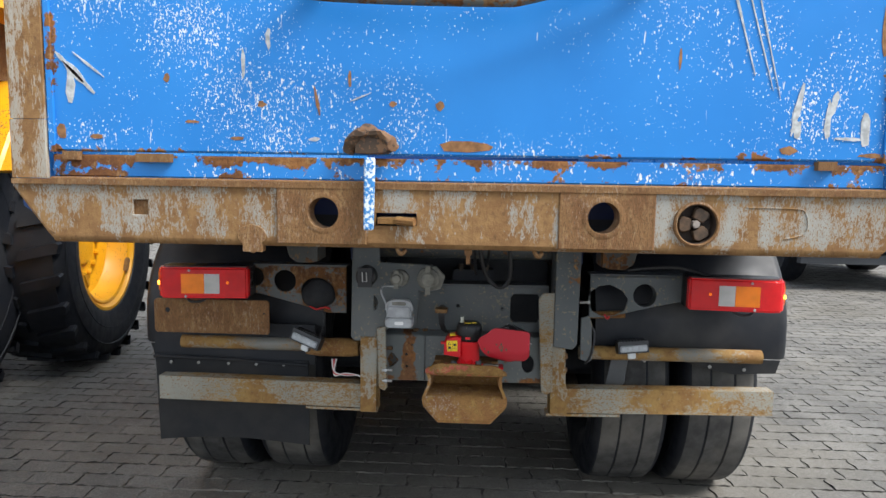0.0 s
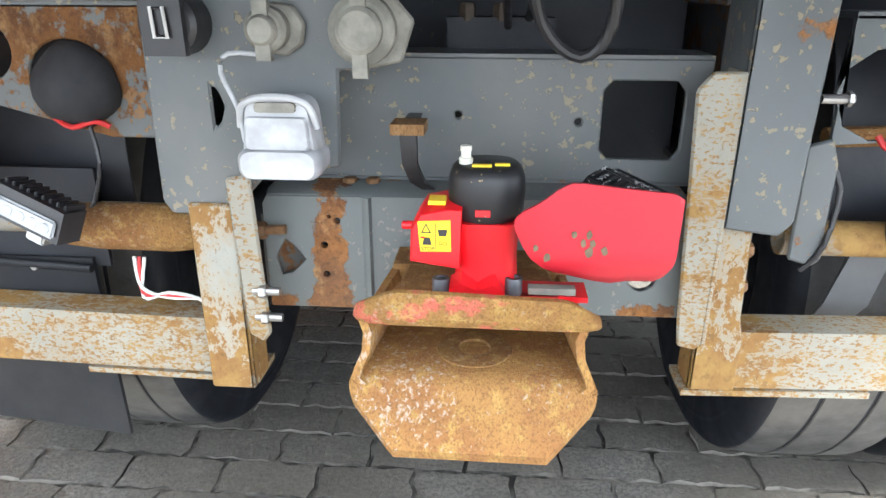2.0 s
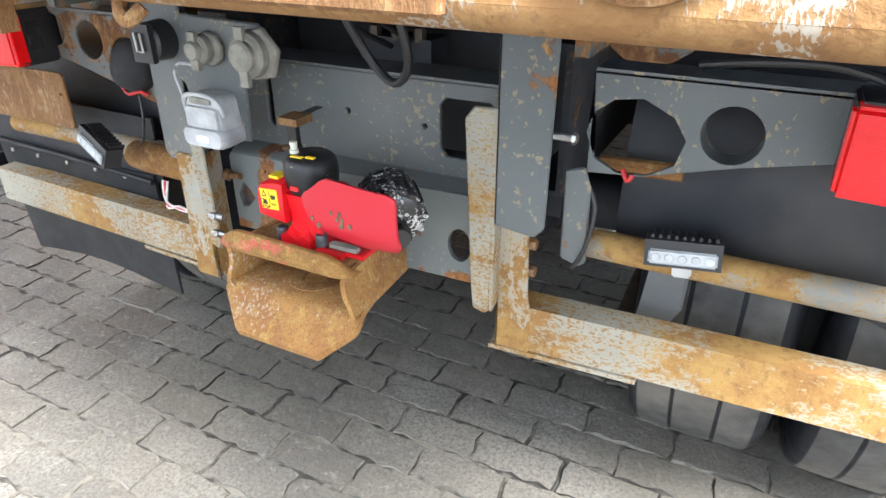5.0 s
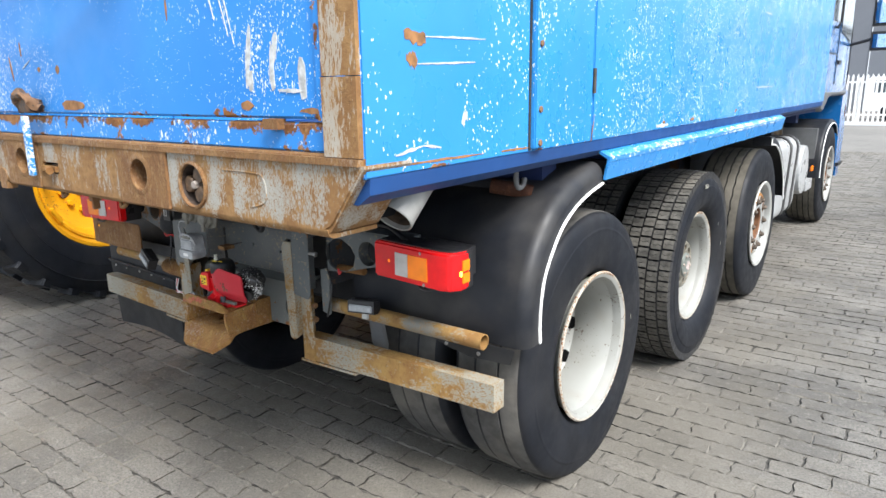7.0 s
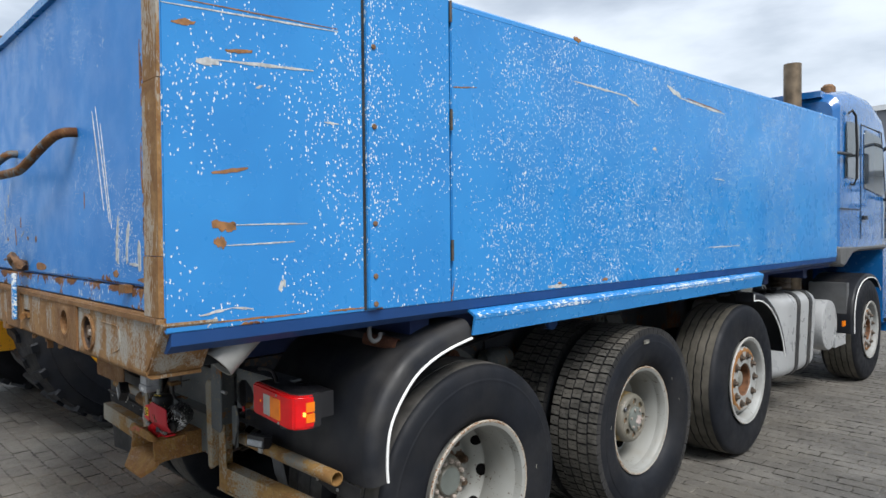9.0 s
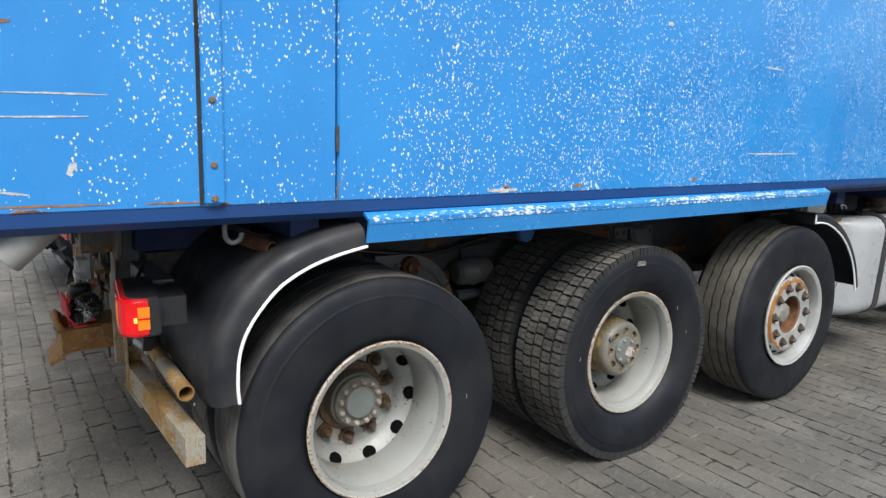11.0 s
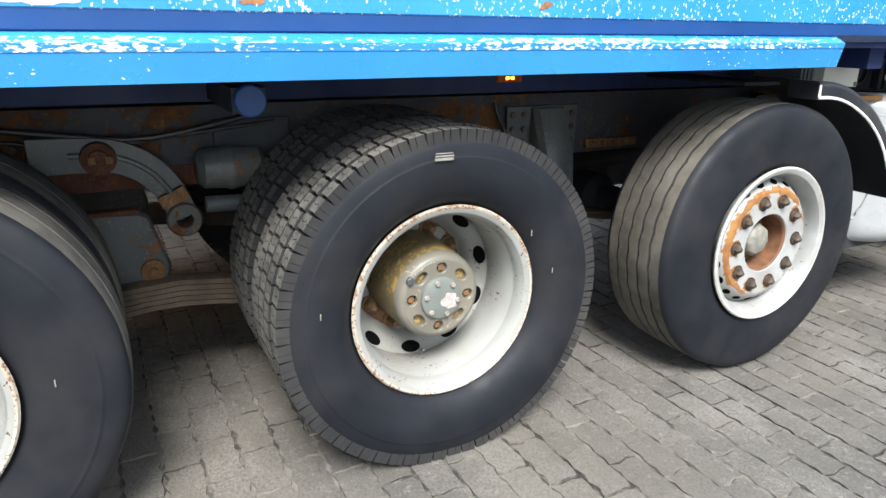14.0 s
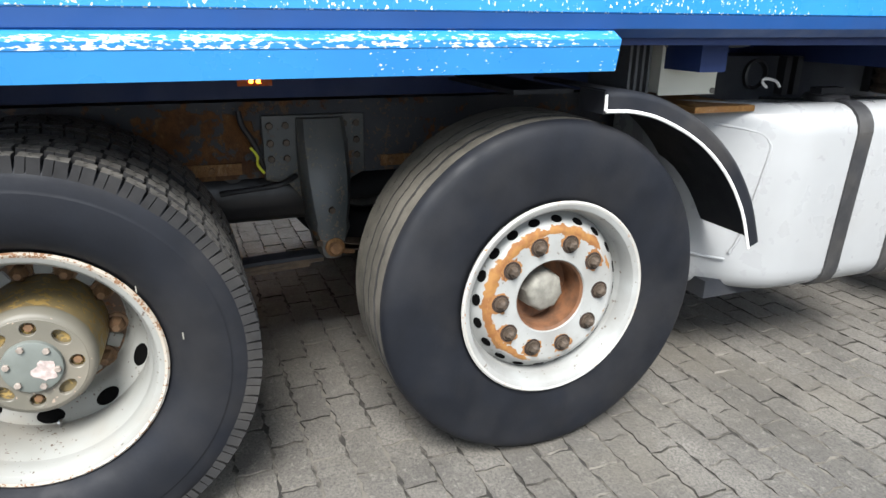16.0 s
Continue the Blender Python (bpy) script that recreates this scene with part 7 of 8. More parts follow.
    turned("brake_chamber", [(2.13, 0.0), (2.13, 0.045), (2.15, 0.066), (2.22, 0.070), (2.232, 0.076), (2.244, 0.076), (2.256, 0.070), (2.33, 0.066), (2.35, 0.045), (2.35, 0.0)], m_hanger, truck, (s * 0.50, 0, 0.845), "y", 24, "grey rusted brake chamber")
    tubed("brake_rod", [(s * 0.49, 2.15, 0.72), (s * 0.49, 2.40, 0.715)], 0.028, m_chassis, truck, n=12)
    # riveted plate and tapered hanger ahead of the drive axle
    bm = add_plate(bmesh.new(), [(3.375, 0.775), (3.375, 1.00), (3.735, 1.00), (3.735, 0.79), (3.685, 0.765), (3.645, 0.71), (3.63, 0.645), (3.515, 0.640), (3.50, 0.70), (3.455, 0.76)], [], "x", min(s * 0.432, s * 0.45), max(s * 0.432, s * 0.45), 0.003)
    pl = part("riveted_plate", bm, m_hanger, truck, "grey bracket plate with rows of bolts")
    for y in (3.40, 3.455, 3.66, 3.705):
        for z in (0.85, 0.905, 0.965):
            part("bolt", hexagon(bmesh.new(), (s * 0.45, y, z), 0.013, 0.010 * s, "x"), m_nut_dark, pl)
    bm = bmesh.new()
    loops = []
    for z, hw, x in ((0.99, 0.082, 0.46), (0.90, 0.086, 0.50), (0.80, 0.084, 0.54), (0.70, 0.074, 0.562), (0.645, 0.064, 0.570), (0.620, 0.069, 0.572), (0.575, 0.052, 0.572), (0.535, 0.046, 0.572), (0.515, 0.034, 0.568)):
        loops.append([(s * (0.44 + d * (x - 0.44) + e), 3.575 + hw * k, z) for d, e, k in ((0, 0, -1), (1, 0, -1), (1, 0.026, -0.78), (1, 0.034, -0.40), (1, 0.036, 0.0), (1, 0.034, 0.40), (1, 0.026, 0.78), (1, 0, 1), (0, 0, 1))])
    add_loft(bm, loops)
    hk = part("tapered_hanger", bm, m_hanger, truck, "tapered grey cast spring hanger")
    turned("boss", [(s * 0.596, 0.036), (s * 0.612, 0.034), (s * 0.614, 0.022), (s * 0.612, 0.0)], m_plate_rust, hk, (0, 3.580, 0.556), "x", 20, "rusty pin boss")
    part("pin", hexagon(bmesh.new(), (s * 0.613, 3.580, 0.556), 0.024, 0.016 * s, "x", 8), m_nut, hk)
    part("bolt", hexagon(bmesh.new(), (s * 0.596, 3.575, 0.69), 0.013, 0.014 * s, "x"), m_nut_dark, hk)
    for k in range(3):
        bm = bmesh.new()
        add_loft(bm, [[(s * 0.47, y, z), (s * 0.545, y, z), (s * 0.545, y, z + 0.013), (s * 0.47, y, z + 0.013)] for y, z in ((3.60 - 0.05 * k, 0.502 - 0.015 * k), (3.35, 0.496 - 0.0155 * k), (3.05, 0.480 - 0.016 * k))])
        part("spring_leaf", bm, m_spring if k else m_under, truck)
    tubed("pin_end", [(s * 0.575, 3.60, 0.535), (s * 0.575, 3.655, 0.528)], 0.013, m_nut, truck, n=8)
    # second hanger behind the steering axle and the air reservoirs
    turned("air_tank", [(2.95, 0.0), (2.96, 0.08), (3.0, 0.115), (3.62, 0.115), (3.66, 0.08), (3.67, 0.0)], m_black, truck, (s * 0.28, 0, 0.70), "y", 24, "black air reservoir")
    bm = add_box(bmesh.new(), min(s * 0.432, s * 0.444), max(s * 0.432, s * 0.444), 3.80, 4.10, 0.80, 0.84, 0.003)
    part("rusty_strip", bm, m_plate_rust, truck)
    boxed("rusty_strip", (min(s * 0.432, s * 0.444), max(s * 0.432, s * 0.444), 3.02, 3.30, 0.80, 0.84), m_plate_rust, truck)
    boxed("rusty_strip", (min(s * 0.432, s * 0.441), max(s * 0.432, s * 0.441), 1.50, 2.14, 0.783, 0.850), m_stub, truck, 0.002)
    boxed("rusty_strip", (min(s * 0.432, s * 0.441), max(s * 0.432, s * 0.441), 2.16, 2.36, 0.800, 0.860), m_plate_rust, truck, 0.002)
    for y in (1.62, 1.70, 1.78, 2.30, 2.38):
        part("frame_bolt", hexagon(bmesh.new(), (s * 0.431, y, 0.93 - 0.03 * (y > 2)), 0.012, 0.010 * s, "x"), m_nut_dark, truck)
    for y in (3.06, 3.13, 3.20, 3.84, 3.90, 3.96):
        part("frame_bolt", hexagon(bmesh.new(), (s * 0.444, y, 0.82), 0.011, 0.009 * s, "x"), m_nut, truck)

# wiring along the frame
tubed("wire_loom", [(0.47, 3.30, 1.02), (0.48, 3.31, 0.97), (0.475, 3.34, 0.92), (0.48, 3.36, 0.86), (0.47, 3.37, 0.82)], 0.010, m_black, truck, "black wire loom", smooth=4)
tubed("wire_loom", [(0.485, 3.33, 0.90), (0.49, 3.35, 0.87), (0.48, 3.35, 0.84), (0.49, 3.37, 0.81)], 0.005, m_wire_yellow, truck, smooth=4)
tubed("brake_hose", [(0.47, 3.48, 0.79), (0.50, 3.42, 0.77), (0.48, 3.33, 0.755), (0.46, 3.22, 0.74)], 0.010, m_black, truck, smooth=4)
tubed("brake_hose", [(0.48, 1.45, 1.02), (0.49, 1.75, 0.975), (0.49, 2.0, 0.955), (0.48, 2.35, 1.02)], 0.010, m_black, truck, smooth=4)
tubed("brake_hose", [(0.48, 1.5, 0.98), (0.49, 1.8, 0.935), (0.485, 2.1, 0.96), (0.48, 2.4, 0.99)], 0.006, m_black, truck, smooth=4)
tubed("cross_pipe", [(-0.3, 3.25, 0.80), (0.40, 3.27, 0.80)], 0.040, m_black, truck, "thick black pipe", n=16)
# amber marker and blue round plug under the body
mk = boxed("marker_lamp", (0.458, 0.476, 3.305, 3.418, 1.102, 1.132), m_lens_amber_dark, truck, 0.006, "small glowing amber marker lamp")
boxed("lit_bulb", (0.474, 0.479, 3.343, 3.356, 1.112, 1.122), m_lit_orange, mk, 0.003)
boxed("lit_bulb", (0.474, 0.479, 3.366, 3.379, 1.112, 1.122), m_lit_orange, mk, 0.003)
turned("round_plug", [(0.86, 0.045), (0.915, 0.045), (0.920, 0.040), (0.921, 0.0)], m_blue_dark, truck, (0, 2.238, 1.105), "x", 28, "round blue end plug")
bm = add_box(bmesh.new(), 0.46, 0.90, 2.19, 2.285, 1.07, 1.14, 0.01)
part("cross_box", bm, m_under, truck)
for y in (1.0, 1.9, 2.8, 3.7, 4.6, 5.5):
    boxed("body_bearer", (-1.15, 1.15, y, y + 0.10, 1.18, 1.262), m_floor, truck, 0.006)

# ---- steering-axle fender, tank and side equipment ----
arc3 = [(4.225, 1.144), (4.33, 1.138), (4.45, 1.106), (4.60, 1.030), (4.73, 0.920), (4.83, 0.780), (4.89, 0.635)]
for s in (1, -1):
    fd = fender(s, arc3, 0.80, 1.226, 0.022, "steer_fender", "black plastic quarter fender with a white edge trim", 0.036)
    boxed("end_lip", (min(s * 1.10, s * 1.225), max(s * 1.10, s * 1.225), 4.216, 4.224, 1.078, 1.140), m_fender, fd, 0.002)
    tubed("rubbed_edge", [(s * 1.227, 4.221, 1.132), (s * 1.227, 4.222, 1.088)], 0.0045, m_white_trim, fd, n=6)
    boxed("mount_shelf", (min(s * 0.55, s * 1.06), max(s * 0.55, s * 1.06), 4.02, 4.22, 1.118, 1.132), m_fender, fd, 0.004)


def fuel_tank():
    bm = bmesh.new()
    prof = []
    for cx, cz, a0 in ((1.06, 0.96, 0), (0.56, 0.96, 90), (0.56, 0.44, 180), (1.04, 0.46, 270)):
        rr = 0.10 if cx > 0.9 else 0.06
        for a in np.linspace(a0, a0 + 90, 6):
            prof.append((cx + rr * math.cos(radians(a)), cz + rr * math.sin(radians(a))))
    loops = []
    cx, cz = 0.82, 0.70
    # the rear end is cut back at a slant to clear the wheel
    for y, out, k in ((4.775, 0.80, 0.90), (4.785, 0.835, 0.95), (4.80, 0.865, 0.985), (4.86, 0.93, 1.0), (4.94, 1.005, 1.0), (5.01, 1.07, 1.0), (5.055, 1.108, 1.0), (5.09, 1.132, 1.0), (5.13, 1.150, 1.0), (5.18, 1.158, 1.0), (5.25, 1.160, 1.0),
                      (5.75, 1.16, 1.0), (5.78, 1.16, 0.985), (5.795, 1.16, 0.95), (5.80, 1.16, 0.9)):
        f = (out - 0.50) / 0.66
        loops.append([(0.50 + (x - 0.50) * f, y, cz + (z - cz) * k) for x, z in prof])
    add_loft(bm, loops)
    tank = part("fuel_tank", bm, m_silver, truck, "large light grey fuel tank held by two black straps", sharp=50)
    face = lambda t, z: (0.880 + 0.205 * t, 4.812 + 0.222 * t, z)          # along the slanted end
    for run in (((0.30, 0.985), (0.80, 0.965), (0.93, 0.935), (0.95, 0.88), (0.80, 0.60), (0.70, 0.515)), ((0.0, 0.510), (0.35, 0.492), (0.66, 0.488))):
        part("pressed_ridge", add_tube(bmesh.new(), smooth_path([face(t, z) for t, z in run], 3), 0.006, 8), m_silver, tank)
    for y in (5.36, 5.66):
        bm = bmesh.new()
        lo, hi = [], []
        loops = []
        for x, z in prof:
            d = Vector((x - cx, 0, z - cz)).normalized()
            loops.append([(x, y - 0.035, z), (x + d.x * 0.010, y - 0.035, z + d.z * 0.010), (x + d.x * 0.010, y + 0.035, z + d.z * 0.010), (x, y + 0.035, z)])
        add_loft(bm, loops + [loops[0]], cap=False)
        part("tank_strap", bm, m_strap, tank, "black tank strap")
    cp = turned("filler_cap", [(1.055, 0.075), (1.075, 0.078), (1.082, 0.072), (1.085, 0.0)], m_black, tank, (0.98, 5.36, 0), "z", 14, "black filler cap")
    boxed("cap_grip", (0.955, 1.005, 5.30, 5.42, 1.08, 1.105), m_black, cp, 0.006)
    bm = add_box(bmesh.new(), 0.50, 1.0, 4.9, 5.7, 0.33, 0.40, 0.01)
    part("tank_cradle", bm, m_under, tank)
    return tank


fuel_tank()
box_thing = boxed("valve_box", (0.72, 0.98, 4.595, 4.815, 1.10, 1.262), m_whitebox, truck, 0.008, "cream metal box on the frame")
boxed("lid", (0.978, 0.986, 4.588, 4.822, 1.094, 1.268), m_whitebox, box_thing, 0.004)
for y, z in ((4.60, 1.255), (4.81, 1.255), (4.81, 1.106)):
    part("screw", hexagon(bmesh.new(), (0.985, y, z), 0.010, 0.008, "x", 8), m_cast, box_thing)
for y in (4.49, 4.515, 4.54, 4.565):
    boxed("cooling_rib", (0.72, 0.95, y, y + 0.010, 1.10, 1.255), m_grey_trim, box_thing, 0.002)
boxed("step_plate", (0.55, 1.02, 4.72, 4.98, 1.035, 1.055), m_hitch, truck, 0.005, "rusty orange plate beside the tank")
tubed("bent_wire", [(0.98, 5.06, 1.11), (0.985, 5.03, 1.13), (0.98, 5.05, 1.14), (0.98, 5.10, 1.13), (0.98, 5.12, 1.11)], 0.005, m_wire_white, truck, smooth=3)
tubed("fuel_pipe", [(0.80, 4.99, 1.25), (0.82, 5.08, 1.25), (0.82, 5.14, 1.27), (0.82, 5.14, 1.32)], 0.012, m_grey_trim, truck, smooth=3)
boxed("frame_box", (0.45, 0.70, 5.0, 5.95, 1.03, 1.20), m_under, truck, 0.01)
for y in (5.40, 5.46, 5.9):
    boxed("bracket_leg", (0.70, 0.74, y, y + 0.03, 1.05, 1.20), m_black, truck, 0.004)
turned("round_port", [(0.70, 0.06), (0.715, 0.06), (0.718, 0.05), (0.70, 0.045)], m_black, truck, (0, 5.28, 1.13), "x", 20)
# cylinder with a round face, then the exhaust stack
cyl = turned("air_filter", [(0.55, 0.0), (0.55, 0.24), (1.10, 0.24), (1.125, 0.232), (1.13, 0.21), (1.125, 0.0)], m_silver, truck, (0, 6.33, 0.69), "x", 40, "pale grey round air filter drum")
for k in range(6):
    th = k * math.pi / 3
    part("bolt", hexagon(bmesh.new(), (1.126, 6.33 + 0.20 * math.cos(th), 0.69 + 0.20 * math.sin(th)), 0.010, 0.008, "x"), m_steel, cyl)
stack = turned("exhaust_pipe", [(1.03, 0.08), (1.95, 0.08), (3.17, 0.078), (3.17, 0.073), (2.2, 0.070)], m_stack, truck, (0.86, 6.12, 0), "z", 28, "upright heat-stained exhaust stack")
turned("lower_bellows", [(0.80 + 0.02 * k, 0.10 if k % 2 else 0.085) for k in range(14)], m_nut_dark, stack, (0.80, 5.98, 0.25), "z", 20)

# ---- cab ----
def cab_loop(y, w, z0, z1, r):
    """Cross-section of the cab at y, with rounded upper corners."""
    pts = [(-w, z0), (w, z0), (w, z1 - r)]
    for a in np.linspace(0, 90, 5):
        pts.append((w - r + r * math.cos(radians(a)), z1 - r + r * math.sin(radians(a))))
    for a in np.linspace(90, 180, 5):
        pts.append((-w + r + r * math.cos(radians(a)), z1 - r + r * math.sin(radians(a))))
    pts.append((-w, z1 - r))
    return [(x, y, z) for x, z in pts]


bm = bmesh.new()
add_loft(bm, [cab_loop(6.34, 1.14, 1.45, 2.82, 0.10), cab_loop(6.40, 1.19, 1.42, 2.90, 0.14), cab_loop(6.9, 1.20, 1.42, 3.00, 0.16), cab_loop(7.5, 1.20, 1.42, 3.02, 0.18), cab_loop(8.0, 1.19, 1.42, 2.92, 0.2), cab_loop(8.35, 1.16, 1.42, 2.55, 0.15), cab_loop(8.45, 1.12, 1.42, 2.2, 0.1)])
cab = part("cab", bm, m_cab, truck, "glossy blue sleeper-less truck cab", sharp=30)
for s in (1, -1):
    wn = plated("rear_window", [(6.52, 2.10), (6.98, 2.10), (7.0, 2.14), (7.0, 2.62), (6.96, 2.66), (6.58, 2.64), (6.54, 2.58)], [], "x", s * 1.199, s * 1.207, m_glass, cab, "small dark side window", 0.003)
    dw = plated("door_window", [(7.16, 2.02), (7.92, 1.96), (7.96, 2.02), (7.90, 2.50), (7.80, 2.60), (7.20, 2.62), (7.16, 2.56)], [], "x", s * 1.199, s * 1.207, m_glass, cab, "dark door window", 0.003)
    for y0, z0, y1, z1 in ((7.06, 1.50, 7.06, 2.66), (7.06, 2.66, 7.86, 2.66), (7.86, 2.66, 8.05, 2.0), (8.05, 2.0, 8.05, 1.5), (6.36, 1.80, 7.06, 1.80)):
        tubed("door_gap", [(s * 1.201, y0, z0), (s * 1.201, y1, z1)], 0.006, m_black, cab, n=6)
    boxed("door_handle", (min(s * 1.20, s * 1.225), max(s * 1.20, s * 1.225), 7.10, 7.24, 1.70, 1.74), m_black, cab, 0.006)
    bm = add_plate(bmesh.new(), [(6.34, 1.44), (6.36, 1.26), (6.52, 1.24), (6.80, 1.36), (7.00, 1.38), (8.1, 1.38), (8.1, 1.44)], [], "x", min(s * 1.05, s * 1.205), max(s * 1.05, s * 1.205), 0.02)
    part("lower_trim", bm, m_grey_trim, cab, "dark grey lower cab trim")
    fender(s, [(6.86, 0.55), (6.86, 0.75), (6.92, 0.92), (7.06, 1.05), (7.28, 1.12), (7.53, 1.13), (7.78, 1.08), (7.94, 0.96)], 0.75, 1.19, 0.03, "front_fender", "dark grey front fender")
    tubed("grab_rail", [(s * 1.21, 6.60, 2.72), (s * 1.25, 6.68, 2.70), (s * 1.25, 6.72, 2.10), (s * 1.21, 6.66, 2.04)], 0.012, m_black, cab, smooth=2)
    tubed("side_pin", [(s * 1.20, 6.10, 2.30), (s * 1.24, 6.12, 2.30), (s * 1.24, 6.55, 2.32)], 0.014, m_black, cab)
    arm = tubed("mirror_arm", [(s * 1.18, 8.02, 2.48), (s * 1.32, 8.05, 2.56), (s * 1.46, 8.05, 2.52), (s * 1.50, 8.04, 2.42)], 0.020, m_black, cab, "black mirror arm", smooth=3)
    tubed("lower_arm", [(s * 1.18, 8.05, 1.93), (s * 1.40, 8.05, 1.99), (s * 1.48, 8.04, 2.05)], 0.018, m_black, arm, smooth=3)
    for z0, z1 in ((2.12, 2.46), (1.86, 2.06)):
        mb = part("mirror_housing", add_box(bmesh.new(), s * 1.50 - 0.115, s * 1.50 + 0.115, 8.00, 8.10, z0, z1, 0.03), m_black, cab, "black mirror housing")
        boxed("mirror_glass", (s * 1.50 - 0.095, s * 1.50 + 0.095, 7.990, 8.001, z0 + 0.03, z1 - 0.03), m_mirror, mb, 0.003)
    boxed("corner_marker", (min(s * 1.12, s * 1.18), max(s * 1.12, s * 1.18), 8.36, 8.44, 1.12, 1.26), m_lens_orange, cab, 0.008, "orange corner indicator")
    bm = add_box(bmesh.new(), min(s * 0.72, s * 1.18), max(s * 0.72, s * 1.18), 8.06, 8.50, 0.55, 1.40, 0.03)
    part("entry_step", bm, m_cab, cab, "blue entry step panel")
    boxed("step_tread", (min(s * 1.05, s * 1.21), max(s * 1.05, s * 1.21), 8.10, 8.42, 0.56, 0.60), m_black, cab, 0.006)
    boxed("mud_guard", (min(s * 0.78, s * 1.13), max(s * 0.78, s * 1.13), 6.86, 6.95, 0.62, 1.06), m_grey_trim, cab, 0.015)
    boxed("lower_step", (min(s * 0.95, s * 1.14), max(s * 0.95, s * 1.14), 6.46, 6.80, 0.46, 0.56), m_silver, cab, 0.015)
    boxed("side_reflector", (min(s * 1.13, s * 1.145), max(s * 1.13, s * 1.145), 6.70, 6.78, 0.64, 0.69), m_lens_orange, cab, 0.004)
boxed("front_bumper", (-1.16, 1.16, 8.36, 8.60, 0.42, 1.44), m_cab, cab, 0.05, "blue front bumper")
boxed("windscreen", (-1.02, 1.02, 8.38, 8.47, 1.75, 2.20), m_glass, cab, 0.02)
boxed("roof_visor", (-1.05, 1.05, 6.30, 6.50, 2.86, 2.92), m_cab, cab, 0.02)
turned("beacon", [(2.99, 0.0), (2.99, 0.03), (3.05, 0.03), (3.06, 0.075), (3.14, 0.07), (3.17, 0.04), (3.175, 0.0)], m_nut, cab, (0.82, 7.35, 0), "z", 18, "brown roof beacon")
boxed("engine_block", (-0.42, 0.42, 6.4, 8.2, 0.62, 1.42), m_under, truck, 0.04)

# ---- drive line, and an added box, seen through under the frame ----
tubed("propeller_shaft", [(0.0, 2.8, 0.56), (0.0, 4.3, 0.66), (0.02, 6.4, 0.80)], 0.065, m_under, truck, "dark propeller shaft", n=16)
# unseen box, added to block the lit ground on the truck's far side
boxed("storage_box", (-1.12, -0.52, 4.80, 6.45, 0.33, 1.02), m_under, truck, 0.02, "dark box added to close the view under the frame")
boxed("gear_case", (-0.28, 0.28, 5.2, 6.4, 0.50, 1.0), m_under, truck, 0.05, "dirty gearbox, darkened for the shade under the truck")
for y in (3.42, 3.74):
    tubed("cross_tube", [(-0.40, y, 0.86), (0.40, y, 0.86)], 0.07, m_under, truck, n=14)

# ---- yellow wheel loader beside the truck ----
loader = thing("wheel_loader", "yellow wheel loader with large dark tyres parked beside the truck", "loader")


def loader_wheel(at, rz, size):
    bm = bmesh.new()
    prof = [(0.20, 0.56), (0.27, 0.60), (0.305, 0.72), (0.30, 0.84), (0.285, 0.93), (0.25, 0.985), (0.0, 1.0), (-0.25, 0.985), (-0.305, 0.72), (-0.27, 0.60), (-0.20, 0.56)]
    add_rev(bm, prof, 72)
    tyre = part("wheel", bm, m_rubber, loader, "large black loader tyre on a yellow rim")
    tyre.matrix_basis = pose(*at, 0, 0, rz) @ Matrix.Scale(size, 4)
    lugs = bmesh.new()
    for k in range(26):
        for s in (1, -1):
            th = 2 * math.pi * (k + (0.5 if s > 0 else 0)) / 26
            m = Matrix.Rotation(th, 4, "X")
            lp = [(0.02, -0.03), (0.30, 0.03), (0.315, 0.10), (0.30, 0.115), (0.02, 0.05)]
            bot = [lugs.verts.new(m @ Vector((s * u, v, 0.96 if u > 0.1 else 0.99))) for u, v in lp]
            top = [lugs.verts.new(m @ Vector((s * u * 0.98, v * 0.95, 1.015 if u > 0.1 else 1.03))) for u, v in lp]
            for i in range(5):
                lugs.faces.new((bot[i], bot[(i + 1) % 5], top[(i + 1) % 5], top[i]))
            lugs.faces.new(top)
    lg = part("lug_tread", lugs, m_rubber, tyre, flat=True)
    tagged(lg, kind="stuff")
    for r0, r1 in ((0.74, 0.002), (0.88, 0.003)):
        part("sidewall_line", add_rev(bmesh.new(), [(0.300, r0 - 0.006), (0.307, r0), (0.300, r0 + 0.006)], 64), m_rubber, tyre)
    rim = part("rim", add_rev(bmesh.new(), [(0.20, 0.585), (0.245, 0.60), (0.262, 0.590), (0.262, 0.565), (0.235, 0.550), (0.225, 0.535), (0.235, 0.525), (0.228, 0.505), (0.14, 0.49), (0.06, 0.45), (0.02, 0.36), (0.02, 0.20), (0.05, 0.18), (0.06, 0.0)], 64), m_yellow, tyre, "yellow painted rim with a locking ring")
    for k in range(16):
        th = 2 * math.pi * k / 16
        part("wheel_bolt", hexagon(bmesh.new(), (0.022, 0.29 * math.cos(th), 0.29 * math.sin(th)), 0.024, 0.035, "x"), m_yellow, tyre)
    for k in range(3):
        th = 2 * math.pi * k / 3 + 4.2
        part("rim_lug", add_box(bmesh.new(), 0.215, 0.255, -0.07, 0.07, 0.49, 0.53, 0.008, Matrix.Rotation(th, 4, "X")), m_hitch if k == 0 else m_yellow, tyre)
    return tyre


lw = loader_wheel((-2.985, 1.41, 0.90), 5.0, 0.88)
copy_thing(lw, pose(-5.05, 1.20, 0.90, 20, 0, 185.0))
lw2 = loader_wheel((-2.84, 2.83, 0.85), 7.7, 0.828)
copy_thing(lw2, pose(-4.90, 2.55, 0.85, 80, 0, 187.7))
boxed("bogie_frame", (-4.7, -3.4, 0.3, 4.2, 0.65, 1.35), m_yellow, loader, 0.05, "yellow bogie frame")
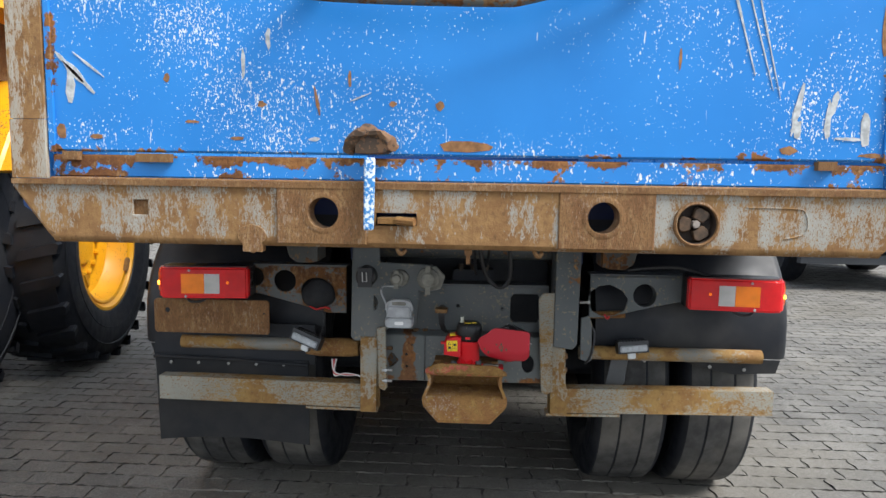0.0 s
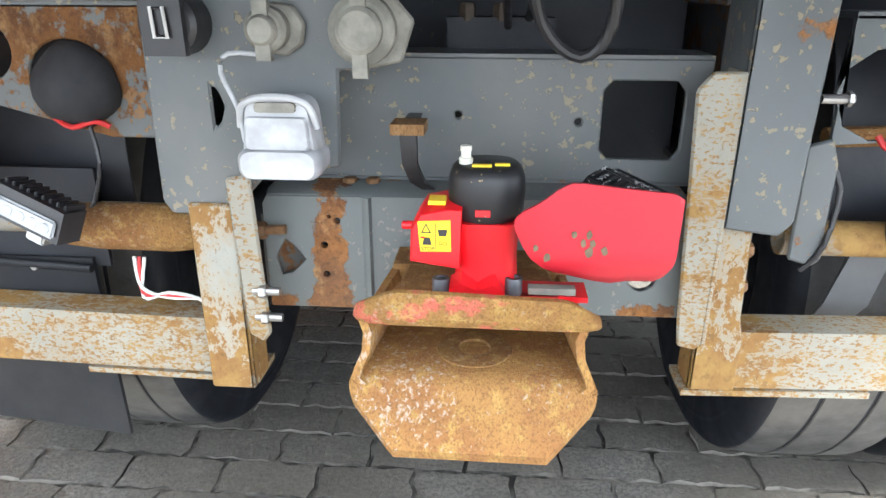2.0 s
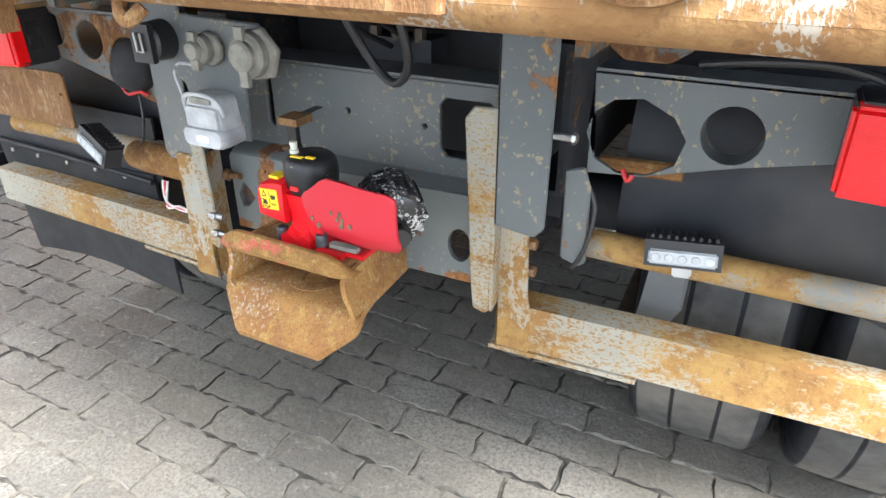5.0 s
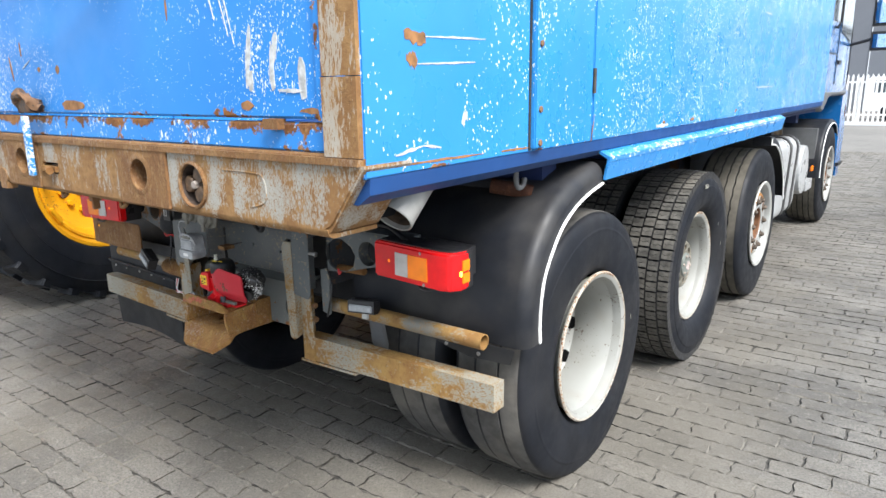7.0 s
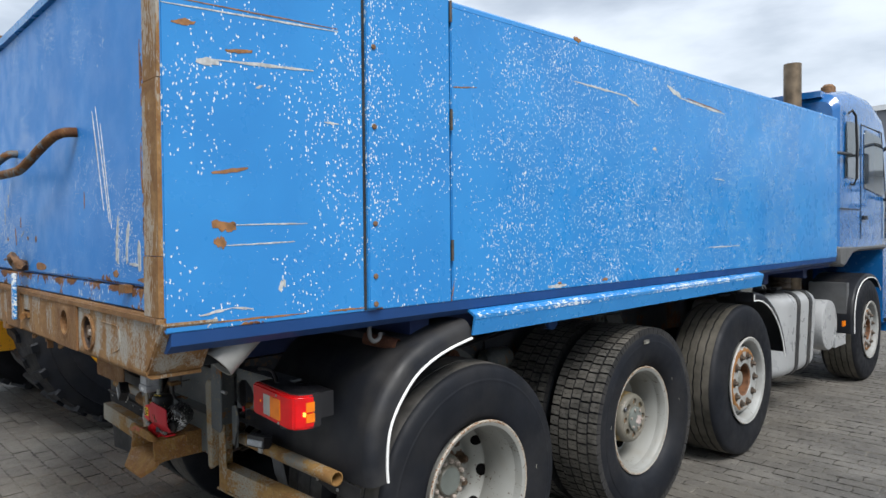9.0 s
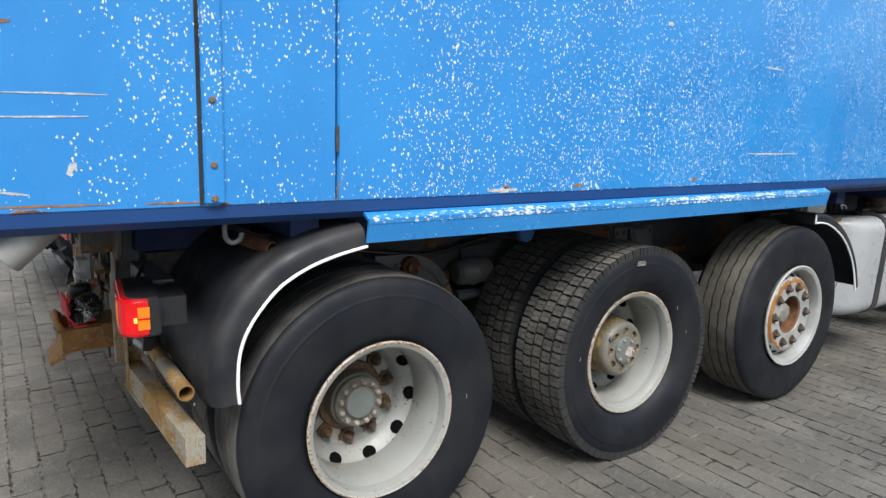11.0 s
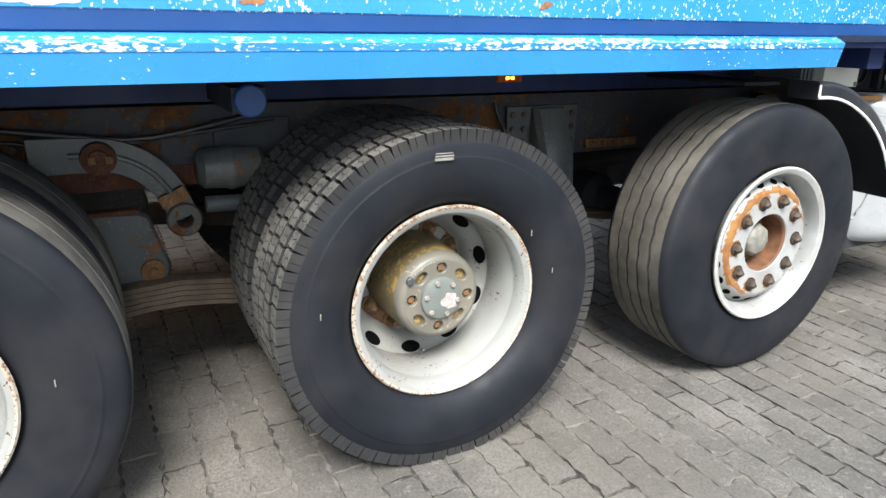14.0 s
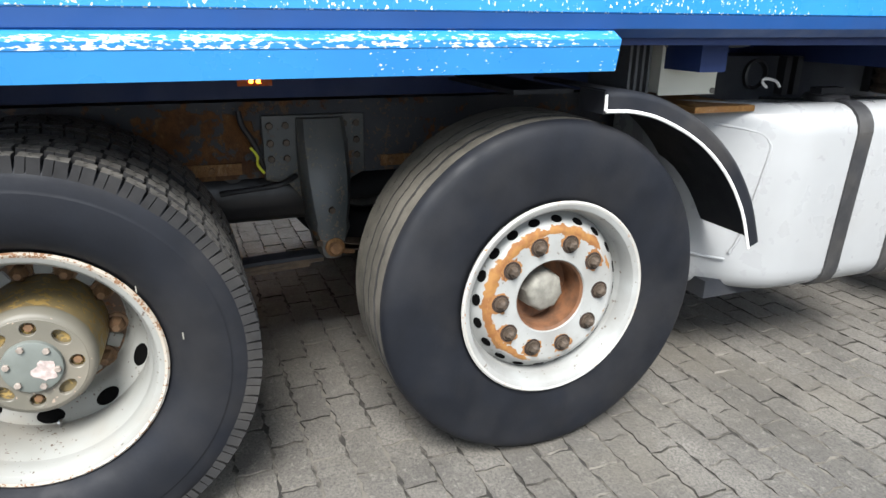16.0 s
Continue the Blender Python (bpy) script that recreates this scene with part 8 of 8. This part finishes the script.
hull = boxed("hull", (-5.3, -2.62, 0.2, 4.4, 2.28, 2.88), m_yellow, loader, 0.05, "yellow machine hull")
for y in (1.6, 2.7, 3.8):
    boxed("hull_rib", (-2.625, -2.57, y, y + 0.12, 2.30, 2.86), m_yellow, hull, 0.015)
boxed("hull_top", (-5.2, -2.72, 0.28, 4.3, 2.88, 3.08), m_brown_ring, loader, 0.03, "dark brown upper deck of the machine")
boxed("belly", (-5.1, -2.92, 0.40, 4.2, 1.93, 2.28), m_plate_rust, loader, 0.03, "rust-brown belly plate below the hull")
bm = add_plate(bmesh.new(), [(0.18, 0.98), (0.14, 1.62), (0.22, 1.95), (1.05, 1.95), (0.80, 1.50), (0.62, 1.05)], [ring(0.40, 1.73, 0.075, 20)], "x", -3.0, -2.70, 0.02)
rb = part("rear_bracket", bm, m_yellow, loader, "yellow rear bracket with a round bore")
turned("bore", [(-2.74, 0.0), (-2.74, 0.072), (-2.695, 0.078), (-2.69, 0.070)], m_black, rb, (0, 0.40, 1.73), "x", 20)
for z in (1.15, 1.42):
    part("bolt", hexagon(bmesh.new(), (-2.70, 0.30, z), 0.03, 0.02, "x"), m_yellow, rb)
tubed("hydraulic_ram", [(-2.80, 0.24, 1.15), (-2.80, 0.62, 1.60)], 0.06, m_black, loader, "black hydraulic ram", n=16)
bm = add_plate(bmesh.new(), [(1.75, 1.36), (1.95, 1.72), (2.25, 1.93), (3.4, 1.93), (3.7, 1.60), (3.5, 1.60), (3.2, 1.83), (2.35, 1.83), (2.05, 1.62), (1.90, 1.36)], [], "x", -3.1, -2.62, 0.015)
part("wheel_arch", bm, m_yellow, loader, "yellow wheel arch")
boxed("side_label", (-2.618, -2.612, 0.30, 0.62, 2.31, 2.55), m_white_trim, loader, 0.0, "plain white label")

# ---- dark trailer parked farther off ----
trailer = thing("parked_trailer", "dark parked trailer standing across the yard", "trailer")
boxed("body", (4.05, 6.5, 6.6, 15.0, 0.52, 2.6), m_far_dark, trailer, 0.03, "dark trailer body")
boxed("underrun", (4.15, 6.4, 6.65, 6.75, 0.35, 0.47), m_far_dark, trailer, 0.02)
for x in (4.25, 6.05):
    for y in (7.6, 8.9, 13.0):
        turned("tyre", [(-0.15, 0.2), (-0.16, 0.44), (-0.12, 0.5), (0.12, 0.5), (0.16, 0.44), (0.15, 0.2)], m_rubber, trailer, (x + 0.1, y, 0.5), "x", 28)

# ---- white palisade fence, street and buildings behind it ----
fence = thing("palisade_fence", "white steel palisade fence along the far edge of the yard", "fence")
pale = bmesh.new()
add_plate(pale, [(-0.035, 0.05), (0.035, 0.05), (0.035, 1.80), (0.0, 1.88), (-0.035, 1.80)], [], "y", 28.98, 29.0, 0)
pale_me = bpy.data.meshes.new("pale")
pale.to_mesh(pale_me)
pale.free()
pale_me.materials.append(m_fence)
for k in range(120):
    ob = new("pale", pale_me)
    ob.parent = fence
    ob.location = (-9.0 + k * 0.16, 0, 0)
for z in (0.35, 1.55):
    boxed("rail", (-9.1, 10.2, 29.0, 29.05, z, z + 0.06), m_fence, fence, 0.0)
for x in np.arange(-9, 10.5, 2.75):
    boxed("post", (x - 0.05, x + 0.05, 29.05, 29.15, 0, 1.75), m_fence, fence, 0.0)
boxed("kerb", (-12, 14, 28.7, 28.95, -0.02, 0.12), m_far_light, None, 0.01)
tagged(bpy.data.objects["kerb"], "pale concrete kerb under the fence", "kerb", kind="structure")


def van(x, y, col):
    v = thing("parked_van", "white van parked behind the fence", "van")
    bm = bmesh.new()
    prof = [(0.0, 0.35), (4.6, 0.35), (4.6, 0.95), (3.9, 1.10), (3.3, 1.75), (0.1, 1.80), (0.0, 1.6)]
    add_plate(bm, [(x + a, b) for a, b in prof], [], "y", y, y + 1.7, 0.05)
    part("body", bm, col, v)
    part("side_window", add_plate(bmesh.new(), [(x + 0.3, 1.15), (x + 3.5, 1.15), (x + 3.1, 1.62), (x + 0.3, 1.66)], [], "y", y - 0.01, y + 0.005, 0), m_glass, v)
    for a in (0.9, 3.7):
        turned("tyre", [(-0.05, 0.0), (-0.05, 0.20), (-0.04, 0.33), (0.15, 0.33)], m_rubber, v, (x + a, y, 0.33), "y", 20)
    return v


van(-0.9, 33.0, m_far_white)
van(4.5, 34.0, m_far_white)
hall = thing("warehouse", "dark grey clad warehouse behind the fence", "building")
boxed("wall", (-30, -0.2, 44, 60, 0, 8.5), m_far_wall, hall, 0.0, "dark grey cladding wall")
boxed("roof_edge", (-30.1, -0.1, 43.9, 60, 8.5, 8.8), m_far_light, hall, 0.0, "pale roof edge")
for k in range(5):
    boxed("window", (-26 + k * 5, -23.5 + k * 5, 43.93, 44.0, 1.2, 3.0), m_glass, hall, 0.0)
for k in range(29):
    boxed("cladding_joint", (-29 + k, -28.96 + k, 43.97, 44.0, 0, 8.5), m_far_light, hall, 0.0)
shed = thing("office_building", "low pale office building in the distance", "building")
boxed("wall", (8, 40, 55, 70, 0, 5.5), m_far_light, shed, 0.0)
boxed("roof", (7.8, 40.2, 54.8, 70, 5.5, 5.9), m_far_wall, shed, 0.0)
for k in range(8):
    boxed("window", (9.5 + k * 3.8, 12 + k * 3.8, 54.93, 55.0, 1.0, 2.6), m_glass, shed, 0.0)

# ---- ground: one sheet to the horizon, pavers on it ----
PX, PY, GAP = 0.2270, 0.1150, 0.0066
AREA = (-7.0, 7.5, -5.5, 17.0)

n = Nodes("paved_yard_ground")
mp = n.t.nodes.new("ShaderNodeMapping")
n.link(n.co, mp.inputs["Vector"])
br = n.t.nodes.new("ShaderNodeTexBrick")
br.offset = 0.5
for key, v in (("Scale", 1.0), ("Mortar Size", 0.004), ("Brick Width", PX), ("Row Height", PY)):
    br.inputs[key].default_value = v
br.inputs["Color1"].default_value = (0.100, 0.095, 0.088, 1)
br.inputs["Color2"].default_value = (0.14, 0.133, 0.122, 1)
br.inputs["Mortar"].default_value = (0.06, 0.058, 0.052, 1)
n.link(mp.outputs[0], br.inputs["Vector"])
joint = n.mix(n.step(n.math("MULTIPLY_ADD", n.noise(28, 5), 0.5, n.noise(4.5, 3, shift=3)), 0.62, 0.84), (0.026, 0.024, 0.021), (0.150, 0.138, 0.118))
ax, ay = n.axis(0), n.axis(1)
inside = n.math("MULTIPLY", n.math("MULTIPLY", n.math("GREATER_THAN", ax, AREA[0]), n.math("LESS_THAN", ax, AREA[1])),
                n.math("MULTIPLY", n.math("GREATER_THAN", ay, AREA[2]), n.math("LESS_THAN", ay, AREA[3])))
far = n.mix(n.step(n.noise(0.35, 6), 0.35, 0.7, 0, 0.4), br.outputs["Color"], (0.175, 0.166, 0.150))
m_ground = n.finish(n.mix(inside, far, joint), 0.85, 0, n.noise(160, 4), 0.4, 0.004)
gm = bpy.data.meshes.new("ground")
gm.from_pydata([(-400, -400, -0.007), (400, -400, -0.007), (400, 400, -0.007), (-400, 400, -0.007)], [], [(0, 1, 2, 3)])
gm.materials.append(m_ground)
ground = tagged(new("ground", gm), "grey block-paved yard with dirty joints", "ground", kind="structure")


def paver_material(name, per_object):
    n = Nodes(name)
    if per_object:
        rnd = n.t.nodes.new("ShaderNodeObjectInfo").outputs["Random"]
        geo = n.t.nodes.new("ShaderNodeNewGeometry")
        n.co = geo.outputs["Position"]
    else:
        geo = n.t.nodes.new("ShaderNodeNewGeometry")
        rnd = geo.outputs["Random Per Island"]
        n.co = geo.outputs["Position"]
    c = n.mix(rnd, (0.105, 0.097, 0.085), (0.152, 0.141, 0.123))
    c = n.mix(n.step(n.noise(2.3, 6, shift=2), 0.40, 0.70, 0, 0.75), c, (0.218, 0.203, 0.178))          # pale trodden dust
    c = n.mix(n.step(n.noise(5.5, 5, shift=8), 0.58, 0.72, 0, 0.5), c, (0.070, 0.065, 0.058))       # dark stains
    c = n.mix(n.step(n.noise(1.3, 5, shift=12, rough=0.6), 0.50, 0.68, 0, 0.45), c, (0.062, 0.057, 0.051))      # damp, dirty areas
    c = n.mix(n.step(n.noise(34, 5, shift=5, rough=0.7), 0.54, 0.66, 0, 0.6), c, (0.245, 0.232, 0.205))            # pale grit
    c = n.mix(n.step(n.noise(105, 5, rough=0.8), 0.38, 0.58, 0.75, 0.0), c, (0.05, 0.047, 0.043))
    c = n.mix(n.step(n.noise(0.9, 5, shift=21), 0.48, 0.66, 0, 0.45), c, (0.118, 0.104, 0.080))      # brown film of soil
    return n.finish(c, n.step(n.noise(7, 4), 0.3, 0.7, 0.62, 0.85), 0, n.math("ADD", n.noise(130, 6, rough=0.75), n.math("MULTIPLY", n.noise(22, 4), 2.0)), 0.7, 0.005)


n = Nodes("dark_joint_dirt")
n.co = n.t.nodes.new("ShaderNodeNewGeometry").outputs["Position"]
m_joint = n.finish(n.mix(n.step(n.math("MULTIPLY_ADD", n.noise(30, 4), 0.35, n.noise(2.2, 6)), 0.56, 0.78), (0.024, 0.022, 0.018), (0.150, 0.138, 0.118)), 0.95, 0, n.noise(160, 4), 0.4, 0.004)
m_paver = paver_material("grey_concrete_paver", True)
m_paver_field = paver_material("grey_concrete_paver_field", False)


def paver_outline(inset):
    """A paver with slightly zigzag long sides that lock into the next row, and kinked ends."""
    a, g, gy = 0.0036, GAP * 0.62 + inset, GAP * 0.70 + inset
    xs = [k / 6 for k in range(7)]
    lo = [((x - 0.5) * PX, -PY / 2 + (a if k % 2 else -a)) for k, x in enumerate(xs)]
    hi = [((x - 0.5) * PX, PY / 2 + (a if k % 2 else -a)) for k, x in enumerate(xs)]
    kink = 0.0042
    pts = [(x + (g if k == 0 else -g if k == 6 else 0), y + gy) for k, (x, y) in enumerate(lo)]
    pts += [(PX / 2 - g + kink, -PY / 6), (PX / 2 - g - kink, PY / 6)]
    pts += [(x + (g if k == 0 else -g if k == 6 else 0), y - gy) for k, (x, y) in reversed(list(enumerate(hi)))]
    pts += [(-PX / 2 + g - kink, PY / 6), (-PX / 2 + g + kink, -PY / 6)]
    return pts


OUT, INN = paver_outline(0.0), paver_outline(0.0010)
NP = len(OUT)
prng = np.random.RandomState(3)


def paver_verts(k):
    r = np.random.RandomState(50 + k)
    v = [(x + r.uniform(-1, 1) * 0.0042, y + r.uniform(-1, 1) * 0.0042, -0.010) for x, y in OUT]
    return v + [(x + r.uniform(-1, 1) * 0.0042, y + r.uniform(-1, 1) * 0.0042, r.uniform(-1, 0) * 0.0008) for x, y in INN]


paver_faces = [tuple(range(NP, 2 * NP))] + [(i, (i + 1) % NP, NP + (i + 1) % NP, NP + i) for i in range(NP)]
kinds = []
for k in range(6):
    me = bpy.data.meshes.new("paver")
    me.from_pydata(paver_verts(k), [], paver_faces)
    me.materials.append(m_paver)
    me.materials.append(m_joint)
    me.polygons.foreach_set("material_index", [0] + [1] * NP)
    kinds.append(me)

NEAR = ((1.20, 2.45, 1.75, 4.75), (-1.0, 0.75, -0.25, 1.05))       # stretches of paving seen from close by
field_v, field_f, count = [], [], 0
bases = [np.array(paver_verts(9 + k)) for k in range(12)]
row0, row1 = int(AREA[2] / PY), int(AREA[3] / PY)
for row in range(row0, row1):
    y = row * PY
    for c in range(int(AREA[0] / PX), int(AREA[1] / PX)):
        x = c * PX + (PX / 2 if row % 2 else 0)
        dz, tx, ty, tz = prng.uniform(-0.0022, 0.0015), prng.uniform(-0.010, 0.010), prng.uniform(-0.014, 0.014), prng.uniform(-0.012, 0.012)
        near = any(a < x < b and c0 < y < d for a, b, c0, d in NEAR)
        if near and count < 300:
            ob = new("paver", kinds[count % 6])
            ob.parent = ground
            ob.location = (x, y, dz)
            ob.rotation_euler = (ty, tx, tz)
            count += 1
        else:
            p = bases[prng.randint(12)].copy()
            cz, sz = math.cos(tz), math.sin(tz)
            q = np.empty_like(p)
            q[:, 0] = p[:, 0] * cz - p[:, 1] * sz + x
            q[:, 1] = p[:, 0] * sz + p[:, 1] * cz + y
            q[:, 2] = p[:, 2] + dz + p[:, 0] * tx + p[:, 1] * ty
            i0 = len(field_v) * 2 * NP
            field_v.append(q)
            field_f += [tuple(i0 + i for i in f) for f in paver_faces]
me = bpy.data.meshes.new("paver_field")
me.from_pydata(np.concatenate(field_v).tolist(), [], field_f)
me.materials.append(m_paver_field)
me.materials.append(m_joint)
me.polygons.foreach_set("material_index", ([0] + [1] * NP) * len(field_v))
pf = new("paver_field", me)
pf.parent = ground
tagged(pf, kind="stuff")
